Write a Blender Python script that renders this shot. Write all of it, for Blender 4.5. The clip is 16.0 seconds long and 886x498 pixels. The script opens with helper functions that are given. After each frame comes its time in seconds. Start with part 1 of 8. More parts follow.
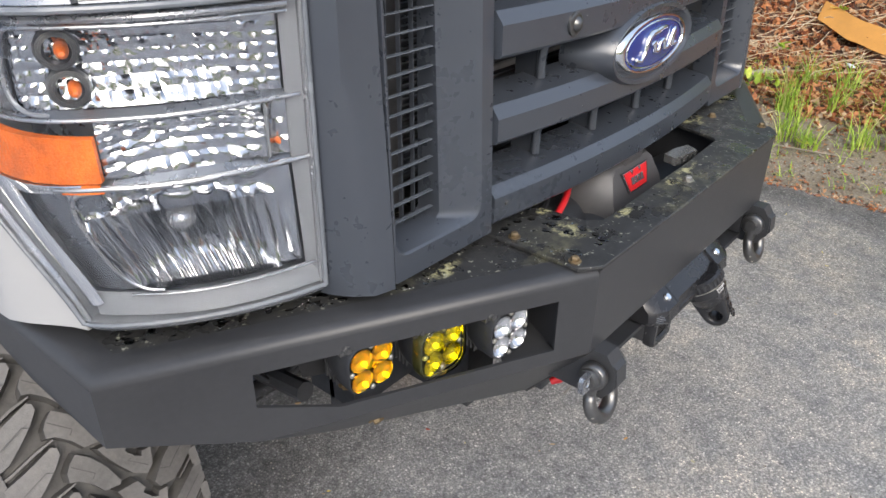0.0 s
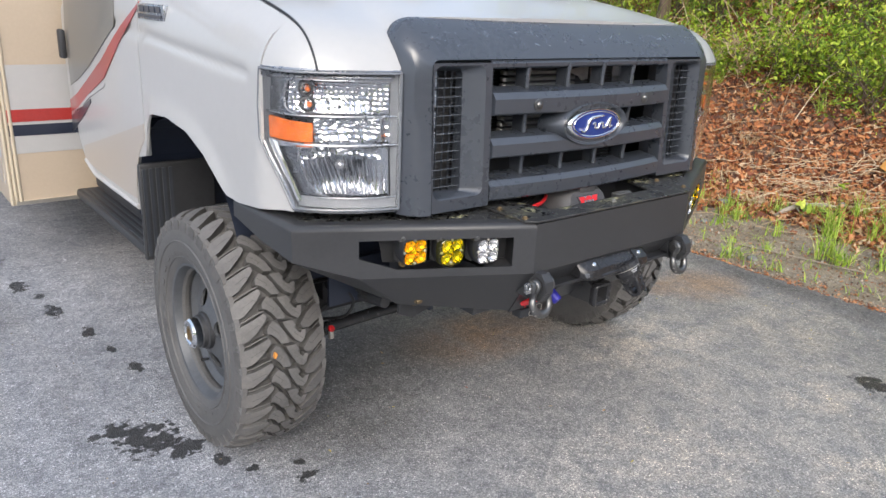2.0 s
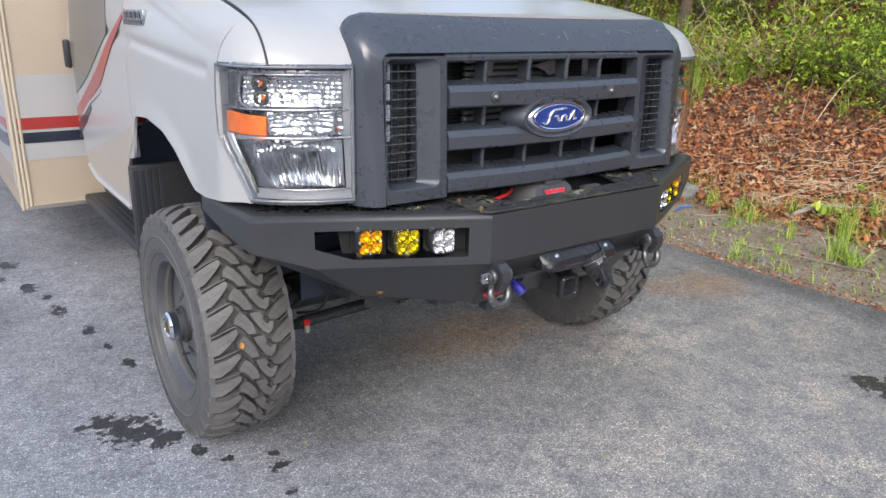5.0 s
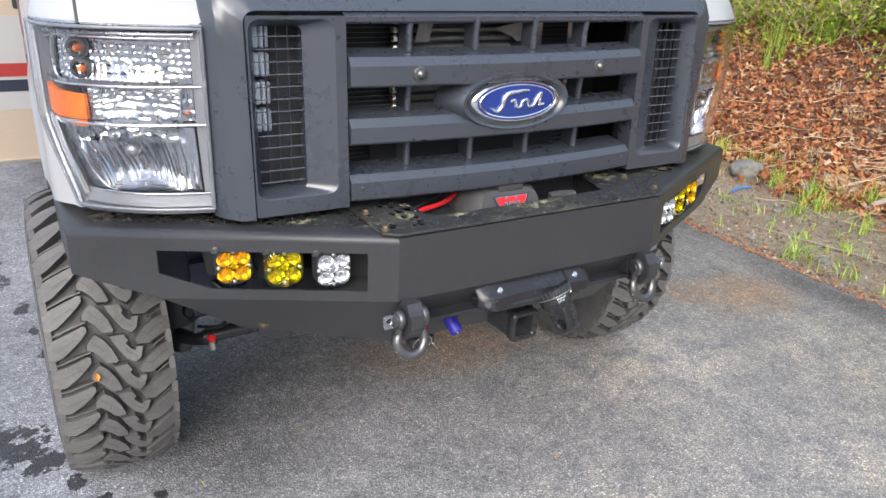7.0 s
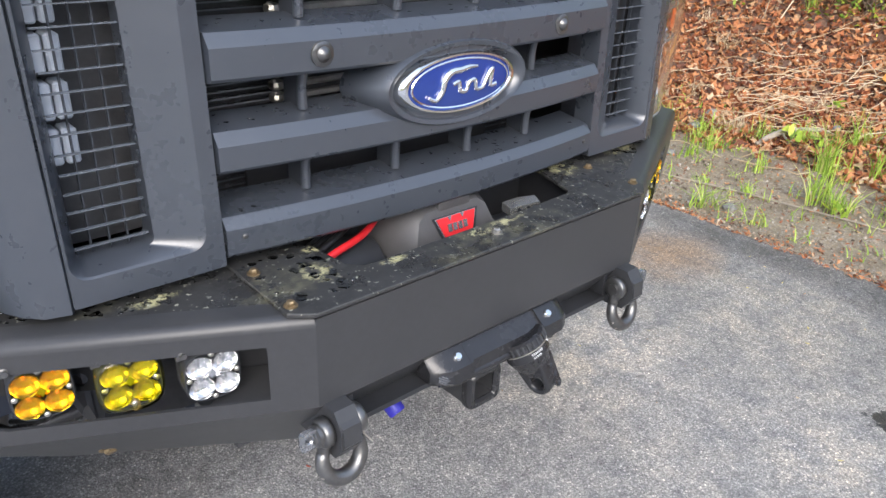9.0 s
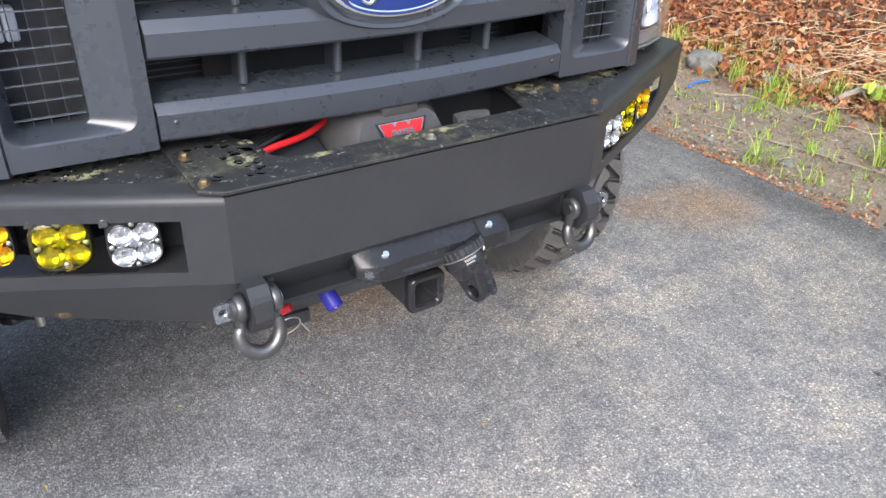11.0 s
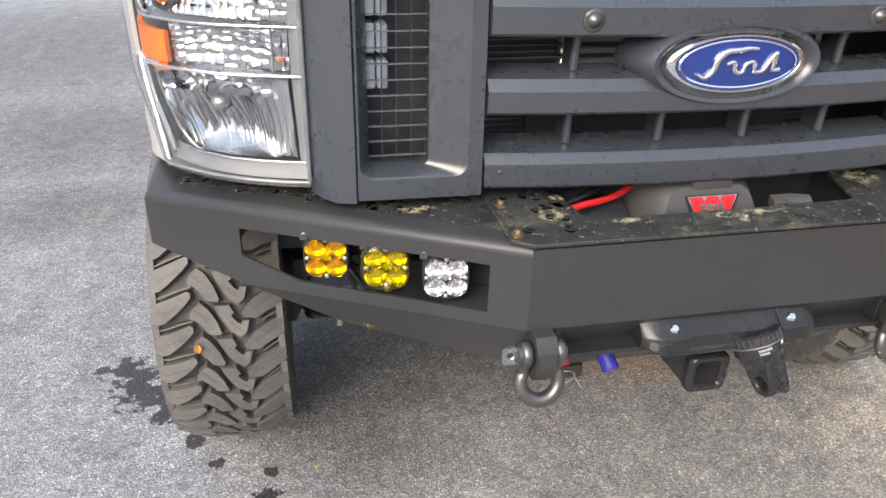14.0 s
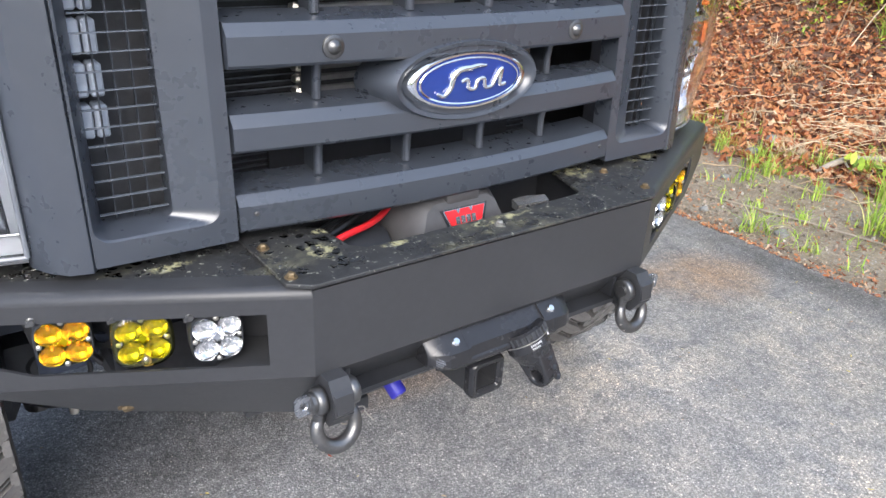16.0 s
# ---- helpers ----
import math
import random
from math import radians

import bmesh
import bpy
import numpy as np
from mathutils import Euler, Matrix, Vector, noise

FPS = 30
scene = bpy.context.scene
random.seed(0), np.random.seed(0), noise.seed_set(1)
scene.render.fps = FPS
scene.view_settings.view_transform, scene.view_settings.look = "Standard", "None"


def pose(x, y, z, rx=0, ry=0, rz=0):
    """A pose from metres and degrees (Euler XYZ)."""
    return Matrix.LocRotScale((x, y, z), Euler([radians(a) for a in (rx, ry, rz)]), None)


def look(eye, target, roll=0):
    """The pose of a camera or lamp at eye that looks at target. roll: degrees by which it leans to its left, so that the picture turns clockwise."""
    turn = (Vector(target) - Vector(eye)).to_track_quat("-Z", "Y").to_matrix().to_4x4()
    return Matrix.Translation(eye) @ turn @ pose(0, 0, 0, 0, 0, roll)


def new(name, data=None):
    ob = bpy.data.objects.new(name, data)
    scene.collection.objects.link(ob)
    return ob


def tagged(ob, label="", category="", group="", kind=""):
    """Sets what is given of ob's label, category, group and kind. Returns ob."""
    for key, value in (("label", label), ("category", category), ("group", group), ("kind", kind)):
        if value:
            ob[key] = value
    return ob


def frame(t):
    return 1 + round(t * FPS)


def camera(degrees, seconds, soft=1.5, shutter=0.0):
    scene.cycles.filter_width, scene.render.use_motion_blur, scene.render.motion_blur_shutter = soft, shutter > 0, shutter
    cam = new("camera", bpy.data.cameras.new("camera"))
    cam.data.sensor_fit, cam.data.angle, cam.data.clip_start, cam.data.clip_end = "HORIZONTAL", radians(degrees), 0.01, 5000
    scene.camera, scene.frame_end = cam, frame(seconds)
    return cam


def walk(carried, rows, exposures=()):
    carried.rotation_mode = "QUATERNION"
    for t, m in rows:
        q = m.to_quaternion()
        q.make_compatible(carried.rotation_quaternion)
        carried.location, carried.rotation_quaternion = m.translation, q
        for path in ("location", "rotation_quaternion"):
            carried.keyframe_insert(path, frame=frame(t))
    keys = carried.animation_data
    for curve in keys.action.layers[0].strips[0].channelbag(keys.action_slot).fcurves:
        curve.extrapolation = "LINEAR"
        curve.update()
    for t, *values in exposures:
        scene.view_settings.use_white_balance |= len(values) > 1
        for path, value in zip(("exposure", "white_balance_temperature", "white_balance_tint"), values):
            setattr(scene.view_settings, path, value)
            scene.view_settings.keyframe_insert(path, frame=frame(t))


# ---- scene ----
cam = camera(62.6, 16.0)
PATH = [
    (0, (-1.306, -0.599, 1.569), (0.037, 0.523, 0.602), 0.6),
    (0.5, (-1.397, -0.73, 1.584), (-0.042, 0.427, 0.675), 1.8),
    (1, (-1.59, -1.094, 1.607), (-0.267, 0.153, 0.774), 3.8),
    (1.5, (-1.82, -1.381, 1.627), (-0.561, -0.014, 0.888), 3.6),
    (2, (-1.968, -1.622, 1.617), (-0.764, -0.159, 0.978), 2.7),
    (2.5, (-2.027, -1.922, 1.636), (-0.866, -0.398, 1.063), 2.6),
    (3, (-2.067, -2.079, 1.66), (-0.938, -0.525, 1.101), 2.6),
    (3.2, (-2.063, -2.106, 1.655), (-0.948, -0.541, 1.103), 2.4),
    (5.3, (-1.669, -1.737, 1.565), (-0.549, -0.205, 0.932), 1.3),
    (5.5, (-1.56, -1.686, 1.563), (-0.471, -0.141, 0.909), 1.6),
    (6, (-1.246, -1.597, 1.573), (-0.229, -0.023, 0.877), 2.3),
    (6.5, (-1.116, -1.534, 1.58), (-0.15, 0.061, 0.859), 2.6),
    (7, (-1.086, -1.523, 1.592), (-0.146, 0.073, 0.838), 2.6),
    (7.5, (-1.074, -1.5, 1.582), (-0.122, 0.066, 0.781), 2.7),
    (8, (-1.022, -1.407, 1.563), (-0.004, 0.092, 0.715), 2.7),
    (8.5, (-0.93, -1.112, 1.564), (0.215, 0.283, 0.703), 2.6),
    (9, (-0.864, -0.934, 1.56), (0.342, 0.385, 0.662), 2.7),
    (9.5, (-0.825, -0.916, 1.517), (0.385, 0.369, 0.576), 2.3),
    (9.7, (-0.803, -0.943, 1.478), (0.383, 0.339, 0.504), 2.3),
    (11.8, (-0.665, -1.245, 1.513), (0.187, 0.279, 0.539), 2.5),
    (12, (-0.677, -1.245, 1.507), (0.142, 0.303, 0.541), 2.4),
    (12.5, (-0.713, -1.206, 1.521), (-0.066, 0.432, 0.574), 2.0),
    (13, (-0.771, -1.166, 1.541), (-0.37, 0.575, 0.643), 1.0),
    (13.5, (-0.779, -1.159, 1.546), (-0.429, 0.592, 0.644), 1.2),
    (14, (-0.772, -1.157, 1.547), (-0.388, 0.569, 0.613), 1.6),
    (14.5, (-0.723, -1.144, 1.54), (-0.162, 0.515, 0.574), 3.0),
    (15, (-0.561, -1.035, 1.564), (0.389, 0.478, 0.664), 3.2),
    (15.5, (-0.544, -0.946, 1.538), (0.608, 0.449, 0.686), 1.4),
    (16, (-0.83, -1.066, 1.536), (0.256, 0.383, 0.687), 2.9),
]
walk(cam, [(t, look(eye, target, roll)) for t, eye, target, roll in PATH],
     exposures=[(0.0, 0.47, 6300, 10), (1.0, 0.58, 6350, 10), (2.0, 0.48, 6250, 10), (3.0, 0.32, 6250, 10), (5.5, 0.44, 6050, 11), (7.0, 0.68, 6150, 11), (8.0, 0.66, 6150, 11), (9.0, 0.84, 6050, 11), (12.0, 0.84, 6050, 11), (12.5, 0.96, 6250, 10), (13.0, 0.86, 6600, 11), (13.5, 0.82, 6800, 11), (14.5, 0.86, 6600, 11), (15.0, 0.90, 6000, 11), (16.0, 0.96, 5950, 11)])

# ---- world, sun and exposure ----
world = bpy.data.worlds.new("sky")
scene.world = world
world.use_nodes = True
wn = world.node_tree.nodes
sky = wn.new("ShaderNodeTexSky")
sky.sky_type = "NISHITA"
sky.sun_disc = False
SUN_EL, SUN_AZ = radians(35), radians(216)
sky.sun_elevation, sky.sun_rotation = SUN_EL, SUN_AZ
sky.air_density, sky.dust_density, sky.ozone_density = 1.0, 4.0, 1.0
hazy = wn.new("ShaderNodeMixRGB")
hazy.inputs[0].default_value = 0.4
hazy.inputs[2].default_value = (5.2, 6.1, 7.5, 1)
world.node_tree.links.new(sky.outputs[0], hazy.inputs[1])
world.node_tree.links.new(hazy.outputs[0], wn["Background"].inputs[0])
wn["Background"].inputs[1].default_value = 0.165
sun = new("sun", bpy.data.lights.new("sun", "SUN"))
sun.data.energy, sun.data.angle, sun.data.color = 1.75, radians(42), (1.0, 0.935, 0.85)
sun.matrix_world = look((math.sin(SUN_AZ) * 20 * math.cos(SUN_EL), math.cos(SUN_AZ) * 20 * math.cos(SUN_EL), 20 * math.sin(SUN_EL)), (0, 0, 0))
scene.view_settings.exposure = 0.62


# ---- materials ----
def nodes_of(name):
    m = bpy.data.materials.new(name)
    m.use_nodes = True
    t = m.node_tree
    return m, t.nodes, t.links, t.nodes["Principled BSDF"]


def noise_node(n, l, coord, scale, detail=4, rough=0.6):
    k = n.new("ShaderNodeTexNoise")
    k.inputs["Scale"].default_value, k.inputs["Detail"].default_value, k.inputs["Roughness"].default_value = scale, detail, rough
    l.new(coord, k.inputs["Vector"])
    return k.outputs[0]


def math_node(n, l, op, a, b, clamp=False):
    k = n.new("ShaderNodeMath")
    k.operation, k.use_clamp = op, clamp
    for i, v in enumerate((a, b)):
        if isinstance(v, (int, float)):
            k.inputs[i].default_value = v
        else:
            l.new(v, k.inputs[i])
    return k.outputs[0]


def ramp_node(n, l, fac, stops):
    k = n.new("ShaderNodeValToRGB")
    e = k.color_ramp.elements
    while len(e) < len(stops):
        e.new(0.5)
    for el, (p, c) in zip(e, stops):
        el.position, el.color = p, (*c, 1)
    l.new(fac, k.inputs[0])
    return k.outputs[0]


def mix_node(n, l, fac, a, b, blend="MIX"):
    k = n.new("ShaderNodeMixRGB")
    k.blend_type = blend
    for i, v in enumerate((fac, a, b)):
        if isinstance(v, (int, float)):
            k.inputs[i].default_value = v
        elif isinstance(v, tuple):
            k.inputs[i].default_value = (*v, 1)
        else:
            l.new(v, k.inputs[i])
    return k.outputs[0]


def bump_node(n, l, height, strength, distance):
    k = n.new("ShaderNodeBump")
    k.inputs["Strength"].default_value, k.inputs["Distance"].default_value = strength, distance
    l.new(height, k.inputs["Height"])
    return k.outputs[0]


def plain(name, col, rough=0.5, metal=0.0, vary=0.12, s1=3.0, s2=60.0, bump=0.0, bscale=300.0, bdist=0.002, coat=0.0, dust=0.0, dustcol=(0.3, 0.28, 0.24), rvary=0.12):
    """A surface of one paint or stuff with two scales of wear and a fine relief."""
    m, n, l, p = nodes_of(name)
    co = n.new("ShaderNodeTexCoord").outputs["Object"]
    a, b = noise_node(n, l, co, s1, 5), noise_node(n, l, co, s2, 3)
    f = math_node(n, l, "ADD", math_node(n, l, "MULTIPLY", a, 0.65), math_node(n, l, "MULTIPLY", b, 0.35))
    dark, light = tuple(c * (1 - vary) for c in col), tuple(min(1, c * (1 + vary)) for c in col)
    c = ramp_node(n, l, f, [(0.35, dark), (0.65, light)])
    if dust:
        d = ramp_node(n, l, noise_node(n, l, co, s1 * 2.3, 8, 0.7), [(0.52, (0, 0, 0)), (0.75, (dust, dust, dust))])
        c = mix_node(n, l, d, c, dustcol)
    l.new(c, p.inputs["Base Color"])
    l.new(math_node(n, l, "ADD", math_node(n, l, "MULTIPLY", math_node(n, l, "SUBTRACT", f, 0.5), rvary * 2), rough, True), p.inputs["Roughness"])
    p.inputs["Metallic"].default_value = metal
    p.inputs["Coat Weight"].default_value = coat
    p.inputs["Coat Roughness"].default_value = 0.06
    if bump:
        l.new(bump_node(n, l, noise_node(n, l, co, bscale, 2), bump, bdist), p.inputs["Normal"])
    return m


def glass(name, col, rough=0.02):
    m, n, l, p = nodes_of(name)
    co = n.new("ShaderNodeTexCoord").outputs["Object"]
    l.new(math_node(n, l, "MULTIPLY", noise_node(n, l, co, 25, 5), rough * 3), p.inputs["Roughness"])
    p.inputs["Base Color"].default_value = (*col, 1)
    p.inputs["Transmission Weight"].default_value = 1.0
    p.inputs["IOR"].default_value = 1.42
    return m


def islands(name, stops, rough=0.6, trans=0.0, fine=40.0):
    """Leaves and blades: a colour of its own for each piece."""
    m, n, l, p = nodes_of(name)
    g = n.new("ShaderNodeNewGeometry").outputs["Random Per Island"]
    co = n.new("ShaderNodeTexCoord").outputs["Object"]
    c = ramp_node(n, l, g, stops)
    v = ramp_node(n, l, noise_node(n, l, co, fine, 4), [(0.3, (0.72, 0.72, 0.72)), (0.7, (1.15, 1.15, 1.15))])
    c = mix_node(n, l, 1.0, c, v, "MULTIPLY")
    l.new(c, p.inputs["Base Color"])
    p.inputs["Roughness"].default_value = rough
    if trans:
        tr = n.new("ShaderNodeBsdfTranslucent")
        l.new(c, tr.inputs["Color"])
        mx = n.new("ShaderNodeMixShader")
        mx.inputs[0].default_value = trans
        l.new(p.outputs[0], mx.inputs[1])
        l.new(tr.outputs[0], mx.inputs[2])
        l.new(mx.outputs[0], n["Material Output"].inputs["Surface"])
    return m


def spots(n, l, co, places, warp):
    """A mask of stains and of painted shade: places of (x, y, radius, stretch along y), with ragged edges."""
    total = None
    sep = n.new("ShaderNodeSeparateXYZ")
    l.new(co, sep.inputs[0])
    for x, y, r, st in places:
        dx = math_node(n, l, "DIVIDE", math_node(n, l, "SUBTRACT", sep.outputs[0], x), r)
        dy = math_node(n, l, "DIVIDE", math_node(n, l, "SUBTRACT", sep.outputs[1], y), r * st)
        d2 = math_node(n, l, "ADD", math_node(n, l, "MULTIPLY", dx, dx), math_node(n, l, "MULTIPLY", dy, dy))
        s = math_node(n, l, "SUBTRACT", 1.0, d2, True)
        total = s if total is None else math_node(n, l, "MAXIMUM", total, s)
    return math_node(n, l, "MULTIPLY", total, warp)


def asphalt_material():
    m, n, l, p = nodes_of("worn_asphalt")
    co = n.new("ShaderNodeTexCoord").outputs["Object"]
    big = noise_node(n, l, co, 0.9, 6, 0.62)
    mid = noise_node(n, l, co, 7, 6, 0.7)
    fine = noise_node(n, l, co, 190, 3, 0.75)
    vor = n.new("ShaderNodeTexVoronoi")
    vor.inputs["Scale"].default_value = 150
    l.new(co, vor.inputs["Vector"])
    pick = n.new("ShaderNodeSeparateColor")
    l.new(vor.outputs["Color"], pick.inputs[0])
    grain = ramp_node(n, l, pick.outputs[0], [(0.0, (0.40, 0.40, 0.41)), (0.40, (0.86, 0.86, 0.87)), (0.84, (1.18, 1.17, 1.16)), (0.94, (1.6, 1.59, 1.57)), (1.0, (2.2, 2.18, 2.14))])
    vor2 = n.new("ShaderNodeTexVoronoi")
    vor2.inputs["Scale"].default_value = 430
    l.new(co, vor2.inputs["Vector"])
    pick2 = n.new("ShaderNodeSeparateColor")
    l.new(vor2.outputs["Color"], pick2.inputs[0])
    grain = mix_node(n, l, 1.0, grain, ramp_node(n, l, pick2.outputs[0], [(0.0, (0.66, 0.66, 0.66)), (0.6, (1, 1, 1)), (1.0, (1.4, 1.39, 1.37))]), "MULTIPLY")
    # crevice shade between the stones, multiplied into their colour
    lumps = ramp_node(n, l, vor.outputs["Distance"], [(0.12, (1.16, 1.16, 1.16)), (0.42, (0.98, 0.98, 0.98)), (0.68, (0.46, 0.46, 0.47))])
    grain = mix_node(n, l, 1.0, grain, lumps, "MULTIPLY")
    base = ramp_node(n, l, big, [(0.3, (0.240, 0.240, 0.242)), (0.52, (0.365, 0.360, 0.352)), (0.72, (0.50, 0.486, 0.468))])
    base = mix_node(n, l, 0.55, base, ramp_node(n, l, mid, [(0.32, (0.21, 0.210, 0.212)), (0.7, (0.49, 0.48, 0.463))]))
    c = mix_node(n, l, 0.59, base, grain, "MULTIPLY")
    pale = ramp_node(n, l, spots(n, l, co, [(1.83, -0.07, 0.30, 0.7), (1.72, 0.17, 0.16, 0.8), (0.21, -0.34, 0.5, 0.7), (-0.2, -0.25, 0.45, 0.7), (1.1, 0.35, 0.55, 0.6), (1.75, -1.1, 0.5, 0.8), (2.1, 0.1, 0.3, 1.5), (0.75, -0.85, 0.28, 0.8), (1.25, -0.45, 0.22, 0.9)], ramp_node(n, l, mid, [(0.35, (0, 0, 0)), (0.6, (1, 1, 1))])), [(0.1, (0, 0, 0)), (0.9, (0.58, 0.58, 0.58))])
    c = mix_node(n, l, pale, c, mix_node(n, l, 0.7, (0.62, 0.575, 0.51), grain, "MULTIPLY"))
    rust = ramp_node(n, l, spots(n, l, co, [(2.06, 0.68, 0.40, 0.8), (1.80, 0.80, 0.22, 0.8), (0.35, 0.9, 0.55, 0.6)], ramp_node(n, l, mid, [(0.2, (0.3, 0.3, 0.3)), (0.6, (1, 1, 1))])), [(0.1, (0, 0, 0)), (0.95, (0.75, 0.75, 0.75))])
    c = mix_node(n, l, rust, c, mix_node(n, l, 0.6, (0.46, 0.30, 0.175), grain, "MULTIPLY"))
    # dark strip at the driveway's edge, plus shade under the van put into the colour
    dark_patches = ramp_node(n, l, spots(n, l, co, [(2.50, 0.55, 0.22, 4.5), (2.46, -0.3, 0.22, 3.0), (2.48, 1.8, 0.24, 4.0), (-0.3, 0.95, 0.7, 0.6), (-0.62, 0.55, 0.42, 0.8), (-0.45, 0.75, 0.5, 0.6)], ramp_node(n, l, mid, [(0.3, (0.35, 0.35, 0.35)), (0.6, (1, 1, 1))])), [(0.1, (0, 0, 0)), (0.9, (0.72, 0.72, 0.72))])
    c = mix_node(n, l, dark_patches, c, mix_node(n, l, 0.8, (0.085, 0.085, 0.085), grain, "MULTIPLY"))
    # shade put into the colour over the far left of the driveway
    shade = ramp_node(n, l, spots(n, l, co, [(-3.0, 6.2, 2.6, 1.0), (-2.3, 3.6, 1.3, 0.8), (-1.9, 2.4, 0.6, 0.8), (-4.5, 2.5, 1.6, 0.7)], ramp_node(n, l, big, [(0.3, (0.6, 0.6, 0.6)), (0.6, (1, 1, 1))])), [(0.1, (0, 0, 0)), (0.9, (0.85, 0.85, 0.85))])
    c = mix_node(n, l, shade, c, mix_node(n, l, 1.0, c, (0.50, 0.495, 0.49), "MULTIPLY"))
    tarry = ramp_node(n, l, noise_node(n, l, co, 26, 6, 0.78), [(0.34, (0.66, 0.66, 0.67)), (0.5, (1, 1, 1)), (0.68, (1.18, 1.17, 1.15))])
    c = mix_node(n, l, 1.0, c, tarry, "MULTIPLY")
    # bluish skylight put into the colour beside the van, and brown dirt in front of it
    sx = n.new("ShaderNodeSeparateXYZ")
    l.new(co, sx.inputs[0])
    edge = math_node(n, l, "ADD", sx.outputs[0], math_node(n, l, "MULTIPLY", math_node(n, l, "SUBTRACT", big, 0.5), 1.2))
    left = ramp_node(n, l, math_node(n, l, "MULTIPLY", math_node(n, l, "ADD", edge, 0.15), -1.1), [(0.0, (0, 0, 0)), (1.0, (1, 1, 1))])
    c = mix_node(n, l, left, c, mix_node(n, l, 1.0, c, (1.00, 1.035, 1.11), "MULTIPLY"))
    dirt = math_node(n, l, "MULTIPLY", ramp_node(n, l, math_node(n, l, "MULTIPLY", math_node(n, l, "ADD", edge, 0.15), 0.9), [(0.0, (0, 0, 0)), (1.0, (1, 1, 1))]), ramp_node(n, l, mid, [(0.3, (0.3, 0.3, 0.3)), (0.62, (1, 1, 1))]))
    c = mix_node(n, l, dirt, c, mix_node(n, l, 1.0, c, (1.105, 1.045, 0.935), "MULTIPLY"))
    c = mix_node(n, l, 1.0, c, (1.27, 1.275, 1.29), "MULTIPLY")
    verge = ramp_node(n, l, math_node(n, l, "SUBTRACT", edge, 1.0), [(0.0, (0, 0, 0)), (1.0, (1, 1, 1))])
    c = mix_node(n, l, verge, c, mix_node(n, l, 1.0, c, (0.74, 0.735, 0.72), "MULTIPLY"))
    # scrape marks drawn along the driveway
    mp = n.new("ShaderNodeMapping")
    mp.inputs["Rotation"].default_value, mp.inputs["Scale"].default_value = (0, 0, radians(-38)), (5.5, 0.8, 1)
    l.new(co, mp.inputs[0])
    streak = ramp_node(n, l, noise_node(n, l, mp.outputs[0], 1.0, 5, 0.7), [(0.50, (0, 0, 0)), (0.72, (0.26, 0.26, 0.26))])
    c = mix_node(n, l, streak, c, mix_node(n, l, 0.7, (0.62, 0.60, 0.56), grain, "MULTIPLY"))
    # loose pale grit
    vor3 = n.new("ShaderNodeTexVoronoi")
    vor3.inputs["Scale"].default_value = 92
    l.new(co, vor3.inputs["Vector"])
    pick3 = n.new("ShaderNodeSeparateColor")
    l.new(vor3.outputs["Color"], pick3.inputs[0])
    grit = math_node(n, l, "MULTIPLY", ramp_node(n, l, pick3.outputs[1], [(0.86, (0, 0, 0)), (0.90, (0.8, 0.8, 0.8))]), ramp_node(n, l, vor3.outputs["Distance"], [(0.20, (1, 1, 1)), (0.30, (0, 0, 0))]))
    c = mix_node(n, l, grit, c, (0.62, 0.59, 0.53))
    ragged = math_node(n, l, "MULTIPLY", math_node(n, l, "SUBTRACT", noise_node(n, l, co, 20, 5, 0.65), 0.5), 3.0)
    wet = spots(n, l, co, [(-1.29, 0.9, 0.17, 1.05), (-1.38, 1.0, 0.12, 0.9), (-1.20, 0.76, 0.10, 0.9), (-1.12, 0.62, 0.05, 1.2), (-1.05, 0.5, 0.035, 1.2), (-1.45, 3.3, 0.08, 1.6), (-1.52, 3.05, 0.05, 1.6), (-1.40, 2.8, 0.07, 2.0), (-1.34, 2.6, 0.04, 2.0), (-1.32, 2.35, 0.06, 2.2), (-1.24, 1.98, 0.05, 2.2), (-1.20, 1.75, 0.03, 2.2), (-1.16, 1.5, 0.045, 2.4), (-0.92, 0.36, 0.055, 0.9), (-0.90, 0.45, 0.035, 1.0), (-0.94, 0.2, 0.045, 0.7), (1.60, -0.56, 0.15, 1.0), (1.54, -0.72, 0.12, 1.3), (1.64, -0.66, 0.12, 1.0), (-1.0, 0.10, 0.04, 0.8)], 1.0)
    wet = math_node(n, l, "ADD", wet, ragged)
    wet = ramp_node(n, l, wet, [(0.62, (0, 0, 0)), (0.68, (1, 1, 1))])
    c = mix_node(n, l, mix_node(n, l, 1.0, wet, (0.92, 0.92, 0.92), "MULTIPLY"), c, (0.012, 0.012, 0.013))
    l.new(c, p.inputs["Base Color"])
    l.new(mix_node(n, l, wet, (0.74, 0.74, 0.74), (0.30, 0.30, 0.30)), p.inputs["Roughness"])
    h = math_node(n, l, "ADD", math_node(n, l, "MULTIPLY", vor.outputs["Distance"], 0.9), math_node(n, l, "ADD", fine, math_node(n, l, "MULTIPLY", vor2.outputs["Distance"], 0.5)))
    l.new(bump_node(n, l, h, 1.0, 0.006), p.inputs["Normal"])
    return m


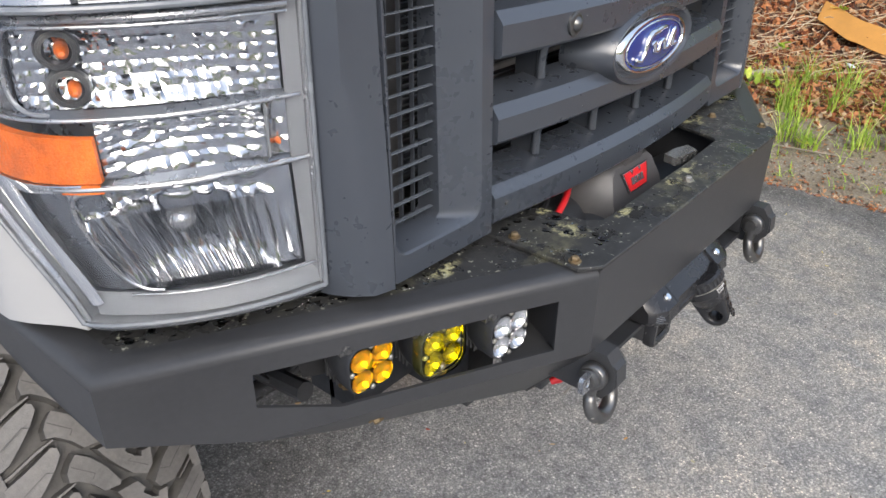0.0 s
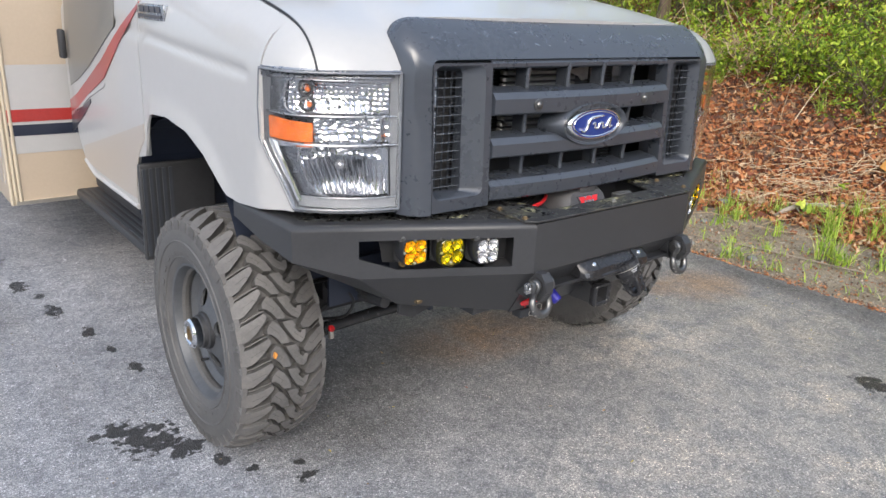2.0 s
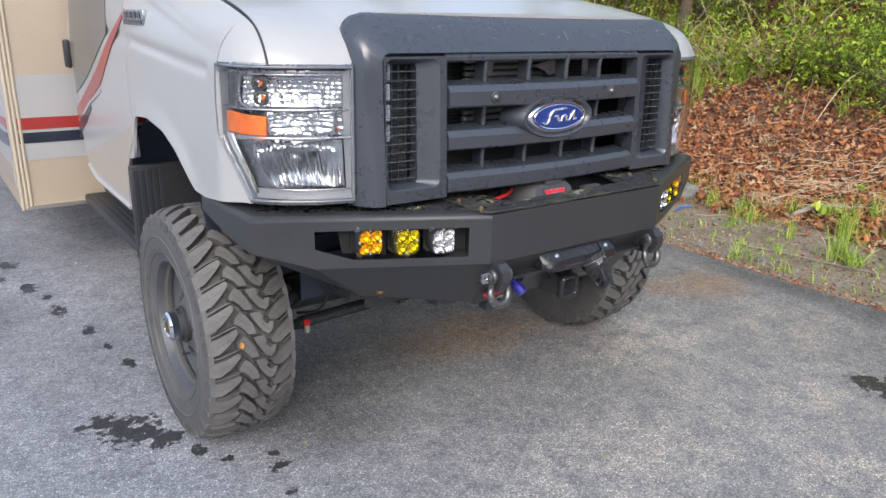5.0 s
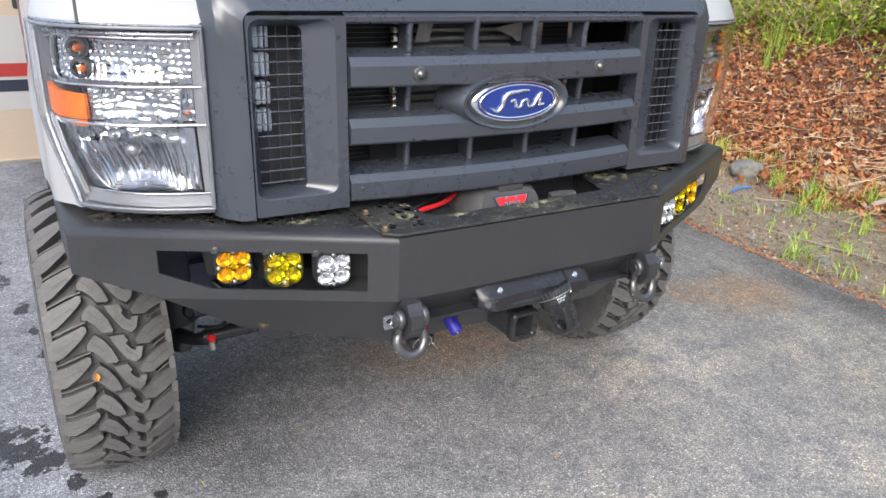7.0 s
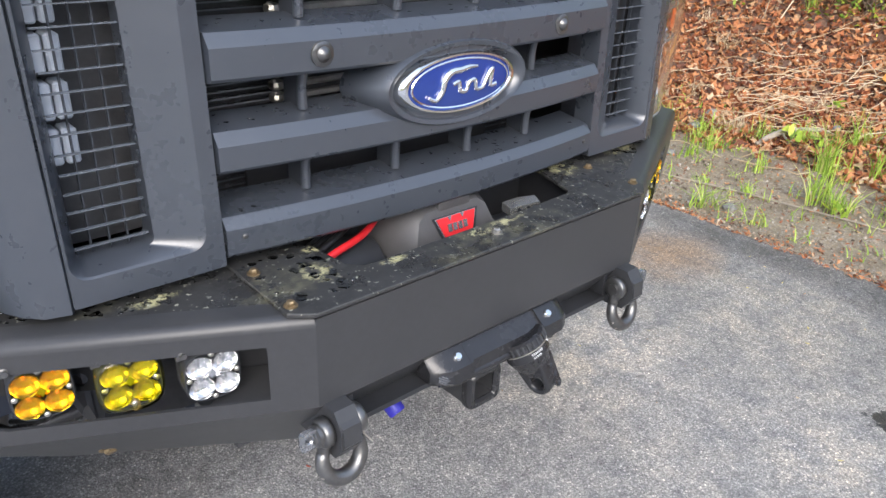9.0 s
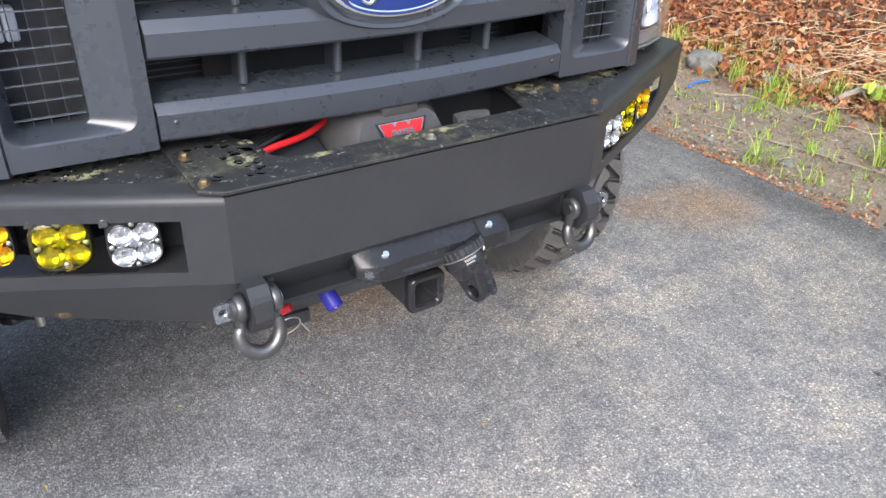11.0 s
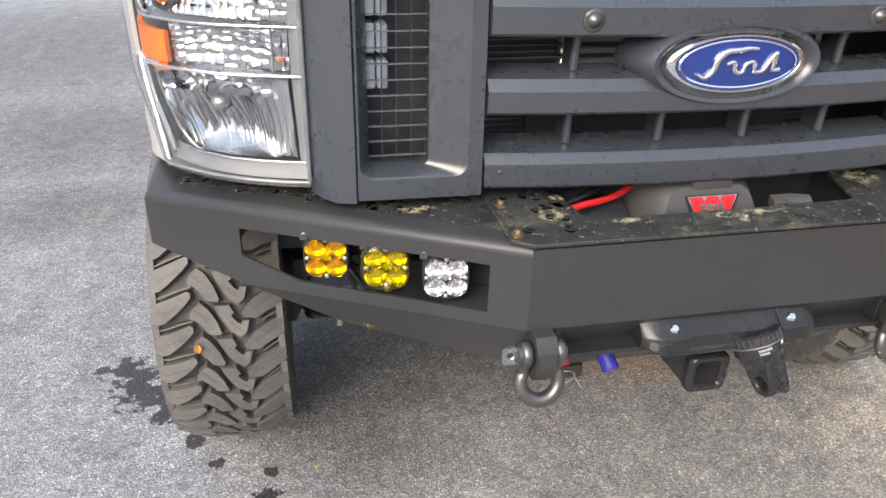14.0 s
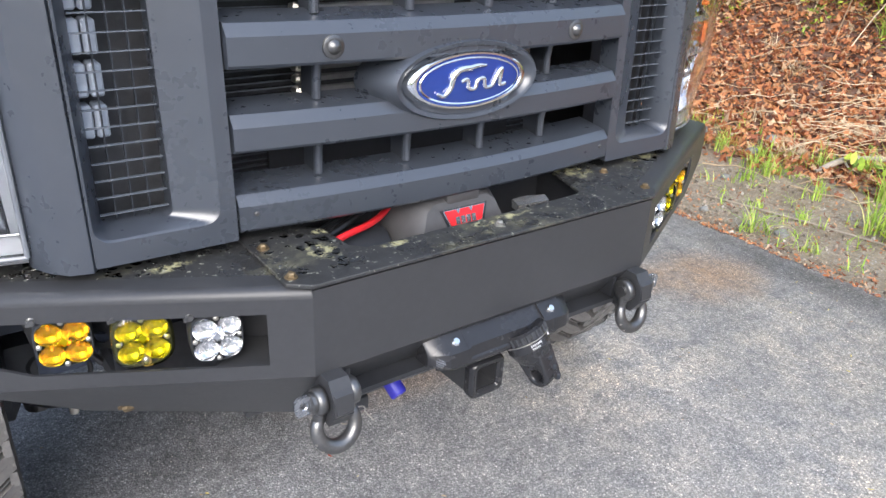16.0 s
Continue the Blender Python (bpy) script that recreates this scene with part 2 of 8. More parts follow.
def soil_material():
    m, n, l, p = nodes_of("bank_soil")
    co = n.new("ShaderNodeTexCoord").outputs["Object"]
    a, b, f = noise_node(n, l, co, 2.2, 7, 0.65), noise_node(n, l, co, 22, 6, 0.75), noise_node(n, l, co, 160, 3, 0.7)
    earth = ramp_node(n, l, a, [(0.3, (0.17, 0.13, 0.07)), (0.55, (0.36, 0.28, 0.165)), (0.75, (0.27, 0.235, 0.12))])
    grit = ramp_node(n, l, b, [(0.3, (0.08, 0.066, 0.052)), (0.5, (0.23, 0.185, 0.135)), (0.72, (0.52, 0.43, 0.32))])
    c = mix_node(n, l, 0.5, earth, grit)
    peb = n.new("ShaderNodeTexVoronoi")
    peb.inputs["Scale"].default_value = 75
    l.new(co, peb.inputs["Vector"])
    tone = n.new("ShaderNodeSeparateColor")
    l.new(peb.outputs["Color"], tone.inputs[0])
    stones = ramp_node(n, l, tone.outputs[0], [(0.0, (0.10, 0.09, 0.08)), (0.5, (0.30, 0.275, 0.24)), (1.0, (0.60, 0.56, 0.50))])
    some = math_node(n, l, "MULTIPLY", ramp_node(n, l, peb.outputs["Distance"], [(0.30, (1, 1, 1)), (0.48, (0, 0, 0))]), ramp_node(n, l, a, [(0.34, (0.15, 0.15, 0.15)), (0.6, (0.9, 0.9, 0.9))]))
    c = mix_node(n, l, some, c, stones)
    sep = n.new("ShaderNodeSeparateXYZ")
    l.new(co, sep.inputs[0])
    up = ramp_node(n, l, math_node(n, l, "MULTIPLY", math_node(n, l, "SUBTRACT", sep.outputs[0], 3.7), 1.2), [(0, (0, 0, 0)), (1, (0.85, 0.85, 0.85))])
    c = mix_node(n, l, up, c, ramp_node(n, l, b, [(0.3, (0.07, 0.034, 0.022)), (0.7, (0.22, 0.10, 0.055))]))
    l.new(mix_node(n, l, 0.5, c, ramp_node(n, l, f, [(0.35, (0.6, 0.6, 0.6)), (0.7, (1.4, 1.4, 1.4))]), "MULTIPLY"), p.inputs["Base Color"])
    p.inputs["Roughness"].default_value = 0.85
    l.new(bump_node(n, l, math_node(n, l, "ADD", b, math_node(n, l, "MULTIPLY", f, 0.4)), 0.8, 0.02), p.inputs["Normal"])
    return m


def plate_material():
    """Black powder coat with rain marks and dried pollen."""
    m, n, l, p = nodes_of("pollen_dusted_plate")
    co = n.new("ShaderNodeTexCoord").outputs["Object"]
    a, b = noise_node(n, l, co, 5, 6, 0.65), noise_node(n, l, co, 30, 7, 0.75)
    c = ramp_node(n, l, b, [(0.3, (0.022, 0.022, 0.022)), (0.7, (0.040, 0.040, 0.040))])
    pol = math_node(n, l, "MULTIPLY", ramp_node(n, l, a, [(0.53, (0, 0, 0)), (0.66, (1, 1, 1))]), ramp_node(n, l, b, [(0.42, (0, 0, 0)), (0.62, (1, 1, 1))]))
    heap = spots(n, l, co, [(0.355, 0.030, 0.05, 1.0), (0.325, 0.060, 0.04, 0.9), (-0.005, -0.106, 0.075, 0.22), (0.05, -0.098, 0.06, 0.2), (-0.330, -0.060, 0.036, 1.2), (-0.297, 0.012, 0.022, 0.7), (-0.209, -0.098, 0.035, 0.35), (-0.56, 0.02, 0.05, 0.4), (0.60, 0.05, 0.07, 0.5), (0.74, 0.14, 0.07, 0.5)], ramp_node(n, l, noise_node(n, l, co, 55, 6, 0.8), [(0.46, (0, 0, 0)), (0.60, (1, 1, 1))]))
    pol = math_node(n, l, "MAXIMUM", math_node(n, l, "MULTIPLY", pol, 0.22), ramp_node(n, l, heap, [(0.10, (0, 0, 0)), (0.7, (0.9, 0.9, 0.9))]))
    c = mix_node(n, l, math_node(n, l, "MULTIPLY", pol, 0.85), c, (0.52, 0.49, 0.27))
    specks = ramp_node(n, l, noise_node(n, l, co, 130, 2, 0.5), [(0.66, (0, 0, 0)), (0.72, (0.7, 0.7, 0.7))])
    c = mix_node(n, l, specks, c, (0.42, 0.42, 0.34))
    l.new(c, p.inputs["Base Color"])
    wet = ramp_node(n, l, noise_node(n, l, co, 9, 5, 0.6), [(0.5, (0.55, 0.55, 0.55)), (0.56, (0.22, 0.22, 0.22))])
    l.new(wet, p.inputs["Roughness"])
    l.new(bump_node(n, l, noise_node(n, l, co, 500, 2), 0.12, 0.001), p.inputs["Normal"])
    return m


ASPHALT, SOIL, PLATE = asphalt_material(), soil_material(), plate_material()
POWDER = plain("black_powder_coat", (0.037, 0.0375, 0.040), 0.40, vary=0.15, s1=4, s2=90, bump=0.12, bscale=700, bdist=0.0008)
GRILLE = plain("dark_grey_grille_plastic", (0.044, 0.050, 0.062), 0.29, vary=0.06, s1=5, s2=40, bump=0.10, bscale=900, bdist=0.0006)
GRILLE.node_tree.nodes["Principled BSDF"].inputs["Specular IOR Level"].default_value = 0.95
MESHM = plain("black_mesh_plastic", (0.042, 0.047, 0.057), 0.35, vary=0.1)
WHITE = plain("white_body_paint", (0.43, 0.426, 0.42), 0.38, vary=0.03, s1=2, s2=30, coat=0.45, rvary=0.03)
TAN = plain("tan_gelcoat", (0.45, 0.37, 0.28), 0.35, vary=0.05, s1=1.5, coat=0.4)
PALETAN = plain("pale_tan", (0.40, 0.355, 0.31), 0.35, vary=0.05, s1=1.5, coat=0.4)
CREAM = plain("cream_trim", (0.52, 0.45, 0.34), 0.4, vary=0.08)
REDST = plain("red_stripe", (0.36, 0.035, 0.03), 0.35, coat=0.4)
NAVY = plain("navy_stripe", (0.022, 0.027, 0.045), 0.35, coat=0.4)
GREYST = plain("grey_stripe", (0.15, 0.145, 0.135), 0.35, coat=0.4)
RUBBER = plain("tyre_rubber", (0.135, 0.129, 0.123), 0.62, vary=0.25, s1=9, s2=120, bump=0.25, bscale=350, dust=0.35, dustcol=(0.22, 0.195, 0.165))
SIDEWALL = plain("black_sidewall_rubber", (0.098, 0.095, 0.092), 0.58, vary=0.25, s1=9, s2=120, bump=0.2, bscale=350, dust=0.2, dustcol=(0.15, 0.14, 0.125))
# dust-free tread rubber with the grooves' shade put into its colour
RUBBERD = plain("shaded_groove_rubber", (0.092, 0.088, 0.084), 0.7, vary=0.3, s1=12, bump=0.2)
RIM = plain("dull_dark_grey_rim", (0.105, 0.11, 0.118), 0.5, metal=0.35, vary=0.2, bump=0.05)
CHASSIS = plain("grimy_black_chassis", (0.038, 0.039, 0.043), 0.6, vary=0.35, s1=8, bump=0.3, bscale=120, dust=0.25, dustcol=(0.08, 0.07, 0.06))
LINER = plain("blue_black_liner_plastic", (0.018, 0.024, 0.042), 0.45, vary=0.2, s1=5)
TRIM = plain("black_trim_plastic", (0.034, 0.035, 0.038), 0.5, vary=0.2, bump=0.1)
CHROME = plain("chrome", (0.88, 0.88, 0.88), 0.07, metal=1.0, vary=0.03, rvary=0.04)
REFLECT = plain("headlight_reflector_chrome", (0.55, 0.56, 0.58), 0.12, metal=1.0, vary=0.04, rvary=0.03)
YELLOWR = plain("yellow_tinted_reflector", (0.66, 0.58, 0.006), 0.13, metal=1.0, vary=0.06)
AMBERR = plain("amber_tinted_reflector", (0.86, 0.60, 0.010), 0.14, metal=1.0, vary=0.06)
WHITER = plain("bright_lamp_reflector", (0.72, 0.72, 0.73), 0.16, metal=1.0, vary=0.05)
SILVER = plain("silver_grey_bezel", (0.36, 0.37, 0.39), 0.26, metal=0.8, vary=0.06)
BEZEL = plain("grey_lamp_frame", (0.15, 0.16, 0.178), 0.45, vary=0.08)
SMOKE = plain("smoky_grey_housing", (0.21, 0.225, 0.25), 0.26, metal=0.85, vary=0.1)
FROST = plain("frosted_lens_edge", (0.16, 0.172, 0.19), 0.25, vary=0.15, s1=12, coat=0.5)
STEEL = plain("gunmetal_steel", (0.17, 0.167, 0.163), 0.34, metal=0.85, vary=0.22, s1=14, s2=120, bump=0.1)
ZINC = plain("zinc_plated_steel", (0.55, 0.52, 0.46), 0.35, metal=0.9, vary=0.2)
BRASS = plain("yellow_zinc_bolt", (0.27, 0.20, 0.115), 0.5, metal=0.85, vary=0.25)
ALU = plain("dull_aluminium_fins", (0.34, 0.335, 0.325), 0.42, metal=0.5, vary=0.25, s1=20)
WATER = glass("rain_water", (1, 1, 1), 0.0)
CLEAR = glass("clear_lens", (1, 1, 1), 0.006)
WINDOW = glass("window_glass", (0.62, 0.7, 0.67), 0.01)
AMBERG = glass("amber_lens", (1.0, 0.84, 0.22), 0.01)
YELLOWG = glass("yellow_lens", (0.98, 0.93, 0.20), 0.01)
AMBER = plain("amber_reflector", (0.58, 0.115, 0.004), 0.42, vary=0.42, s1=24, s2=240, bump=0.7, bscale=260, bdist=0.003)
REDP = plain("red_plastic", (0.62, 0.02, 0.025), 0.35, vary=0.1)
BLUEP = plain("blue_silicone", (0.025, 0.022, 0.30), 0.45, vary=0.1)
BADGE = plain("badge_blue", (0.012, 0.035, 0.20), 0.2, vary=0.06, coat=0.8)
WINCHG = plain("charcoal_winch_housing", (0.070, 0.068, 0.069), 0.42, vary=0.15, bump=0.2, bscale=500)
ANOD = plain("black_anodised_alloy", (0.022, 0.022, 0.024), 0.26, vary=0.15, s1=12, bump=0.05)
ALLOY = plain("bright_cast_alloy", (0.40, 0.395, 0.38), 0.22, metal=0.8, vary=0.1)
SLAT = plain("satin_slat_plastic", (0.10, 0.112, 0.13), 0.25, vary=0.1)
PALEP = plain("pale_grey_moulding", (0.42, 0.46, 0.52), 0.4, vary=0.1)
# black steel darkened so that its colour carries the shade of recesses
BAY = plain("unlit_black_steel", (0.022, 0.023, 0.026), 0.55, vary=0.3, s1=8)
CABLE = plain("black_cable", (0.015, 0.015, 0.016), 0.35)
WHITEP = plain("white_marking", (0.75, 0.75, 0.74), 0.5, vary=0.1)
CARD = plain("brown_cardboard", (0.56, 0.26, 0.055), 0.8, vary=0.1, s1=4, bump=0.1)
STONE = plain("grey_field_stone", (0.21, 0.205, 0.185), 0.9, vary=0.4, s1=12, s2=90, bump=0.6, bscale=60, bdist=0.01)
WOODG = plain("weathered_root", (0.33, 0.28, 0.22), 0.85, vary=0.25, s1=15, bump=0.4, bscale=90)
BARK = plain("tree_bark", (0.13, 0.095, 0.065), 0.9, vary=0.35, s1=9, s2=60, bump=0.8, bscale=40, bdist=0.02)
LITTER = islands("dry_leaf_litter", [(0.0, (0.09, 0.038, 0.022)), (0.22, (0.27, 0.085, 0.036)), (0.5, (0.50, 0.19, 0.07)), (0.8, (0.58, 0.28, 0.115)), (0.93, (0.56, 0.37, 0.21)), (1.0, (0.68, 0.52, 0.34))], 0.75, 0.12)
STRAW = islands("dead_stems", [(0.0, (0.38, 0.26, 0.14)), (0.5, (0.6, 0.45, 0.27)), (1.0, (0.74, 0.62, 0.44))], 0.8)
GRASS = islands("fresh_grass", [(0.0, (0.20, 0.32, 0.035)), (0.5, (0.40, 0.58, 0.07)), (0.85, (0.56, 0.72, 0.11)), (1.0, (0.72, 0.62, 0.30))], 0.55, 0.3)
GREEN = islands("spring_leaves", [(0.0, (0.08, 0.14, 0.018)), (0.35, (0.23, 0.36, 0.028)), (0.7, (0.46, 0.60, 0.05)), (1.0, (0.76, 0.82, 0.12))], 0.5, 0.35)
# leaf green with the shade under the trees put into its colour
DEEPG = islands("shaded_undergrowth", [(0.0, (0.05, 0.10, 0.02)), (0.6, (0.13, 0.24, 0.035)), (1.0, (0.24, 0.36, 0.05))], 0.6, 0.25)


# ---- mesh helpers ----
def part(name, bm, material, parent=None, label="", angle=32, smooth=True):
    """Links a bmesh as one mesh object, under a thing or a part."""
    bmesh.ops.recalc_face_normals(bm, faces=bm.faces[:])
    me = bpy.data.meshes.new(name)
    bm.to_mesh(me)
    bm.free()
    return mesh_part(name, me, material, parent, label, angle, smooth)


def mesh_part(name, me, material, parent=None, label="", angle=32, smooth=True):
    me.materials.append(material)
    if smooth:
        me.polygons.foreach_set("use_smooth", [True] * len(me.polygons))
        me.set_sharp_from_angle(angle=radians(angle))
    ob = new(name, me)
    if parent is not None:
        ob.parent = parent
        if parent.type == "EMPTY":
            ob.matrix_parent_inverse = Matrix.Translation(-parent.location)
    if label:
        ob["label"] = label
    return ob


def thing(name, label, category, loc=(0, 0, 0), group="", kind=""):
    ob = new(name)
    ob.location = loc
    ob.empty_display_size = 0.05
    return tagged(ob, label, category, group, kind)


def box(bm, lo, hi, m=None):
    v = [bm.verts.new((lo[0] if not i & 1 else hi[0], lo[1] if not i & 2 else hi[1], lo[2] if not i & 4 else hi[2])) for i in range(8)]
    for f in ((0, 2, 3, 1), (4, 5, 7, 6), (0, 1, 5, 4), (2, 6, 7, 3), (0, 4, 6, 2), (1, 3, 7, 5)):
        bm.faces.new([v[i] for i in f])
    if m is not None:
        bmesh.ops.transform(bm, matrix=m, verts=v)
    return v


def rounded_box(lo, hi, r=0.004, seg=2, m=None):
    bm = bmesh.new()
    box(bm, lo, hi)
    bmesh.ops.bevel(bm, geom=bm.edges[:], offset=r, segments=seg, profile=0.5, affect="EDGES")
    if m is not None:
        bmesh.ops.transform(bm, matrix=m, verts=bm.verts[:])
    return bm


def prism(bm, pts, vec):
    """A closed polygon carried along vec."""
    vec = Vector(vec)
    a = [bm.verts.new(p) for p in pts]
    b = [bm.verts.new(Vector(p) + vec) for p in pts]
    bm.faces.new(a)
    bm.faces.new(b[::-1])
    for i in range(len(pts)):
        j = (i + 1) % len(pts)
        bm.faces.new((a[i], b[i], b[j], a[j]))
    return a + b


def slab(bm, outer, holes, vec):
    """A plate with openings cut through, carried along vec."""
    vec = Vector(vec)
    rings = []
    edges = []
    for loop in (outer, *holes):
        vs = [bm.verts.new(p) for p in loop]
        edges += [bm.edges.new((vs[i], vs[(i + 1) % len(vs)])) for i in range(len(vs))]
        rings.append(vs)
    made = bmesh.ops.triangle_fill(bm, use_beauty=True, use_dissolve=True, edges=edges)
    faces = [g for g in made["geom"] if isinstance(g, bmesh.types.BMFace)]
    back = {v: bm.verts.new(v.co + vec) for ring in rings for v in ring}
    for f in faces:
        bm.faces.new([back[v] for v in reversed(f.verts)])
    for ring in rings:
        for i in range(len(ring)):
            a, b = ring[i], ring[(i + 1) % len(ring)]
            bm.faces.new((a, b, back[b], back[a]))


def tube(bm, pts, r, n=8, caps=True):
    """A round bar along points; r may be a list."""
    pts = [Vector(p) for p in pts]
    rs = r if isinstance(r, (list, tuple)) else [r] * len(pts)
    rings = []
    side = None
    for i, p in enumerate(pts):
        d = (pts[min(i + 1, len(pts) - 1)] - pts[max(i - 1, 0)]).normalized()
        if side is None:
            side = d.orthogonal().normalized()
        side = (side - d * side.dot(d)).normalized()
        up = d.cross(side)
        rings.append([bm.verts.new(p + (side * math.cos(2 * math.pi * k / n) + up * math.sin(2 * math.pi * k / n)) * rs[i]) for k in range(n)])
    for a, b in zip(rings, rings[1:]):
        for k in range(n):
            bm.faces.new((a[k], a[(k + 1) % n], b[(k + 1) % n], b[k]))
    if caps:
        bm.faces.new(rings[0][::-1])
        bm.faces.new(rings[-1])


def lathe(bm, profile, at, axis, n=32, close=False):
    """Turns a profile of (radius, height) round the axis through at."""
    at, axis = Vector(at), Vector(axis).normalized()
    u = axis.orthogonal().normalized()
    w = axis.cross(u)
    rings = []
    for r, h in profile:
        if r < 1e-6:
            rings.append([bm.verts.new(at + axis * h)])
        else:
            rings.append([bm.verts.new(at + axis * h + (u * math.cos(2 * math.pi * k / n) + w * math.sin(2 * math.pi * k / n)) * r) for k in range(n)])
    pairs = list(zip(rings, rings[1:]))
    if close:
        pairs.append((rings[-1], rings[0]))
    for a, b in pairs:
        for k in range(n):
            j = (k + 1) % n
            if len(a) == 1 and len(b) > 1:
                bm.faces.new((a[0], b[k], b[j]))
            elif len(b) == 1 and len(a) > 1:
                bm.faces.new((a[k], a[j], b[0]))
            elif len(a) > 1:
                bm.faces.new((a[k], a[j], b[j], b[k]))


def grid(bm, f, nu, nv):
    """A sheet of (nu + 1) by (nv + 1) points f(u, v)."""
    v = [[bm.verts.new(f(i / nu, j / nv)) for j in range(nv + 1)] for i in range(nu + 1)]
    for i in range(nu):
        for j in range(nv):
            bm.faces.new((v[i][j], v[i + 1][j], v[i + 1][j + 1], v[i][j + 1]))
    return v


def thick(bm, t):
    """Gives the sheet in bm a thickness, inward."""
    bmesh.ops.recalc_face_normals(bm, faces=bm.faces[:])
    bmesh.ops.solidify(bm, geom=bm.faces[:], thickness=t)


def flip(bm, s):
    """Mirrors across the vehicle's middle where s is positive: all is drawn for the negative side."""
    if s > 0:
        bmesh.ops.scale(bm, vec=(-1, 1, 1), verts=bm.verts[:])
        bmesh.ops.reverse_faces(bm, faces=bm.faces[:])
    return bm


def soften(bm, w, seg=2, sharp=25):
    """Rounds the sharp edges."""
    es = [e for e in bm.edges if len(e.link_faces) == 2 and e.calc_face_angle(0) > radians(sharp)]
    bmesh.ops.bevel(bm, geom=es, offset=w, segments=seg, profile=0.5, affect="EDGES", clamp_overlap=True)
    return bm


def smoothstep(a, b, x):
    t = min(1, max(0, (x - a) / (b - a)))
    return t * t * (3 - 2 * t)


def lerp_curve(pts, u):
    """A point of a smooth curve through pts."""
    k = min(int(u * (len(pts) - 1)), len(pts) - 2)
    f = u * (len(pts) - 1) - k
    p0, p1, p2, p3 = (Vector(pts[max(0, min(len(pts) - 1, k + d))]) for d in (-1, 0, 1, 2))
    return 0.5 * ((2 * p1) + (p2 - p0) * f + (2 * p0 - 5 * p1 + 4 * p2 - p3) * f * f + (3 * p1 - p0 - 3 * p2 + p3) * f ** 3)


def triangles_object(name, verts, faces, material, parent=None, label="", smooth=False):
    me = bpy.data.meshes.new(name)
    me.from_pydata(verts, [], faces)
    me.update()
    return mesh_part(name, me, material, parent, label, smooth=smooth)


# ---- ground ----
def bank_height(x, y):
    """The ground beside the driveway: a shallow gutter, a toe, then the rising bank."""
    if x < 2.55:
        return -0.06
    h = -0.03 - 0.035 * smoothstep(2.6, 3.0, x) + 0.07 * smoothstep(3.5, 4.1, x)
    h += max(0, x - 4.0) * 0.16 + max(0, x - 5.0) * 0.12 + max(0, x - 6.0) * 0.22
    h -= max(0, x - 14) * 0.42
    n = 0.10 * smoothstep(3.8, 6, x) * noise.noise((x * 0.6, y * 0.6, 0)) + 0.03 * noise.noise((x * 2.5, y * 2.5, 3)) * smoothstep(2.7, 3.6, x)
    return h + n + 0.012 * noise.noise((x * 8, y * 8, 5)) * smoothstep(2.6, 2.9, x)


def edge_x(y):
    """The ragged edge of the driveway."""
    return 2.60 + 0.03 * noise.noise((y * 1.1, 0, 7)) + 0.015 * noise.noise((y * 6, 0, 9))


def build_ground():
    xs = [-900, -200, -60, -20, -8] + [2.45 + i * 0.09 for i in range(64)] + [8.5 + i * 0.5 for i in range(14)] + [18, 30, 80, 300, 900]
    ys = [-900, -200, -60, -20, -8, -5] + [-4 + i * 0.14 for i in range(100)] + [10.5 + i for i in range(12)] + [30, 60, 200, 900]
    bm = bmesh.new()
    v = [[bm.verts.new((x, y, bank_height(x, y) if x < 40 else -0.5)) for y in ys] for x in xs]
    for i in range(len(xs) - 1):
        for j in range(len(ys) - 1):
            bm.faces.new((v[i][j], v[i + 1][j], v[i + 1][j + 1], v[i][j + 1]))
    g = part("ground", bm, SOIL, angle=80)
    tagged(g, "bare gravelly soil rising into a leaf-strewn bank", "ground", kind="structure")
    bm = bmesh.new()
    n = 220
    rim = [(edge_x(-30 + 60 * i / n), -30 + 60 * i / n) for i in range(n + 1)]
    loop = [(x, y, 0) for x, y in rim] + [(-30, 30, 0), (-30, -30, 0)]
    prism(bm, loop, (0, 0, -0.05))
    d = part("driveway", bm, ASPHALT, angle=20)
    tagged(d, "worn grey asphalt driveway with stains and wet spots", "driveway", kind="structure")


build_ground()

# ---- the motorhome ----
van = thing("motorhome", "white motorhome cab with dark grille and tan coach body", "motorhome", (0, 2.5, 0))


def hood_centre(y):
    return 1.578 + (y - 0.15) * 0.185 - 0.02 * (y - 0.15) ** 2


HOOD_FRONT = [(0, 0.140, 1.582), (0.2, 0.141, 1.581), (0.4, 0.144, 1.579), (0.6, 0.150, 1.576), (0.668, 0.152, 1.566), (0.708, 0.146, 1.540), (0.727, 0.130, 1.50), (0.737, 0.108, 1.46), (0.745, 0.088, 1.432), (0.80, 0.100, 1.432), (0.86, 0.114, 1.432), (0.915, 0.136, 1.432), (0.965, 0.162, 1.432)]


def hood_point(u, v):
    """u from the left edge to the right edge, v from the front to the windscreen."""
    s = 1 if u > 0.5 else -1
    fx, fy, fz = lerp_curve(HOOD_FRONT, abs(2 * u - 1))
    w = v ** 1.7
    rx = abs(2 * u - 1) ** 0.8 * 0.93
    x, y = fx + (rx - fx) * smoothstep(0, 1, v), fy + (1.13 - fy) * w
    d = hood_centre(fy) - fz
    z = hood_centre(y) - d * (0.62 * math.exp(-(y - fy) / 0.05) + 0.38 * math.exp(-(y - fy) / 0.45)) - 0.035 * (abs(2 * u - 1)) ** 3 * w
    # raised middle of the hood
    z += 0.012 * (1 - smoothstep(0.55, 0.78, x)) * smoothstep(0.1, 0.5, y)
    return (s * x, y, z)


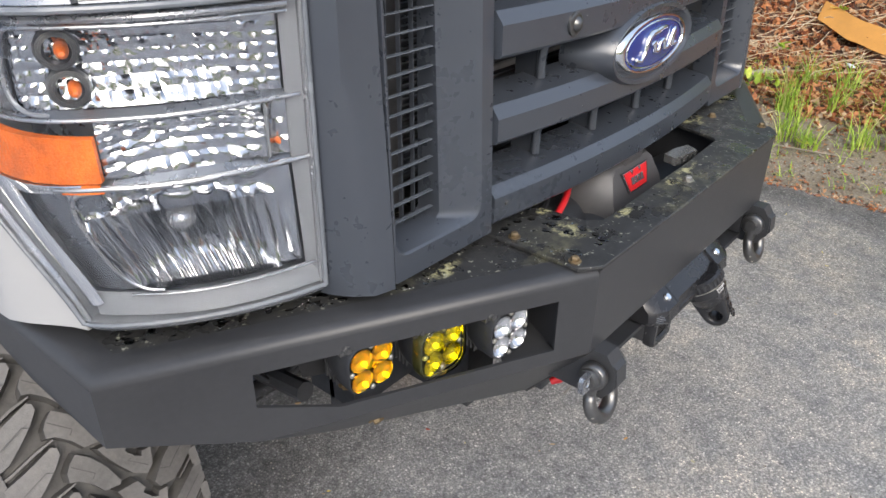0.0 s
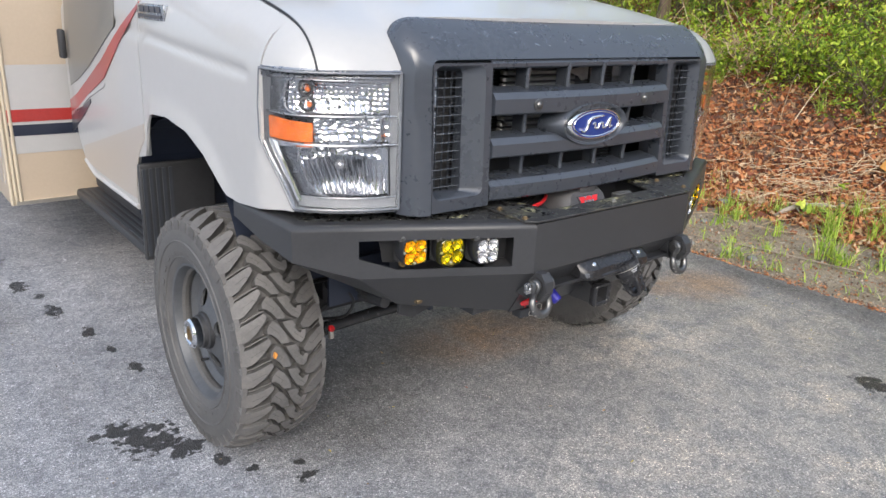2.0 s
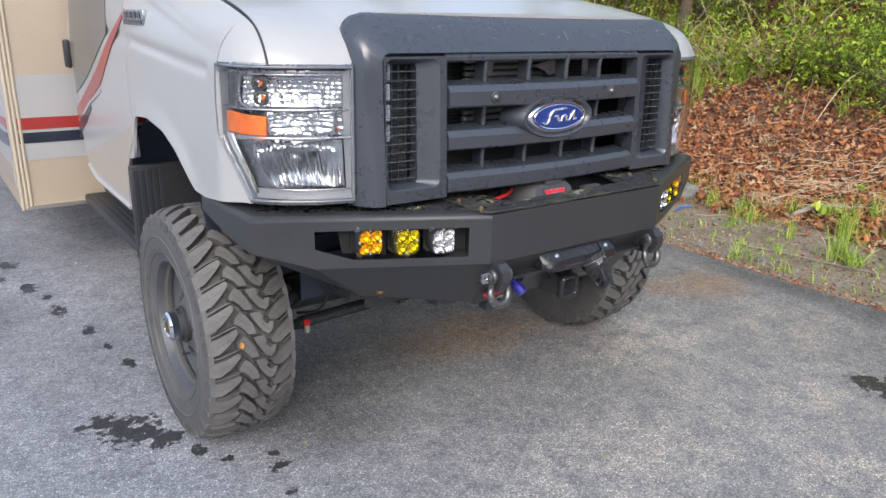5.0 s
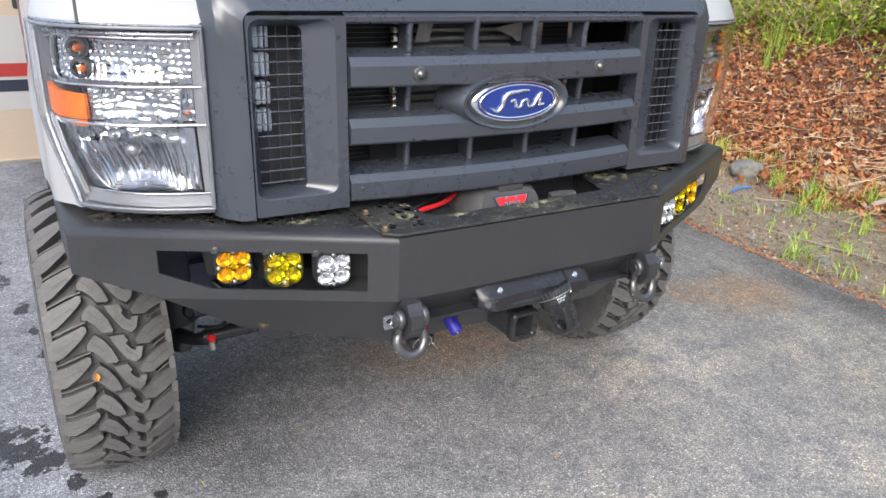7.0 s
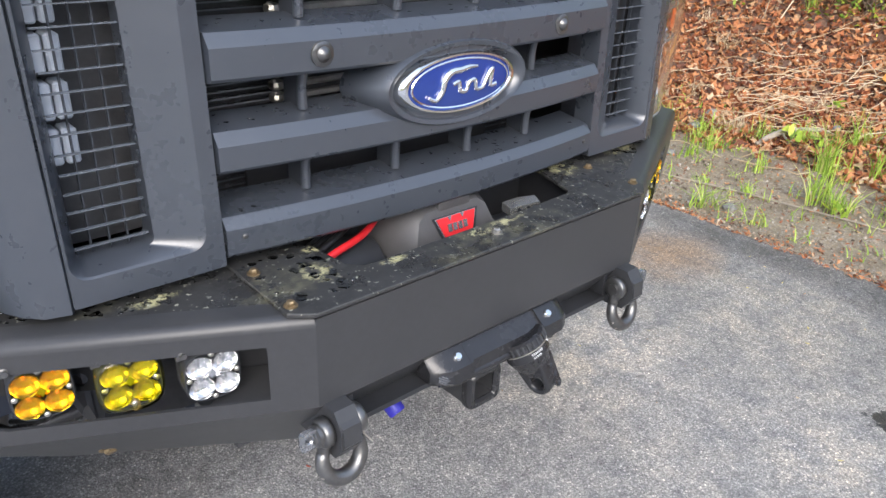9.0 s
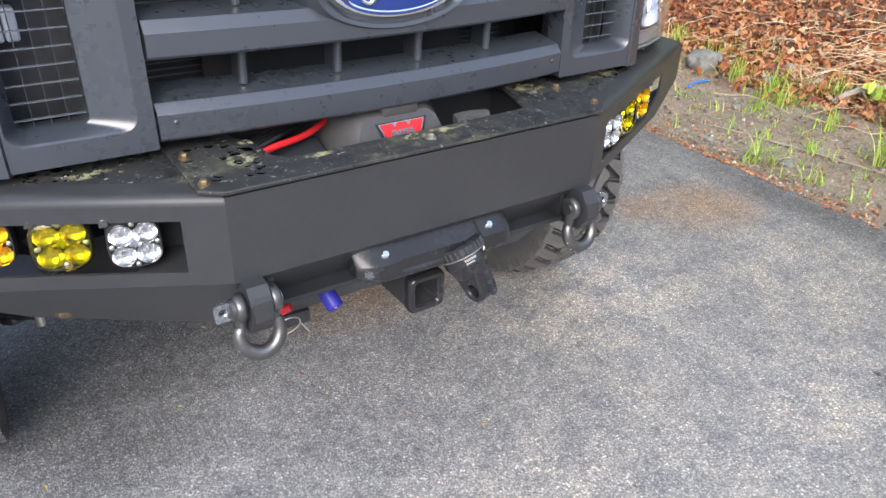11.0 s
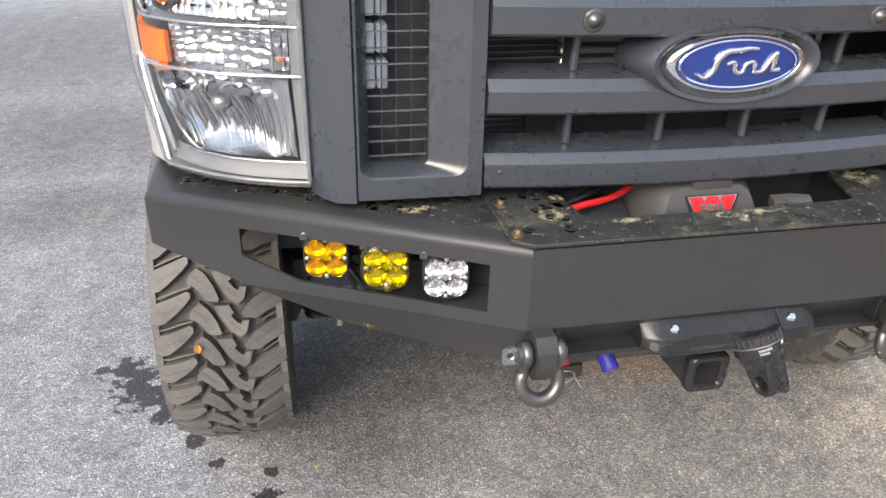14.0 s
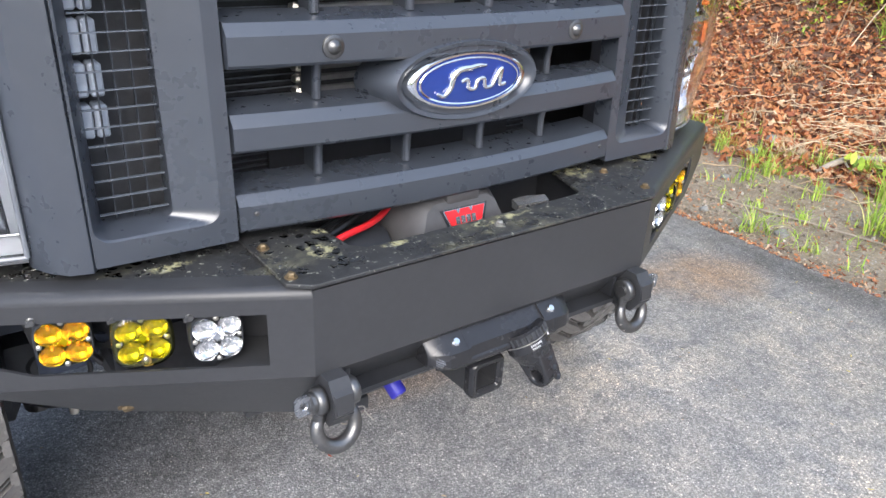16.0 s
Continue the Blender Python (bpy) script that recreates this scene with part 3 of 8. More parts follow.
def build_hood():
    bm = bmesh.new()
    grid(bm, hood_point, 56, 30)
    thick(bm, 0.012)
    part("hood", bm, WHITE, van, "white painted hood with dried dirt specks", 40)


FENDER_PLAN = [(-0.968, 0.162), (-1.015, 0.200), (-1.042, 0.25), (-1.052, 0.305), (-1.056, 0.365), (-1.058, 0.50), (-1.058, 0.66), (-1.056, 0.85), (-1.053, 1.05), (-1.047, 1.25), (-1.04, 1.46)]


def arch(y):
    """The lower edge of the side panels, over the wheel and along the sill."""
    return float(np.interp(y, (0.36, 0.52, 0.60, 0.68, 0.77, 0.92, 1.13, 1.33, 1.375, 1.41, 1.43, 1.60, 1.63, 1.66, 2.3, 2.5, 2.62, 2.75, 2.95), (1.018, 0.988, 0.995, 1.05, 1.10, 1.15, 1.17, 1.155, 1.115, 1.03, 0.97, 0.93, 0.86, 0.70, 0.70, 0.74, 0.86, 1.0, 1.05)))


def cut_line(y):
    """The height of the gap between hood and fender."""
    d = hood_centre(0.162) - 1.432
    return hood_centre(y) - d * (0.62 * math.exp(-(y - 0.162) / 0.05) + 0.38 * math.exp(-(y - 0.162) / 0.45)) - 0.035 * (max(0.0, y - 0.162) / 0.95) ** 0.6


def fender_point(u, v):
    x, y, _ = lerp_curve([(*p, 0) for p in FENDER_PLAN], u)
    top = max(cut_line(y), 1.434)
    low = 1.430 if y < 0.335 else arch(y)
    z = low + (top - low) * v
    t = max(0, (z - 1.38) / max(top - 1.38, 0.06))
    edge = -0.965 + 0.035 * smoothstep(0.2, 1.2, y)
    x = x + (edge - x) * (t ** 2.6)
    # slanted rear edge of the headlight opening
    if z < 1.2 and y < 0.6 and low < 1.4:
        y -= (1.2 - z) / 0.2 * 0.10 * (1 - smoothstep(0.34, 0.56, y))
        if y < 0.36:
            x = min(x, -1.056) + (0.36 - y) * 0.42
    # body crease
    if y > 0.42:
        x += 0.009 * math.exp(-((z - (1.40 + 0.055 * (y - 0.44))) / 0.016) ** 2)
    # flare round the wheel
    x -= 0.012 * math.exp(-((z - arch(y)) / 0.05) ** 2) * smoothstep(0.5, 0.7, y)
    return (x, y, z)


def build_fender(s):
    bm = bmesh.new()
    grid(bm, fender_point, 64, 44)
    bad = [f for f in bm.faces if f.calc_area() < 1e-9 or (max(v.co.y for v in f.verts) < 0.42 and max(e.calc_length() for e in f.edges) > 0.06)]
    bmesh.ops.delete(bm, geom=bad, context="FACES")
    thick(bm, 0.010)
    part("fender", flip(bm, s), WHITE, van, "", 75)
    # dark gap along the hood
    bm = bmesh.new()
    tube(bm, [(hood_point(0, v)[0] - 0.003, hood_point(0, v)[1], hood_point(0, v)[2] - 0.003) for v in [i / 24 for i in range(25)]], 0.0034, 6)
    part("panel_gap", flip(bm, s), TRIM, van)
    # dark wheel-house lining
    bm = bmesh.new()
    for i in range(16):
        a0, a1 = math.pi * (0.02 + 0.96 * i / 16), math.pi * (0.02 + 0.96 * (i + 1) / 16)
        p = [(1.12 - 0.56 * math.cos(a), 0.62 + 0.545 * math.sin(a)) for a in (a0, a1)]
        q = [bm.verts.new((x, y, z)) for x in (-1.03, -0.42) for y, z in p]
        bm.faces.new((q[0], q[1], q[3], q[2]))
    box(bm, (-0.44, 0.30, 0.55), (-0.42, 1.75, 1.2))
    part("wheel_house", flip(bm, s), LINER, van, "smooth blue-black wheel-house liner")
    # side lamp plate on the fender
    if s < 0:
        bm = rounded_box((-1.043, 1.13, 1.508), (-1.022, 1.43, 1.566), 0.006)
        pl = part("fender_plate", bm, SILVER, van, "chrome-framed dark fender plate")
        bm = bmesh.new()
        for k in range(4):
            box(bm, (-1.0465, 1.16 + k * 0.062, 1.536), (-1.040, 1.205 + k * 0.062, 1.558))
        box(bm, (-1.0465, 1.15, 1.516), (-1.040, 1.41, 1.528))
        part("plate_inlay", bm, NAVY, pl)


def door_point(u, v):
    y = 1.468 + u * 1.39
    low = arch(y)
    z = low + (1.80 - low) * v
    x = -1.04 + 0.03 * smoothstep(1.35, 1.85, z) ** 1.0
    x += 0.009 * math.exp(-((z - (1.40 + 0.055 * (y - 0.44))) / 0.016) ** 2)
    x += 0.03 * smoothstep(2.55, 2.86, y)
    return (x, y, z)


def stripe(name, mat_, rows, out=0.004, s=-1):
    """A thin coloured band on the cab's side: rows of (y, low, high)."""
    bm = bmesh.new()

    def f(u, v):
        k = u * (len(rows) - 1)
        i = min(int(k), len(rows) - 2)
        t = k - i
        y, lo, hi = (rows[i][j] + (rows[i + 1][j] - rows[i][j]) * t for j in range(3))
        z = lo + (hi - lo) * v
        x = -1.04 + 0.03 * smoothstep(1.35, 1.85, z) + 0.03 * smoothstep(2.55, 2.86, y)
        return (x - out, y, z)
    grid(bm, f, 8 * (len(rows) - 1), 4)
    thick(bm, 0.003)
    return part(name, flip(bm, s), mat_, cab)


def build_cab():
    global cab
    bm = bmesh.new()
    grid(bm, door_point, 50, 34)
    thick(bm, 0.02)
    cab = part("door", bm, WHITE, van, "white cab door with red and grey stripes", 40)
    stripe("red_stripe", REDST, [(1.44, 1.555, 1.57), (1.7, 1.405, 1.46), (2.0, 1.22, 1.31), (2.3, 1.115, 1.185), (2.55, 1.015, 1.085), (2.84, 0.955, 1.02)])
    stripe("grey_stripe", GREYST, [(1.78, 1.46, 1.72), (2.0, 1.36, 1.72), (2.25, 1.25, 1.70), (2.50, 1.16, 1.69), (2.74, 1.11, 1.68)])
    stripe("white_stripe", WHITE, [(2.0, 1.185, 1.20), (2.3, 1.098, 1.115), (2.55, 0.995, 1.015), (2.84, 0.936, 0.953)])
    stripe("navy_stripe", NAVY, [(2.28, 1.075, 1.095), (2.45, 0.985, 1.035), (2.65, 0.90, 0.985), (2.85, 0.845, 0.935)])
    # pale tan area low on the door
    stripe("tan_area", PALETAN, [(1.475, 1.03, 1.093), (1.56, 0.96, 1.07), (1.62, 0.87, 1.055), (1.66, 0.735, 1.043), (1.9, 0.732, 0.98), (2.3, 0.735, 0.877), (2.51, 0.748, 0.824)], 0.003)
    bm = rounded_box((-1.062, 2.70, 1.25), (-1.03, 2.76, 1.40), 0.012)
    part("door_handle", bm, TRIM, cab, "black recessed handle")
    bm = bmesh.new()
    tube(bm, [(-1.045, 1.62, 0.705), (-1.045, 2.0, 0.705), (-1.045, 2.32, 0.708), (-1.04, 2.5, 0.75)], 0.012, 8)
    part("sill_strip", bm, WHITE, cab)
    # far door, seen only as the cab's other side
    bm = bmesh.new()
    grid(bm, door_point, 20, 12)
    thick(bm, 0.02)
    part("door", flip(bm, 1), WHITE, van, "", 40)
    # cowl, windscreen, pillars and roof
    bm = bmesh.new()
    grid(bm, lambda u, v: ((u - 0.5) * 1.9, 1.135 + v * 0.30 - 0.06 * (2 * u - 1) ** 2 * v, 1.725 + 0.055 * v - 0.03 * (2 * u - 1) ** 2), 30, 6)
    thick(bm, 0.01)
    cowl = part("cowl", bm, TRIM, van, "black ribbed cowl under the windscreen")
    for k in range(46):
        x = -0.88 + k * 0.039
        bm = bmesh.new()
        z = 1.728 - 0.03 * (x / 0.95) ** 2
        box(bm, (x, 1.15, z), (x + 0.014, 1.23, z + 0.016))
        part("cowl_rib", bm, MESHM, cowl, smooth=False)
    bm = bmesh.new()
    grid(bm, lambda u, v: ((u - 0.5) * (1.78 - 0.16 * v), 1.40 + v * 0.62 - 0.08 * (2 * u - 1) ** 2 * -1, 1.775 + v * 0.66), 16, 8)
    thick(bm, 0.006)
    ws = part("windscreen", bm, WINDOW, van, "sloping tinted windscreen glass")
    for s in (-1, 1):
        bm = bmesh.new()
        tube(bm, [(-0.93, 1.40, 1.72), (-0.90, 1.5, 1.80), (-0.82, 2.08, 2.44)], 0.045, 10)
        part("windscreen_pillar", flip(bm, s), WHITE, van)
        bm = bmesh.new()
        grid(bm, lambda u, v: (-1.015 + 0.13 * v, 1.56 + u * 1.2 + 0.45 * v * (1 - u), 1.82 + v * 0.6), 6, 6)
        thick(bm, 0.006)
        part("side_window", flip(bm, s), WINDOW, van)
    bm = rounded_box((-0.9, 2.0, 2.42), (0.9, 2.95, 2.5), 0.03)
    part("cab_roof", bm, WHITE, van)
    bm = rounded_box((-0.85, 1.62, 1.5), (0.85, 2.9, 1.79), 0.06)
    part("dashboard", bm, TRIM, van)
    for x0, x1, y0 in ((-0.62, 0.0, 1.26), (0.12, 0.78, 1.28)):
        bm = bmesh.new()
        tube(bm, [(x0, y0, 1.80), (x0 + 0.12, y0 + 0.02, 1.815), (x1, y0 + 0.15, 1.85)], [0.014, 0.012, 0.006], 8)
        box(bm, (x0 + 0.1, y0 + 0.03, 1.79), (x1, y0 + 0.05, 1.805))
        lathe(bm, [(0.0, 0.03), (0.02, 0.028), (0.022, 0.0)], (x0, y0, 1.785), (0, 0, 1), 12)
        part("wiper", bm, CABLE, van, "black wiper arm and blade")
    bm = bmesh.new()
    lathe(bm, [(0.0, 0.05), (0.008, 0.048), (0.012, 0.03), (0.02, 0.026), (0.022, 0.0)], (-0.93, 1.08, 1.71), (0, 0, 1), 14)
    tube(bm, [(-0.93, 1.08, 1.75), (-0.93, 1.10, 2.3)], 0.003, 6)
    part("aerial", bm, CABLE, van, "black aerial on a rubber foot")


def build_mirror(s):
    bm = rounded_box((-1.68, 1.60, 1.675), (-1.42, 1.76, 2.15), 0.035, 3)
    m = part("door_mirror", flip(bm, s), TRIM, van, "large black towing mirror on an arm")
    bm = rounded_box((-1.66, 1.755, 1.72), (-1.44, 1.766, 2.12), 0.004)
    part("mirror_glass", flip(bm, s), CHROME, m)
    bm = bmesh.new()
    tube(bm, [(-1.44, 1.69, 1.745), (-1.2, 1.71, 1.75), (-1.0, 1.74, 1.755)], 0.024, 8)
    tube(bm, [(-1.44, 1.69, 1.86), (-1.2, 1.71, 1.85), (-1.0, 1.74, 1.84)], 0.018, 8)
    part("mirror_arm", flip(bm, s), TRIM, m)
    bm = rounded_box((-1.06, 1.58, 1.70), (-0.99, 1.93, 1.80), 0.03, 3)
    part("mirror_foot", flip(bm, s), TRIM, m)


def build_coach():
    W, F, B = 1.36, 2.95, 0.43
    bm = rounded_box((-W, F, B), (W, 9.2, 2.9), 0.02)
    coach = part("coach_body", bm, TAN, van, "tan coach body with white, red and navy bands")
    bands = [("white_band", WHITE, 0.72, 1.20, 0.003), ("red_band", REDST, 0.895, 0.962, 0.006), ("navy_band", NAVY, 0.818, 0.878, 0.006)]
    for name, m, lo, hi, o in bands:
        bm = bmesh.new()
        box(bm, (-W + 0.03, F - o, lo), (W - 0.03, F + 0.002, hi))
        part(name, bm, m, coach, smooth=False)
    bm = bmesh.new()
    box(bm, (-W - 0.003, F + 0.05, 0.55), (-W + 0.002, 8.8, 2.6))
    part("white_side", bm, WHITE, coach, smooth=False)
    # swept bands along the coach side
    for name, m, rows in (("red_band", REDST, [(3.0, 0.895, 0.96), (3.4, 0.90, 0.94), (3.9, 0.93, 0.95)]), ("navy_band", NAVY, [(3.0, 0.80, 0.875), (3.6, 0.77, 0.86), (4.6, 0.86, 1.0), (5.6, 1.1, 1.16)]), ("grey_band", GREYST, [(3.8, 0.62, 0.80), (4.6, 0.75, 1.0), (5.4, 1.1, 1.5), (6.2, 1.6, 2.1)]), ("grey_band", GREYST, [(4.4, 1.15, 1.22), (5.2, 1.35, 1.5), (6.0, 1.6, 1.7)]), ("tan_band", TAN, [(3.0, 0.56, 0.70), (4.5, 0.56, 0.66), (8.0, 0.56, 0.62)])):
        bm = bmesh.new()

        def f(u, v, rows=rows):
            p = lerp_curve(rows, u)
            return (-W - 0.006, p[0], p[1] + (p[2] - p[1]) * v)
        grid(bm, f, 20, 2)
        thick(bm, 0.003)
        part(name, bm, m, coach)
    for k in range(3):
        bm = bmesh.new()
        tube(bm, [(-W + 0.012 + k * 0.022, F - 0.002, B), (-W + 0.012 + k * 0.022, F - 0.002, 2.88)], 0.010, 8)
        part("corner_trim", bm, CREAM, coach, "ribbed cream corner moulding")
    bm = bmesh.new()
    box(bm, (-W + 0.03, F - 0.012, B), (W - 0.03, F + 0.004, B + 0.02))
    part("bottom_trim", bm, ZINC, coach)
    # entry door hardware, awning arm and lamp on the coach side
    bm = rounded_box((-W - 0.03, 3.10, 1.42), (-W, 3.34, 1.78), 0.01)
    lamp = part("side_box", bm, TRIM, coach, "black awning bracket with a white lever")
    bm = rounded_box((-W - 0.04, 3.19, 1.52), (-W - 0.028, 3.215, 1.76), 0.003)
    part("lever", bm, WHITEP, lamp)
    bm = rounded_box((-W - 0.05, 3.9, 1.20), (-W, 4.1, 1.42), 0.02)
    part("door_latch", bm, TRIM, coach)
    bm = bmesh.new()
    tube(bm, [(-W - 0.03, 4.25, 1.0), (-W - 0.05, 4.25, 1.2), (-W - 0.05, 4.25, 1.7), (-W - 0.03, 4.25, 1.9)], 0.012, 8)
    part("grab_handle", bm, CHROME, coach)
    # running board and floor skirt
    bm = rounded_box((-1.02, 1.68, 0.445), (-0.76, 2.93, 0.495), 0.015)
    sb = part("running_board", bm, TRIM, van, "black ribbed running board")
    for k in range(7):
        bm = bmesh.new()
        box(bm, (-1.0 + k * 0.034, 1.72, 0.494), (-0.985 + k * 0.034, 2.9, 0.4995))
        part("tread_rib", bm, MESHM, sb, smooth=False)
    bm = bmesh.new()
    box(bm, (-0.90, 1.66, 0.50), (-0.84, 2.95, 0.74))
    part("rocker", bm, CHASSIS, van)


def build_mudflap(s):
    bm = rounded_box((-1.054, 1.56, 0.47), (-0.72, 1.585, 0.908), 0.010, 3)
    fl = part("mudflap", flip(bm, s), TRIM, van, "black ribbed rubber mudflap")
    for k in range(5):
        bm = bmesh.new()
        box(bm, (-1.040 + k * 0.028, 1.553, 0.49), (-1.026 + k * 0.028, 1.561, 0.885))
        part("flap_rib", flip(bm, s), MESHM, fl, smooth=False)


# ---- wheels ----
R_TYRE, W_TYRE = 0.448, 0.152
HUB = Vector((-0.978, 0.800, 0.440))


def tread_radius(w):
    return R_TYRE - 0.017 - 0.030 * abs(w / W_TYRE) ** 4


def tyre_lug(bm, poly, a0, height, top, c):
    """One tread block: poly of (across, along) in metres, at the angle a0; the head a little smaller than the foot."""
    foot, head = [], []
    for w, s in poly:
        w = w * 0.962 if abs(w) > 0.12 else w
        for ring, k, dh in ((foot, top + 0.09, -0.014), (head, top, height)):
            ww, ss = c[0] + (w - c[0]) * k, c[1] + (s - c[1]) * k
            r = tread_radius(ww) + dh
            a = a0 + ss / R_TYRE
            ring.append(bm.verts.new((HUB.x - ww, HUB.y - r * math.sin(a), max(0.001, HUB.z + r * math.cos(a)))))
    bm.faces.new(head)
    for i in range(len(poly)):
        j = (i + 1) % len(poly)
        bm.faces.new((foot[i], foot[j], head[j], head[i])).material_index = 1


# outline, height, size of the head, and the short zigzag slit cut into it
LUGS = [
    ([(0.160, 0.030), (0.133, 0.020), (0.115, 0.016), (0.092, 0.008), (0.063, -0.003), (0.056, 0.002), (0.056, 0.014), (0.072, 0.032), (0.096, 0.053), (0.127, 0.074), (0.160, 0.084)], 0.018, 1.0, [(0.125, 0.048), (0.085, 0.030), (0.075, 0.036)]),
    ([(0.160, 0.015), (0.120, 0.0045), (0.085, -0.008), (0.052, -0.0145), (0.052, -0.0115), (0.085, -0.003), (0.120, 0.0095), (0.160, 0.0205)], 0.011, 0.97, []),
    ([(0.037, 0.026), (0.019, 0.043), (0.002, 0.072), (-0.0085, 0.104), (-0.005, 0.110), (0.020, 0.106), (0.032, 0.086), (0.050, 0.068), (0.062, 0.064), (0.060, 0.049), (0.051, 0.037)], 0.017, 1.0, [(0.051, 0.041), (0.023, 0.070), (0.030, 0.077)]),
    ([(0.004, 0.037), (-0.031, 0.038), (-0.040, 0.057), (-0.033, 0.063), (-0.044, 0.079), (-0.054, 0.086), (-0.058, 0.078), (-0.074, 0.079), (-0.066, 0.108), (-0.052, 0.119), (-0.031, 0.105), (-0.014, 0.078), (-0.002, 0.054)], 0.017, 1.0, [(-0.037, 0.079), (-0.0305, 0.080), (-0.058, 0.106)]),
    ([(-0.0575, 0.057), (-0.085, 0.027), (-0.117, 0.0075), (-0.160, -0.006), (-0.160, 0.046), (-0.114, 0.062), (-0.0905, 0.0745), (-0.063, 0.071)], 0.018, 1.0, [(-0.073, 0.040), (-0.090, 0.049), (-0.1065, 0.037), (-0.140, 0.022)]),
    ([(-0.100, 0.083), (-0.120, 0.0725), (-0.160, 0.059), (-0.160, 0.064), (-0.120, 0.0775), (-0.102, 0.0865)], 0.011, 0.97, []),
]


def build_wheel(s):
    wheel = new("wheel")
    wheel.location = (s * abs(HUB.x), HUB.y, 0)
    wheel.parent = van
    wheel.matrix_parent_inverse = Matrix.Translation(-van.location)
    wheel["label"] = "off-road wheel with a deep grey steel rim"

    def wpart(name, bm, material, parent=None, label="", angle=32):
        ob = part(name, flip(bm, s), material, None, label, angle)
        ob.parent = wheel
        ob.matrix_parent_inverse = Matrix.Translation(-wheel.location)
        return ob
    bm = bmesh.new()
    prof = [(0.240, 0.116), (0.247, 0.132), (0.264, 0.145), (0.305, 0.158), (0.36, 0.160), (0.390, 0.156), (0.404, 0.152), (0.408, 0.14), (0.414, 0.10), (0.419, 0.05), (0.420, 0.0)]
    prof = prof + [(r, -h) for r, h in prof[::-1][1:]] + [(0.226, -0.10), (0.226, 0.10)]
    lathe(bm, prof, HUB, (-1, 0, 0), 72, True)
    for v in bm.verts:
        v.co.z = max(v.co.z, 0.001)
    rings = bm
    for f in rings.faces:
        c = f.calc_center_median()
        if math.hypot(c.y - HUB.y, c.z - HUB.z) > 0.404:
            f.material_index = 1
    bm = bmesh.new()
    N = 34
    for k in range(N):
        a = 2 * math.pi * k / N
        for poly, tall, head, slit in LUGS:
            centre = (sum(p[0] for p in poly) / len(poly), sum(p[1] for p in poly) / len(poly))
            tyre_lug(bm, poly, a, tall, head, centre)
            for (w0, s0), (w1, s1) in zip(slit, slit[1:]):
                long = math.hypot(w1 - w0, s1 - s0)
                nw, ns = -(s1 - s0) / long * 0.0009, (w1 - w0) / long * 0.0009
                quad = []
                for w, t in ((w0 + nw, s0 + ns), (w1 + nw, s1 + ns), (w1 - nw, s1 - ns), (w0 - nw, s0 - ns)):
                    r, aa = tread_radius(w) + tall + 0.0006, a + t / R_TYRE
                    quad.append(bm.verts.new((HUB.x - w, HUB.y - r * math.sin(aa), max(0.001, HUB.z + r * math.cos(aa)))))
                bm.faces.new(quad).material_index = 1
        # biters on the sidewall
        for sg in (1, -1):
            for t0, t1, r0, r1, x in ((-0.006, 0.034, 0.372, 0.424, 0.149), (0.048, 0.056, 0.386, 0.420, 0.149)):
                vs = []
                for dx in (-0.012, 0.004):
                    for r, t in ((r0 + 0.012, t0 + 0.004), (r0, t1 - 0.006), (r1, t1), (r1, t0)):
                        aa = a + sg * t / R_TYRE
                        vs.append(bm.verts.new((HUB.x - sg * (x + dx), HUB.y - r * math.sin(aa), max(0.001, HUB.z + r * math.cos(aa)))))
                bm.faces.new(vs[4:])
                for i in range(4):
                    j = (i + 1) % 4
                    bm.faces.new((vs[i], vs[j], vs[4 + j], vs[4 + i]))
    for r0 in (0.282, 0.340):
        lathe(rings, [(r0 - 0.004, 0.147 if r0 < 0.3 else 0.158), (r0, 0.1545 if r0 < 0.3 else 0.163), (r0 + 0.004, 0.149 if r0 < 0.3 else 0.159)], HUB, (-1, 0, 0), 72)
    tread = bm
    tyre = wpart("tyre", rings, SIDEWALL, label="muddy-grey all-terrain tyre with chunky hooked tread blocks", angle=24)
    tyre.data.materials.append(RUBBERD)
    tread = wpart("tread", tread, RUBBER, label="hooked tread blocks with fine sipes", angle=24)
    tread.data.materials.append(RUBBERD)
    tread.parent = tyre
    tread.matrix_parent_inverse = Matrix.Identity(4)
    tagged(tread, kind="stuff")
    # raised blocks and ribs on the sidewall
    for k in range(26):
        if k % 13 > 8:
            continue
        a = 2 * math.pi * k / 26
        bm = bmesh.new()
        vs = []
        for dx in (-0.004, 0.0018):
            for r, t in ((0.296, -0.062), (0.296, 0.062), (0.326, 0.056), (0.326, -0.056)):
                aa = a + t * (0.85 if k % 3 else 0.6)
                vs.append(bm.verts.new((HUB.x - 0.1565 - dx, HUB.y + r * math.sin(aa), HUB.z + r * math.cos(aa))))
        bm.faces.new(vs[4:])
        for i in range(4):
            bm.faces.new((vs[i], vs[(i + 1) % 4], vs[4 + (i + 1) % 4], vs[4 + i]))
        ob = wpart("raised_block", bm, SIDEWALL)
        ob.parent = tyre
        ob.matrix_parent_inverse = Matrix.Identity(4)
    # deep dish rim with round hand holes
    bm = bmesh.new()
    lathe(bm, [(0.240, 0.10), (0.253, 0.122), (0.260, 0.134), (0.256, 0.140), (0.246, 0.137), (0.238, 0.122), (0.231, 0.10), (0.226, 0.086), (0.226, 0.076), (0.219, 0.071), (0.213, 0.068), (0.208, 0.062), (0.200, 0.056)], HUB, (-1, 0, 0), 72)
    lathe(bm, [(0.258, -0.13), (0.226, -0.10), (0.215, -0.02)], HUB, (-1, 0, 0), 48)
    wpart("rim", bm, RIM, label="dull dark grey deep-dish steel rim", angle=40)
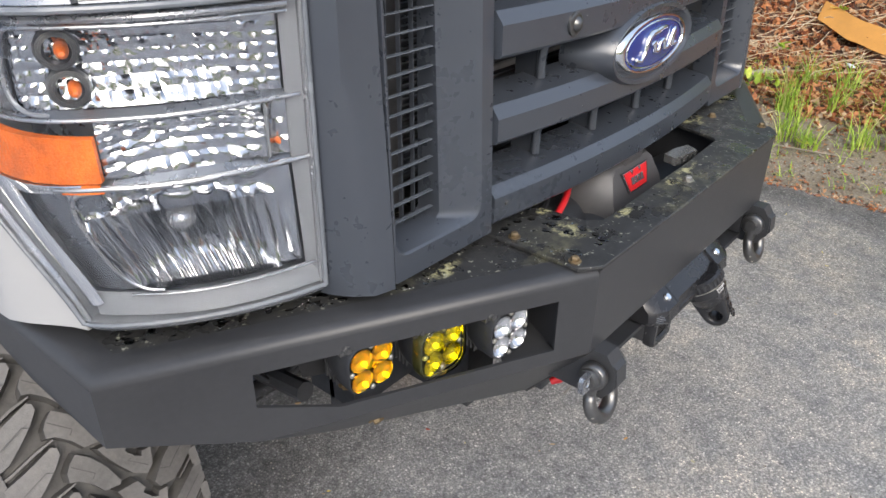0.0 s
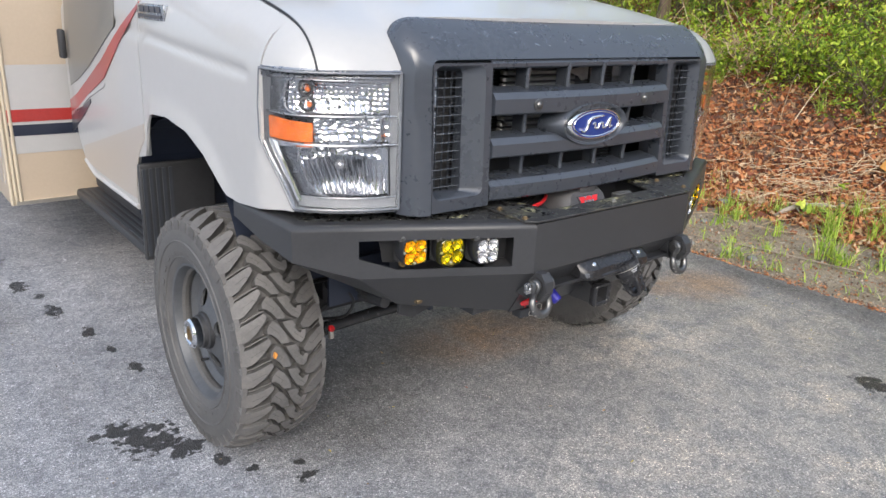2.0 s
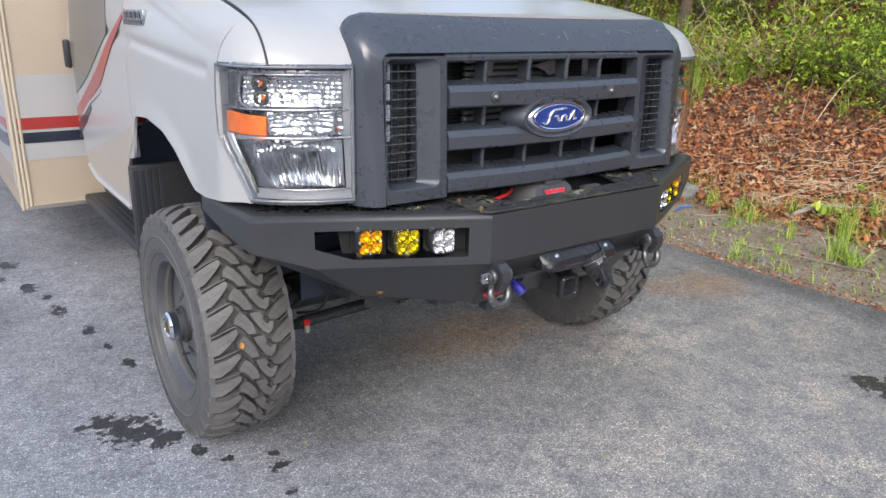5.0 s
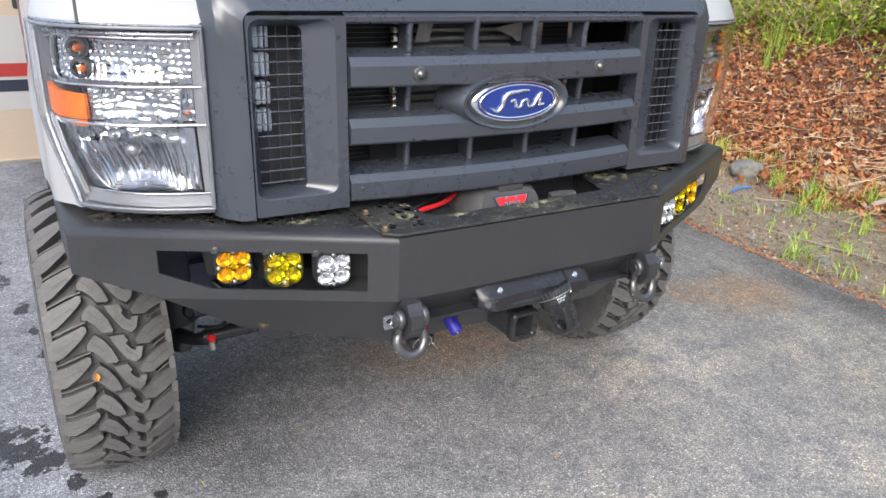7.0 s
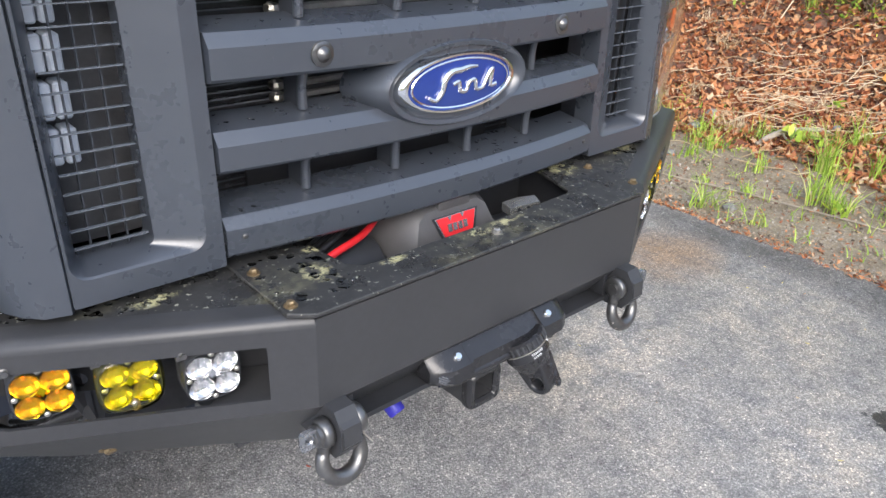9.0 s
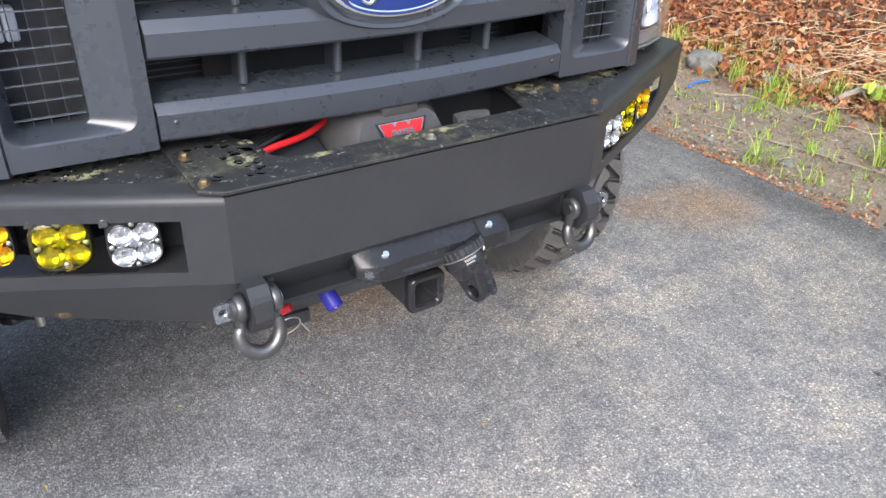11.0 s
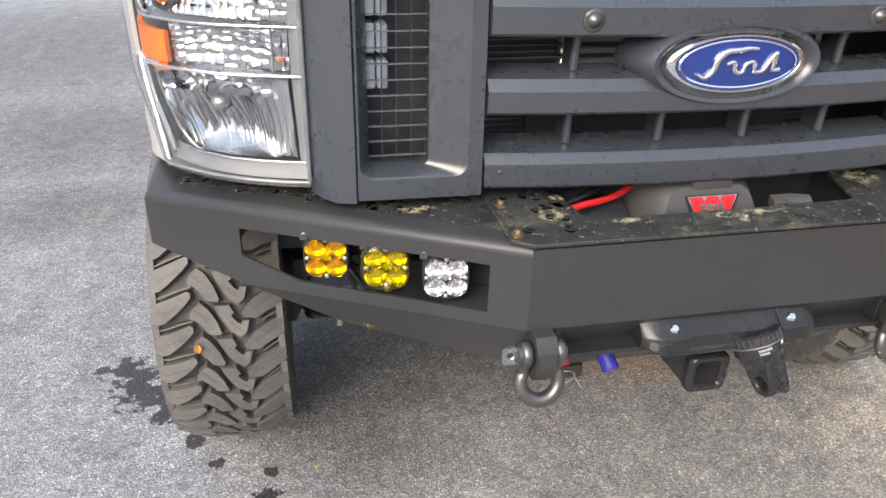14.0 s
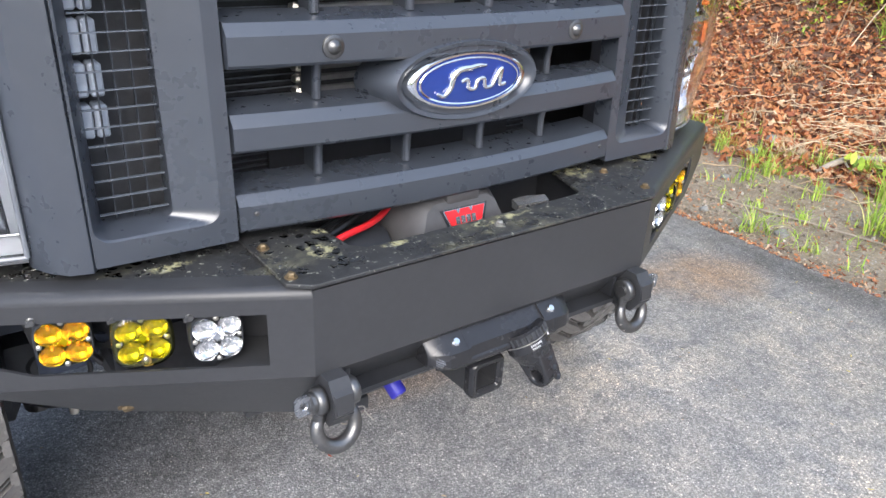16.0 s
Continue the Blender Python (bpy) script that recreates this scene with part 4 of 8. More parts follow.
    bm = bmesh.new()
    ring = [(HUB.x - 0.058, HUB.y + 0.204 * math.sin(2 * math.pi * i / 48), HUB.z + 0.204 * math.cos(2 * math.pi * i / 48)) for i in range(48)]
    holes = []
    for k in range(4):
        a = radians(20) + 2 * math.pi * k / 4
        cy, cz = HUB.y + 0.118 * math.sin(a), HUB.z + 0.118 * math.cos(a)
        holes.append([(HUB.x - 0.058, cy + 0.034 * math.sin(-2 * math.pi * i / 16), cz + 0.034 * math.cos(-2 * math.pi * i / 16)) for i in range(16)])
    slab(bm, ring, holes, (0.012, 0, 0))
    for v in bm.verts:
        v.co.x -= 0.42 * max(0.0, 0.202 - math.hypot(v.co.y - HUB.y, v.co.z - HUB.z))
    wpart("wheel_disc", bm, RIM, angle=40)
    bm = bmesh.new()
    lathe(bm, [(0.070, 0.080), (0.070, 0.116), (0.063, 0.120), (0.061, 0.134), (0.056, 0.138), (0.0, 0.138)], HUB, (-1, 0, 0), 36)
    wpart("hub", bm, CHASSIS, label="black locking hub")
    bm = bmesh.new()
    lathe(bm, [(0.052, 0.0), (0.056, 0.004), (0.056, 0.040), (0.050, 0.048), (0.038, 0.050), (0.034, 0.044), (0.026, 0.042)], HUB + Vector((-0.122, 0, 0)), (-1, 0, 0), 36)
    wpart("hub_cap", bm, CHROME, label="chrome hub cap with a brass dial")
    bm = bmesh.new()
    lathe(bm, [(0.030, 0.0), (0.029, 0.010), (0.020, 0.012), (0.0, 0.012)], HUB + Vector((-0.158, 0, 0)), (-1, 0, 0), 20)
    box(bm, (HUB.x - 0.176, HUB.y - 0.004, HUB.z - 0.02), (HUB.x - 0.168, HUB.y + 0.004, HUB.z + 0.02))
    wpart("hub_dial", bm, BRASS)
    bm = bmesh.new()
    lathe(bm, [(0.005, 0), (0.005, 0.03), (0.0, 0.031)], (HUB.x - 0.066, HUB.y + 0.10, HUB.z - 0.172), (-1, 0.2, 0), 8)
    wpart("valve", bm, CABLE)


def build_chassis():
    bm = bmesh.new()
    tube(bm, [(-0.8, 0.84, 0.44), (0.8, 0.84, 0.44)], 0.055, 14)
    lathe(bm, [(0.0, -0.13), (0.09, -0.12), (0.14, -0.05), (0.15, 0.02), (0.12, 0.1), (0.0, 0.13)], (0.25, 0.84, 0.44), (0, 1, 0), 18)
    part("axle", bm, CHASSIS, van, "grimy black front axle")
    bm = bmesh.new()
    tube(bm, [(-0.70, 0.62, 0.418), (-0.45, 0.60, 0.440), (0.70, 0.60, 0.445)], 0.024, 12)
    part("tie_rod", bm, ANOD, van)
    bm = bmesh.new()
    tube(bm, [(-0.68, 0.590, 0.385), (-0.68, 0.592, 0.420)], 0.011, 10)
    t = part("ball_joint", bm, ZINC, van)
    bm = bmesh.new()
    lathe(bm, [(0.0, 0.016), (0.010, 0.014), (0.014, 0.008), (0.013, 0.0)], (-0.68, 0.592, 0.420), (0, -0.5, 0.86), 12)
    part("grease_boot", bm, REDP, t)
    for s in (-1, 1):
        # steering knuckle, brake caliper and shock absorber behind the wheel
        bm = bmesh.new()
        lathe(bm, [(0.0, -0.05), (0.055, -0.05), (0.062, -0.03), (0.062, 0.03), (0.045, 0.05), (0.0, 0.05)], (-0.735, 0.76, 0.50), (0.3, -1, 0.1), 18)
        tube(bm, [(-0.74, 0.80, 0.30), (-0.73, 0.78, 0.46), (-0.74, 0.80, 0.62)], [0.035, 0.048, 0.03], 12)
        part("steering_knuckle", flip(bm, s), STEEL, van, "bare metal steering knuckle")
        bm = rounded_box((-0.80, 0.60, 0.47), (-0.73, 0.68, 0.60), 0.02, 2)
        part("brake_caliper", flip(bm, s), BAY, van)
        bm = bmesh.new()
        tube(bm, [(-0.76, 0.70, 0.40), (-0.72, 0.64, 0.405), (-0.665, 0.61, 0.418)], [0.026, 0.020, 0.026], 12)
        lathe(bm, [(0.0, 0.03), (0.022, 0.028), (0.028, 0.018), (0.028, -0.018), (0.02, -0.03), (0.0, -0.03)], (-0.735, 0.62, 0.53), (0.2, -1, 0.1), 16)
        tube(bm, [(-0.735, 0.60, 0.50), (-0.70, 0.57, 0.54), (-0.69, 0.56, 0.62)], 0.012, 8)
        part("steering_arm", flip(bm, s), BAY, van, "black steering arm with a round joint")
        bm = bmesh.new()
        tube(bm, [lerp_curve([(-0.715, 0.60, 0.47), (-0.66, 0.52, 0.50), (-0.64, 0.50, 0.57), (-0.70, 0.52, 0.64)], k / 12) for k in range(13)], 0.006, 8)
        part("sensor_lead", flip(bm, s), CABLE, van)
        bm = bmesh.new()
        tube(bm, [lerp_curve([(-0.75, 0.70, 0.58), (-0.68, 0.50, 0.66), (-0.60, 0.44, 0.58), (-0.52, 0.40, 0.70)], k / 14) for k in range(15)], 0.008, 8)
        part("brake_hose", flip(bm, s), CABLE, van)
        bm = bmesh.new()
        box(bm, (-0.44, 0.06, 0.62), (-0.36, 4.5, 0.80))
        box(bm, (-0.62, 0.18, 0.66), (-0.36, 0.30, 0.80))
        part("frame_rail", flip(bm, s), CHASSIS, van)
        bm = bmesh.new()
        prism(bm, [(-0.62, 0.235, 0.80), (-0.62, 0.235, 0.60), (-0.56, 0.235, 0.575), (-0.48, 0.235, 0.60), (-0.44, 0.235, 0.66), (-0.36, 0.235, 0.70), (-0.36, 0.235, 0.80)], (0, 0.012, 0))
        br = part("spring_hanger", flip(bm, s), CHASSIS, van)
        bm = bmesh.new()
        lathe(bm, [(0.016, 0), (0.016, 0.008), (0.009, 0.010), (0.009, 0.016), (0, 0.016)], (-0.558, 0.235, 0.637), (0, -1, 0), 6)
        part("hanger_bolt", flip(bm, s), BRASS, br)
        bm = bmesh.new()
        tube(bm, [(-0.60, 0.35, 0.60), (-0.60, 0.8, 0.53), (-0.60, 1.4, 0.60)], 0.022, 8)
        tube(bm, [(-0.66, 0.95, 0.45), (-0.62, 1.0, 0.9)], 0.035, 10)
        box(bm, (-0.63, 0.74, 0.44), (-0.53, 0.94, 0.60))
        part("leaf_spring", flip(bm, s), CHASSIS, van)
        bm = bmesh.new()
        lathe(bm, [(0.0, -0.03), (0.15, -0.03), (0.15, 0.0), (0.10, 0.03), (0.06, 0.07), (0, 0.08)], (-0.80, 0.818, 0.44), (1, 0, 0), 24)
        tube(bm, [(-0.78, 0.82, 0.52), (-0.72, 0.75, 0.60), (-0.66, 0.60, 0.72)], 0.012, 8)
        part("brake_backing", flip(bm, s), CHASSIS, van)
        bm = bmesh.new()
        slab(bm, [(-0.74, 0.50, 0.56), (-0.74, 0.50, 0.80), (-0.36, 0.50, 0.80), (-0.36, 0.50, 0.60), (-0.50, 0.50, 0.565)], [[(-0.60 + 0.03 * math.cos(-k), 0.50, 0.66 + 0.03 * math.sin(-k)) for k in [math.pi / 6 * j for j in range(12)]]], (0, 0.012, 0))
        box(bm, (-0.745, 0.47, 0.72), (-0.36, 0.50, 0.74))
        part("axle_bracket", flip(bm, s), LINER, van)
    bm = rounded_box((-0.42, 0.40, 0.62), (0.42, 2.9, 1.0), 0.03)
    part("engine_pan", bm, CHASSIS, van)
    bm = rounded_box((-1.0, 2.96, 0.44), (1.0, 9.0, 0.60), 0.02)
    part("underfloor", bm, CHASSIS, van)
    # rear wheel, seen far back beside the coach
    bm = bmesh.new()
    lathe(bm, [(0.2, 0.13), (0.23, 0.15), (0.38, 0.15), (0.425, 0.13), (0.43, 0.0), (0.425, -0.13), (0.2, -0.14)], (-1.06, 6.7, 0.435), (-1, 0, 0), 48, True)
    for k in range(40):
        a = 2 * math.pi * k / 40
        for w in (-0.09, 0.0, 0.09):
            box(bm, (-0.035, -0.022, -0.01), (0.035, 0.022, 0.014), Matrix.Translation((-1.06 + w, 6.7 - 0.43 * math.sin(a), 0.435 + 0.43 * math.cos(a))) @ Matrix.Rotation(a, 4, "X") @ Matrix.Rotation(0.5, 4, "Z"))
    rw = part("rear_wheel", bm, RUBBER, van, "far rear wheel with a chunky tyre")
    bm = bmesh.new()
    lathe(bm, [(0.22, 0.14), (0.21, 0.06), (0.08, 0.03), (0.07, 0.08), (0, 0.08)], (-1.06, 6.7, 0.435), (-1, 0, 0), 32)
    part("rear_rim", bm, RIM, rw)


build_hood()
for side in (-1, 1):
    build_fender(side)
build_cab()
for side in (-1, 1):
    build_mirror(side)
build_coach()
for side in (-1, 1):
    build_mudflap(side)
    build_wheel(side)
build_chassis()


# ---- grille ----
def bow(x):
    """How far the grille's face lies back, away from the middle."""
    return -0.012 + 0.16 * x * x


def surround_ring(half, top, rad, yf, n=10):
    """A loop up one side, round the corners and down the other: yf gives y at (x, z)."""
    pts = [(-half, 1.012 + (top - rad - 1.012) * i / 12) for i in range(12)]
    pts += [(-half + rad - rad * math.cos(math.pi / 2 * i / n), top - rad + rad * math.sin(math.pi / 2 * i / n)) for i in range(n + 1)]
    pts += [(-half + rad + (half - rad) * i / 10, top) for i in range(1, 11)]
    pts += [(-x, z) for x, z in pts[::-1][1:]]
    return [(x, yf(x, z), z) for x, z in pts]


def build_grille():
    lean = lambda z: 0.0 + 0.02 * smoothstep(1.0, 1.45, z)
    rings = [
        surround_ring(0.652, 1.450, 0.020, lambda x, z: 0.075),
        surround_ring(0.660, 1.458, 0.022, lambda x, z: 0.034 + lean(z)),
        surround_ring(0.668, 1.464, 0.026, lambda x, z: 0.022 + lean(z)),
        surround_ring(0.700, 1.500, 0.040, lambda x, z: 0.030 + lean(z) + 0.012 * smoothstep(1.46, 1.5, z)),
        surround_ring(0.722, 1.545, 0.060, lambda x, z: 0.052 + 0.055 * smoothstep(1.44, 1.55, z)),
        surround_ring(0.738, 1.570, 0.075, lambda x, z: 0.078 + 0.062 * smoothstep(1.42, 1.57, z)),
        surround_ring(0.743, 1.576, 0.080, lambda x, z: 0.092 + 0.062 * smoothstep(1.42, 1.57, z)),
        surround_ring(0.740, 1.572, 0.080, lambda x, z: 0.14 + 0.05 * smoothstep(1.42, 1.57, z)),
    ]
    bm = bmesh.new()
    vs = [[bm.verts.new(p) for p in r] for r in rings]
    for a, b in zip(vs, vs[1:]):
        for i in range(len(a) - 1):
            bm.faces.new((a[i], a[i + 1], b[i + 1], b[i]))
    thick(bm, 0.004)
    g = part("grille", bm, GRILLE, van, "dark grey moulded grille surround", 35)
    # cross bars with a chamfered brow and a deep shelf behind
    for lo, brow, top, shelf in ((1.298, 1.349, 1.366, 0.085), (1.165, 1.209, 1.226, 0.085), (1.028, 1.077, 1.092, 0.095)):
        bm = bmesh.new()
        prof = [(0.026, lo - 0.004), (0.004, lo), (0.0, lo + 0.005), (0.0, brow - 0.003), (0.002, brow), (0.014, top - 0.001), (0.018, top), (shelf, top + 0.010), (shelf, top + 0.004), (0.030, lo + 0.012)]
        nx = 28
        rows = [[bm.verts.new((-0.438 + 0.876 * i / nx, bow(-0.438 + 0.876 * i / nx) + d, z)) for d, z in prof] for i in range(nx + 1)]
        for a, b in zip(rows, rows[1:]):
            for k in range(len(prof)):
                j = (k + 1) % len(prof)
                bm.faces.new((a[k], a[j], b[j], b[k]))
        bm.faces.new(rows[0])
        bm.faces.new(rows[-1][::-1])
        part("cross_bar", bm, GRILLE, g, "chamfered grey grille bar", 20)
    bm = bmesh.new()
    nx = 20
    prof = [(0.022, 1.436), (0.016, 1.441), (0.016, 1.452), (0.03, 1.462), (0.09, 1.458), (0.09, 1.446)]
    rows = [[bm.verts.new((-0.445 + 0.89 * i / nx, 0.02 + d, z)) for d, z in prof] for i in range(nx + 1)]
    for a, b in zip(rows, rows[1:]):
        for k in range(len(prof)):
            bm.faces.new((a[k], a[(k + 1) % len(prof)], b[(k + 1) % len(prof)], b[k]))
    part("top_rail", bm, GRILLE, g, angle=20)
    # upright pins between the bars
    for x in (-0.277, -0.099, 0.076, 0.250):
        for lo, hi in ((1.098, 1.17), (1.232, 1.30), (1.372, 1.45)):
            if lo > 1.2 and hi < 1.35 and abs(x) < 0.2:
                continue
            bm = bmesh.new()
            y = bow(x) + 0.052
            tube(bm, [(x, y, lo), (x, y, (lo + hi) / 2), (x, y - 0.006, hi)], [0.0085, 0.008, 0.008], 10)
            part("grille_pin", bm, GRILLE, g)
            bm = bmesh.new()
            box(bm, (x - 0.003, y + 0.006, lo - 0.008), (x + 0.003, y + 0.05, hi + 0.004))
            part("grille_fin", bm, MESHM, g, smooth=False)
    for x in (-0.271, 0.271):
        bm = bmesh.new()
        lathe(bm, [(0.019, 0.0), (0.019, 0.004), (0.015, 0.006), (0.012, 0.006)], (x, bow(x) + 0.001, 1.326), (0, -1, 0), 24)
        lathe(bm, [(0.012, 0.002), (0.012, 0.007), (0.009, 0.011), (0.004, 0.014), (0, 0.0145)], (x, bow(x) + 0.001, 1.326), (0, -1, 0), 24)
        part("grille_bolt", bm, STEEL, g, "domed bolt in a round washer")
    for x, z in ((-0.410, 1.060), (0.410, 1.060)):
        bm = bmesh.new()
        lathe(bm, [(0.0045, 0.0), (0.0045, 0.002), (0.003, 0.003), (0, 0.003)], (x, bow(x) + 0.0005, z), (0, -1, 0), 12)
        part("bar_screw", bm, STEEL, g)
    # side pods: frame, slanted panel, slatted mesh
    for s in (-1, 1):
        bm = bmesh.new()

        def pocket(x0, x1, z0, z1, r, d):
            """A rounded loop in the pod's face, d metres deep at its inner side."""
            pts = []
            for cx, cz, a0 in ((x0 + r, z0 + r, 1.5 * math.pi), (x0 + r, z1 - r, math.pi), (x1 - r, z1 - r, math.pi / 2), (x1 - r, z0 + r, 0.0)):
                pts += [(cx + r * math.cos(a0 - k * math.pi / 12), cz + r * math.sin(a0 - k * math.pi / 12)) for k in range(7)]
            return [bm.verts.new((x, 0.020 + 0.016 * (z - 1.016) / 0.44 + (-0.442 - x) * 0.02 + d + 0.010 * d / 0.03 * smoothstep(-0.52, -0.64, x), z)) for x, z in pts]
        V = [pocket(-0.664, -0.442, 1.016, 1.454, 0.004, 0.0), pocket(-0.660, -0.468, 1.054, 1.447, 0.026, 0.0), pocket(-0.658, -0.471, 1.057, 1.445, 0.025, 0.0022), pocket(-0.640, -0.534, 1.068, 1.430, 0.012, 0.030)]
        V.append([bm.verts.new((v.co.x, 0.098, v.co.z)) for v in V[-1]])
        for a, b in zip(V, V[1:]):
            for i in range(len(a)):
                j = (i + 1) % len(a)
                bm.faces.new((a[i], a[j], b[j], b[i]))
        back = [bm.verts.new(v.co + Vector((0, 0.05, 0))) for v in V[0]]
        for i in range(len(back)):
            bm.faces.new((V[0][i], back[i], back[(i + 1) % len(back)], V[0][(i + 1) % len(back)]))
        part("side_pod", flip(bm, s), GRILLE, g, "recessed side pod with a slanted panel", 26)
        for k in range(13):
            z = 1.082 + k * 0.0272
            bm = bmesh.new()
            box(bm, (-0.640, 0.066, z), (-0.536, 0.073, z + 0.0017))
            part("slat", flip(bm, s), SLAT, g, smooth=False)
        for x in (-0.614, -0.588, -0.562):
            bm = bmesh.new()
            box(bm, (x, 0.0805, 1.066), (x + 0.0018, 0.088, 1.432))
            part("slat_upright", flip(bm, s), MESHM, g, smooth=False)
        bm = bmesh.new()
        box(bm, (-0.652, 0.16, 1.05), (-0.50, 0.165, 1.45))
        part("pod_backing", flip(bm, s), CHASSIS, g)
        # pale blocks behind the left pod's slats, with gaps between them
        for k in range(4 if s < 0 else 0):
            z = 1.196 + k * 0.062
            for x0, x1 in ((-0.640, -0.622), (-0.619, -0.600)):
                bm = rounded_box((x0, 0.096, z), (x1, 0.130, z + 0.050), 0.003, 1)
                part("pale_block", flip(bm, s), PALEP, g, "pale block behind the slats")
    # badge: oval housing, chrome rim, blue oval with a plain silver flourish
    def oval(a, b, y, n=56):
        return [(a * math.cos(2 * math.pi * i / n), y + 0.010, 1.252 + b * math.sin(2 * math.pi * i / n)) for i in range(n)]

    def rings_part(name, rings, m, label="", angle=30, fill=False):
        bm = bmesh.new()
        vs = [[bm.verts.new(p) for p in r] for r in rings]
        for a, b in zip(vs, vs[1:]):
            for i in range(len(a)):
                j = (i + 1) % len(a)
                bm.faces.new((a[i], a[j], b[j], b[i]))
        if fill:
            bm.faces.new(vs[-1])
        return part(name, bm, m, g, label, angle)
    rings_part("badge_housing", [oval(0.195, 0.072, 0.06), oval(0.186, 0.074, 0.025), oval(0.168, 0.074, -0.018), oval(0.160, 0.070, -0.028), oval(0.150, 0.063, -0.026), oval(0.140, 0.056, -0.010)], GRILLE, "grey oval badge housing", 50)
    rings_part("badge_rim", [oval(0.140, 0.056, -0.010), oval(0.134, 0.053, -0.024), oval(0.127, 0.050, -0.029), oval(0.121, 0.047, -0.029), oval(0.119, 0.0455, -0.026)], CHROME, "chrome oval rim", 50)
    rings_part("badge_face", [oval(0.119, 0.0455, -0.026), oval(0.06, 0.025, -0.030), oval(0.002, 0.001, -0.031)], BADGE, "deep blue oval badge face", 50, True)
    rings_part("badge_line", [oval(0.1145, 0.0425, -0.0275), oval(0.1125, 0.041, -0.029), oval(0.1105, 0.0395, -0.0285)], CHROME, "", 50)
    bm = bmesh.new()
    wave = [(-0.078, -0.016), (-0.064, -0.022), (-0.05, -0.010), (-0.044, 0.010), (-0.03, 0.022), (-0.008, 0.024), (0.012, 0.027), (0.03, 0.026)]
    tube(bm, [(x, -0.022, 1.252 + z) for x, z in [tuple(lerp_curve([(a, b, 0) for a, b in wave], k / 28))[:2] for k in range(29)]], [0.0028 + 0.0035 * math.sin(math.pi * k / 28) for k in range(29)], 8)
    wave = [(-0.026, 0.0), (-0.012, 0.004), (-0.008, -0.012), (0.006, -0.014), (0.012, 0.0), (0.026, 0.003), (0.03, -0.013), (0.046, -0.012), (0.056, 0.004), (0.068, 0.018), (0.064, -0.010), (0.078, -0.010)]
    tube(bm, [(x, -0.022, 1.252 + z) for x, z in [tuple(lerp_curve([(a, b, 0) for a, b in wave], k / 48))[:2] for k in range(49)]], 0.0042, 8)
    part("badge_flourish", bm, CHROME, g, "plain silver flourish", 50)
    # radiator core and dark bay behind
    for lo, hi in (((-0.66, 0.46, 0.98), (0.66, 0.48, 1.54)), ((-0.67, 0.13, 0.98), (-0.66, 0.48, 1.54)), ((0.66, 0.13, 0.98), (0.67, 0.48, 1.54)), ((-0.66, 0.13, 0.97), (0.66, 0.48, 0.98))):
        bm = bmesh.new()
        box(bm, lo, hi)
        part("bay_wall", bm, CHASSIS, g)
    bm = bmesh.new()
    box(bm, (-0.70, 0.145, 0.86), (0.70, 0.155, 1.03))
    part("grille_apron", bm, CHASSIS, g)
    bm = bmesh.new()
    box(bm, (-0.44, 0.262, 1.02), (0.44, 0.275, 1.46))
    core = part("radiator", bm, CHASSIS, g, "finned metal cooler behind the grille")
    for k in range(34):
        z = 1.030 + k * 0.0125
        bm = bmesh.new()
        box(bm, (-0.44, 0.252, z), (0.44, 0.263, z + 0.0030))
        part("condenser_fin", bm, FROST, core, smooth=False)
    for k in range(11):
        z = 1.205 + k * 0.0215
        bm = rounded_box((-0.235, 0.190, z), (0.11, 0.230, z + 0.0125), 0.003, 1)
        part("cooler_tube", bm, ALU, core)
        bm = bmesh.new()
        box(bm, (-0.225, 0.196, z + 0.0125), (0.10, 0.222, z + 0.0215))
        part("cooler_fin", bm, TRIM, core, smooth=False)
    bm = bmesh.new()
    box(bm, (-0.30, 0.215, 1.03), (0.30, 0.225, 1.16))
    part("air_baffle", bm, TRIM, core)
    for k in range(11):
        bm = bmesh.new()
        lathe(bm, [(0.012, 0), (0.014, 0.005), (0.012, 0.012)], (-0.24, 0.20, 1.205 + k * 0.0215), (0, 0, 1), 10)
        part("cooler_elbow", bm, ZINC, core)
    bm = bmesh.new()
    prism(bm, [(-0.19, 0.15, 1.46), (-0.15, 0.15, 1.46), (-0.17, 0.15, 1.38), (-0.21, 0.15, 1.38)], (0, 0.004, 0))
    part("cooler_bracket", bm, ALU, core)
    bm = bmesh.new()
    prism(bm, [(0.03, 0.16, 1.41), (0.14, 0.16, 1.43), (0.14, 0.16, 1.38), (0.11, 0.16, 1.375), (0.09, 0.16, 1.39)], (0, 0.004, 0))
    part("cooler_bracket", bm, ALU, core)
    bm = bmesh.new()
    box(bm, (0.29, 0.17, 1.22), (0.34, 0.175, 1.44))
    box(bm, (0.20, 0.20, 1.25), (0.222, 0.21, 1.44))
    part("latch_plate", bm, SILVER, core)


# ---- headlights ----
LENS_PLAN = [(-0.745, 0.083), (-0.800, 0.096), (-0.858, 0.112), (-0.915, 0.134), (-0.968, 0.162), (-1.015, 0.200), (-1.042, 0.25), (-1.052, 0.31), (-1.056, 0.37)]
LP = [Vector((*p, 0)) for p in LENS_PLAN]


def lens_end(z):
    return float(np.interp(z, (1.02, 1.20, 1.30, 1.425), (0.70, 0.945, 0.95, 0.925)))


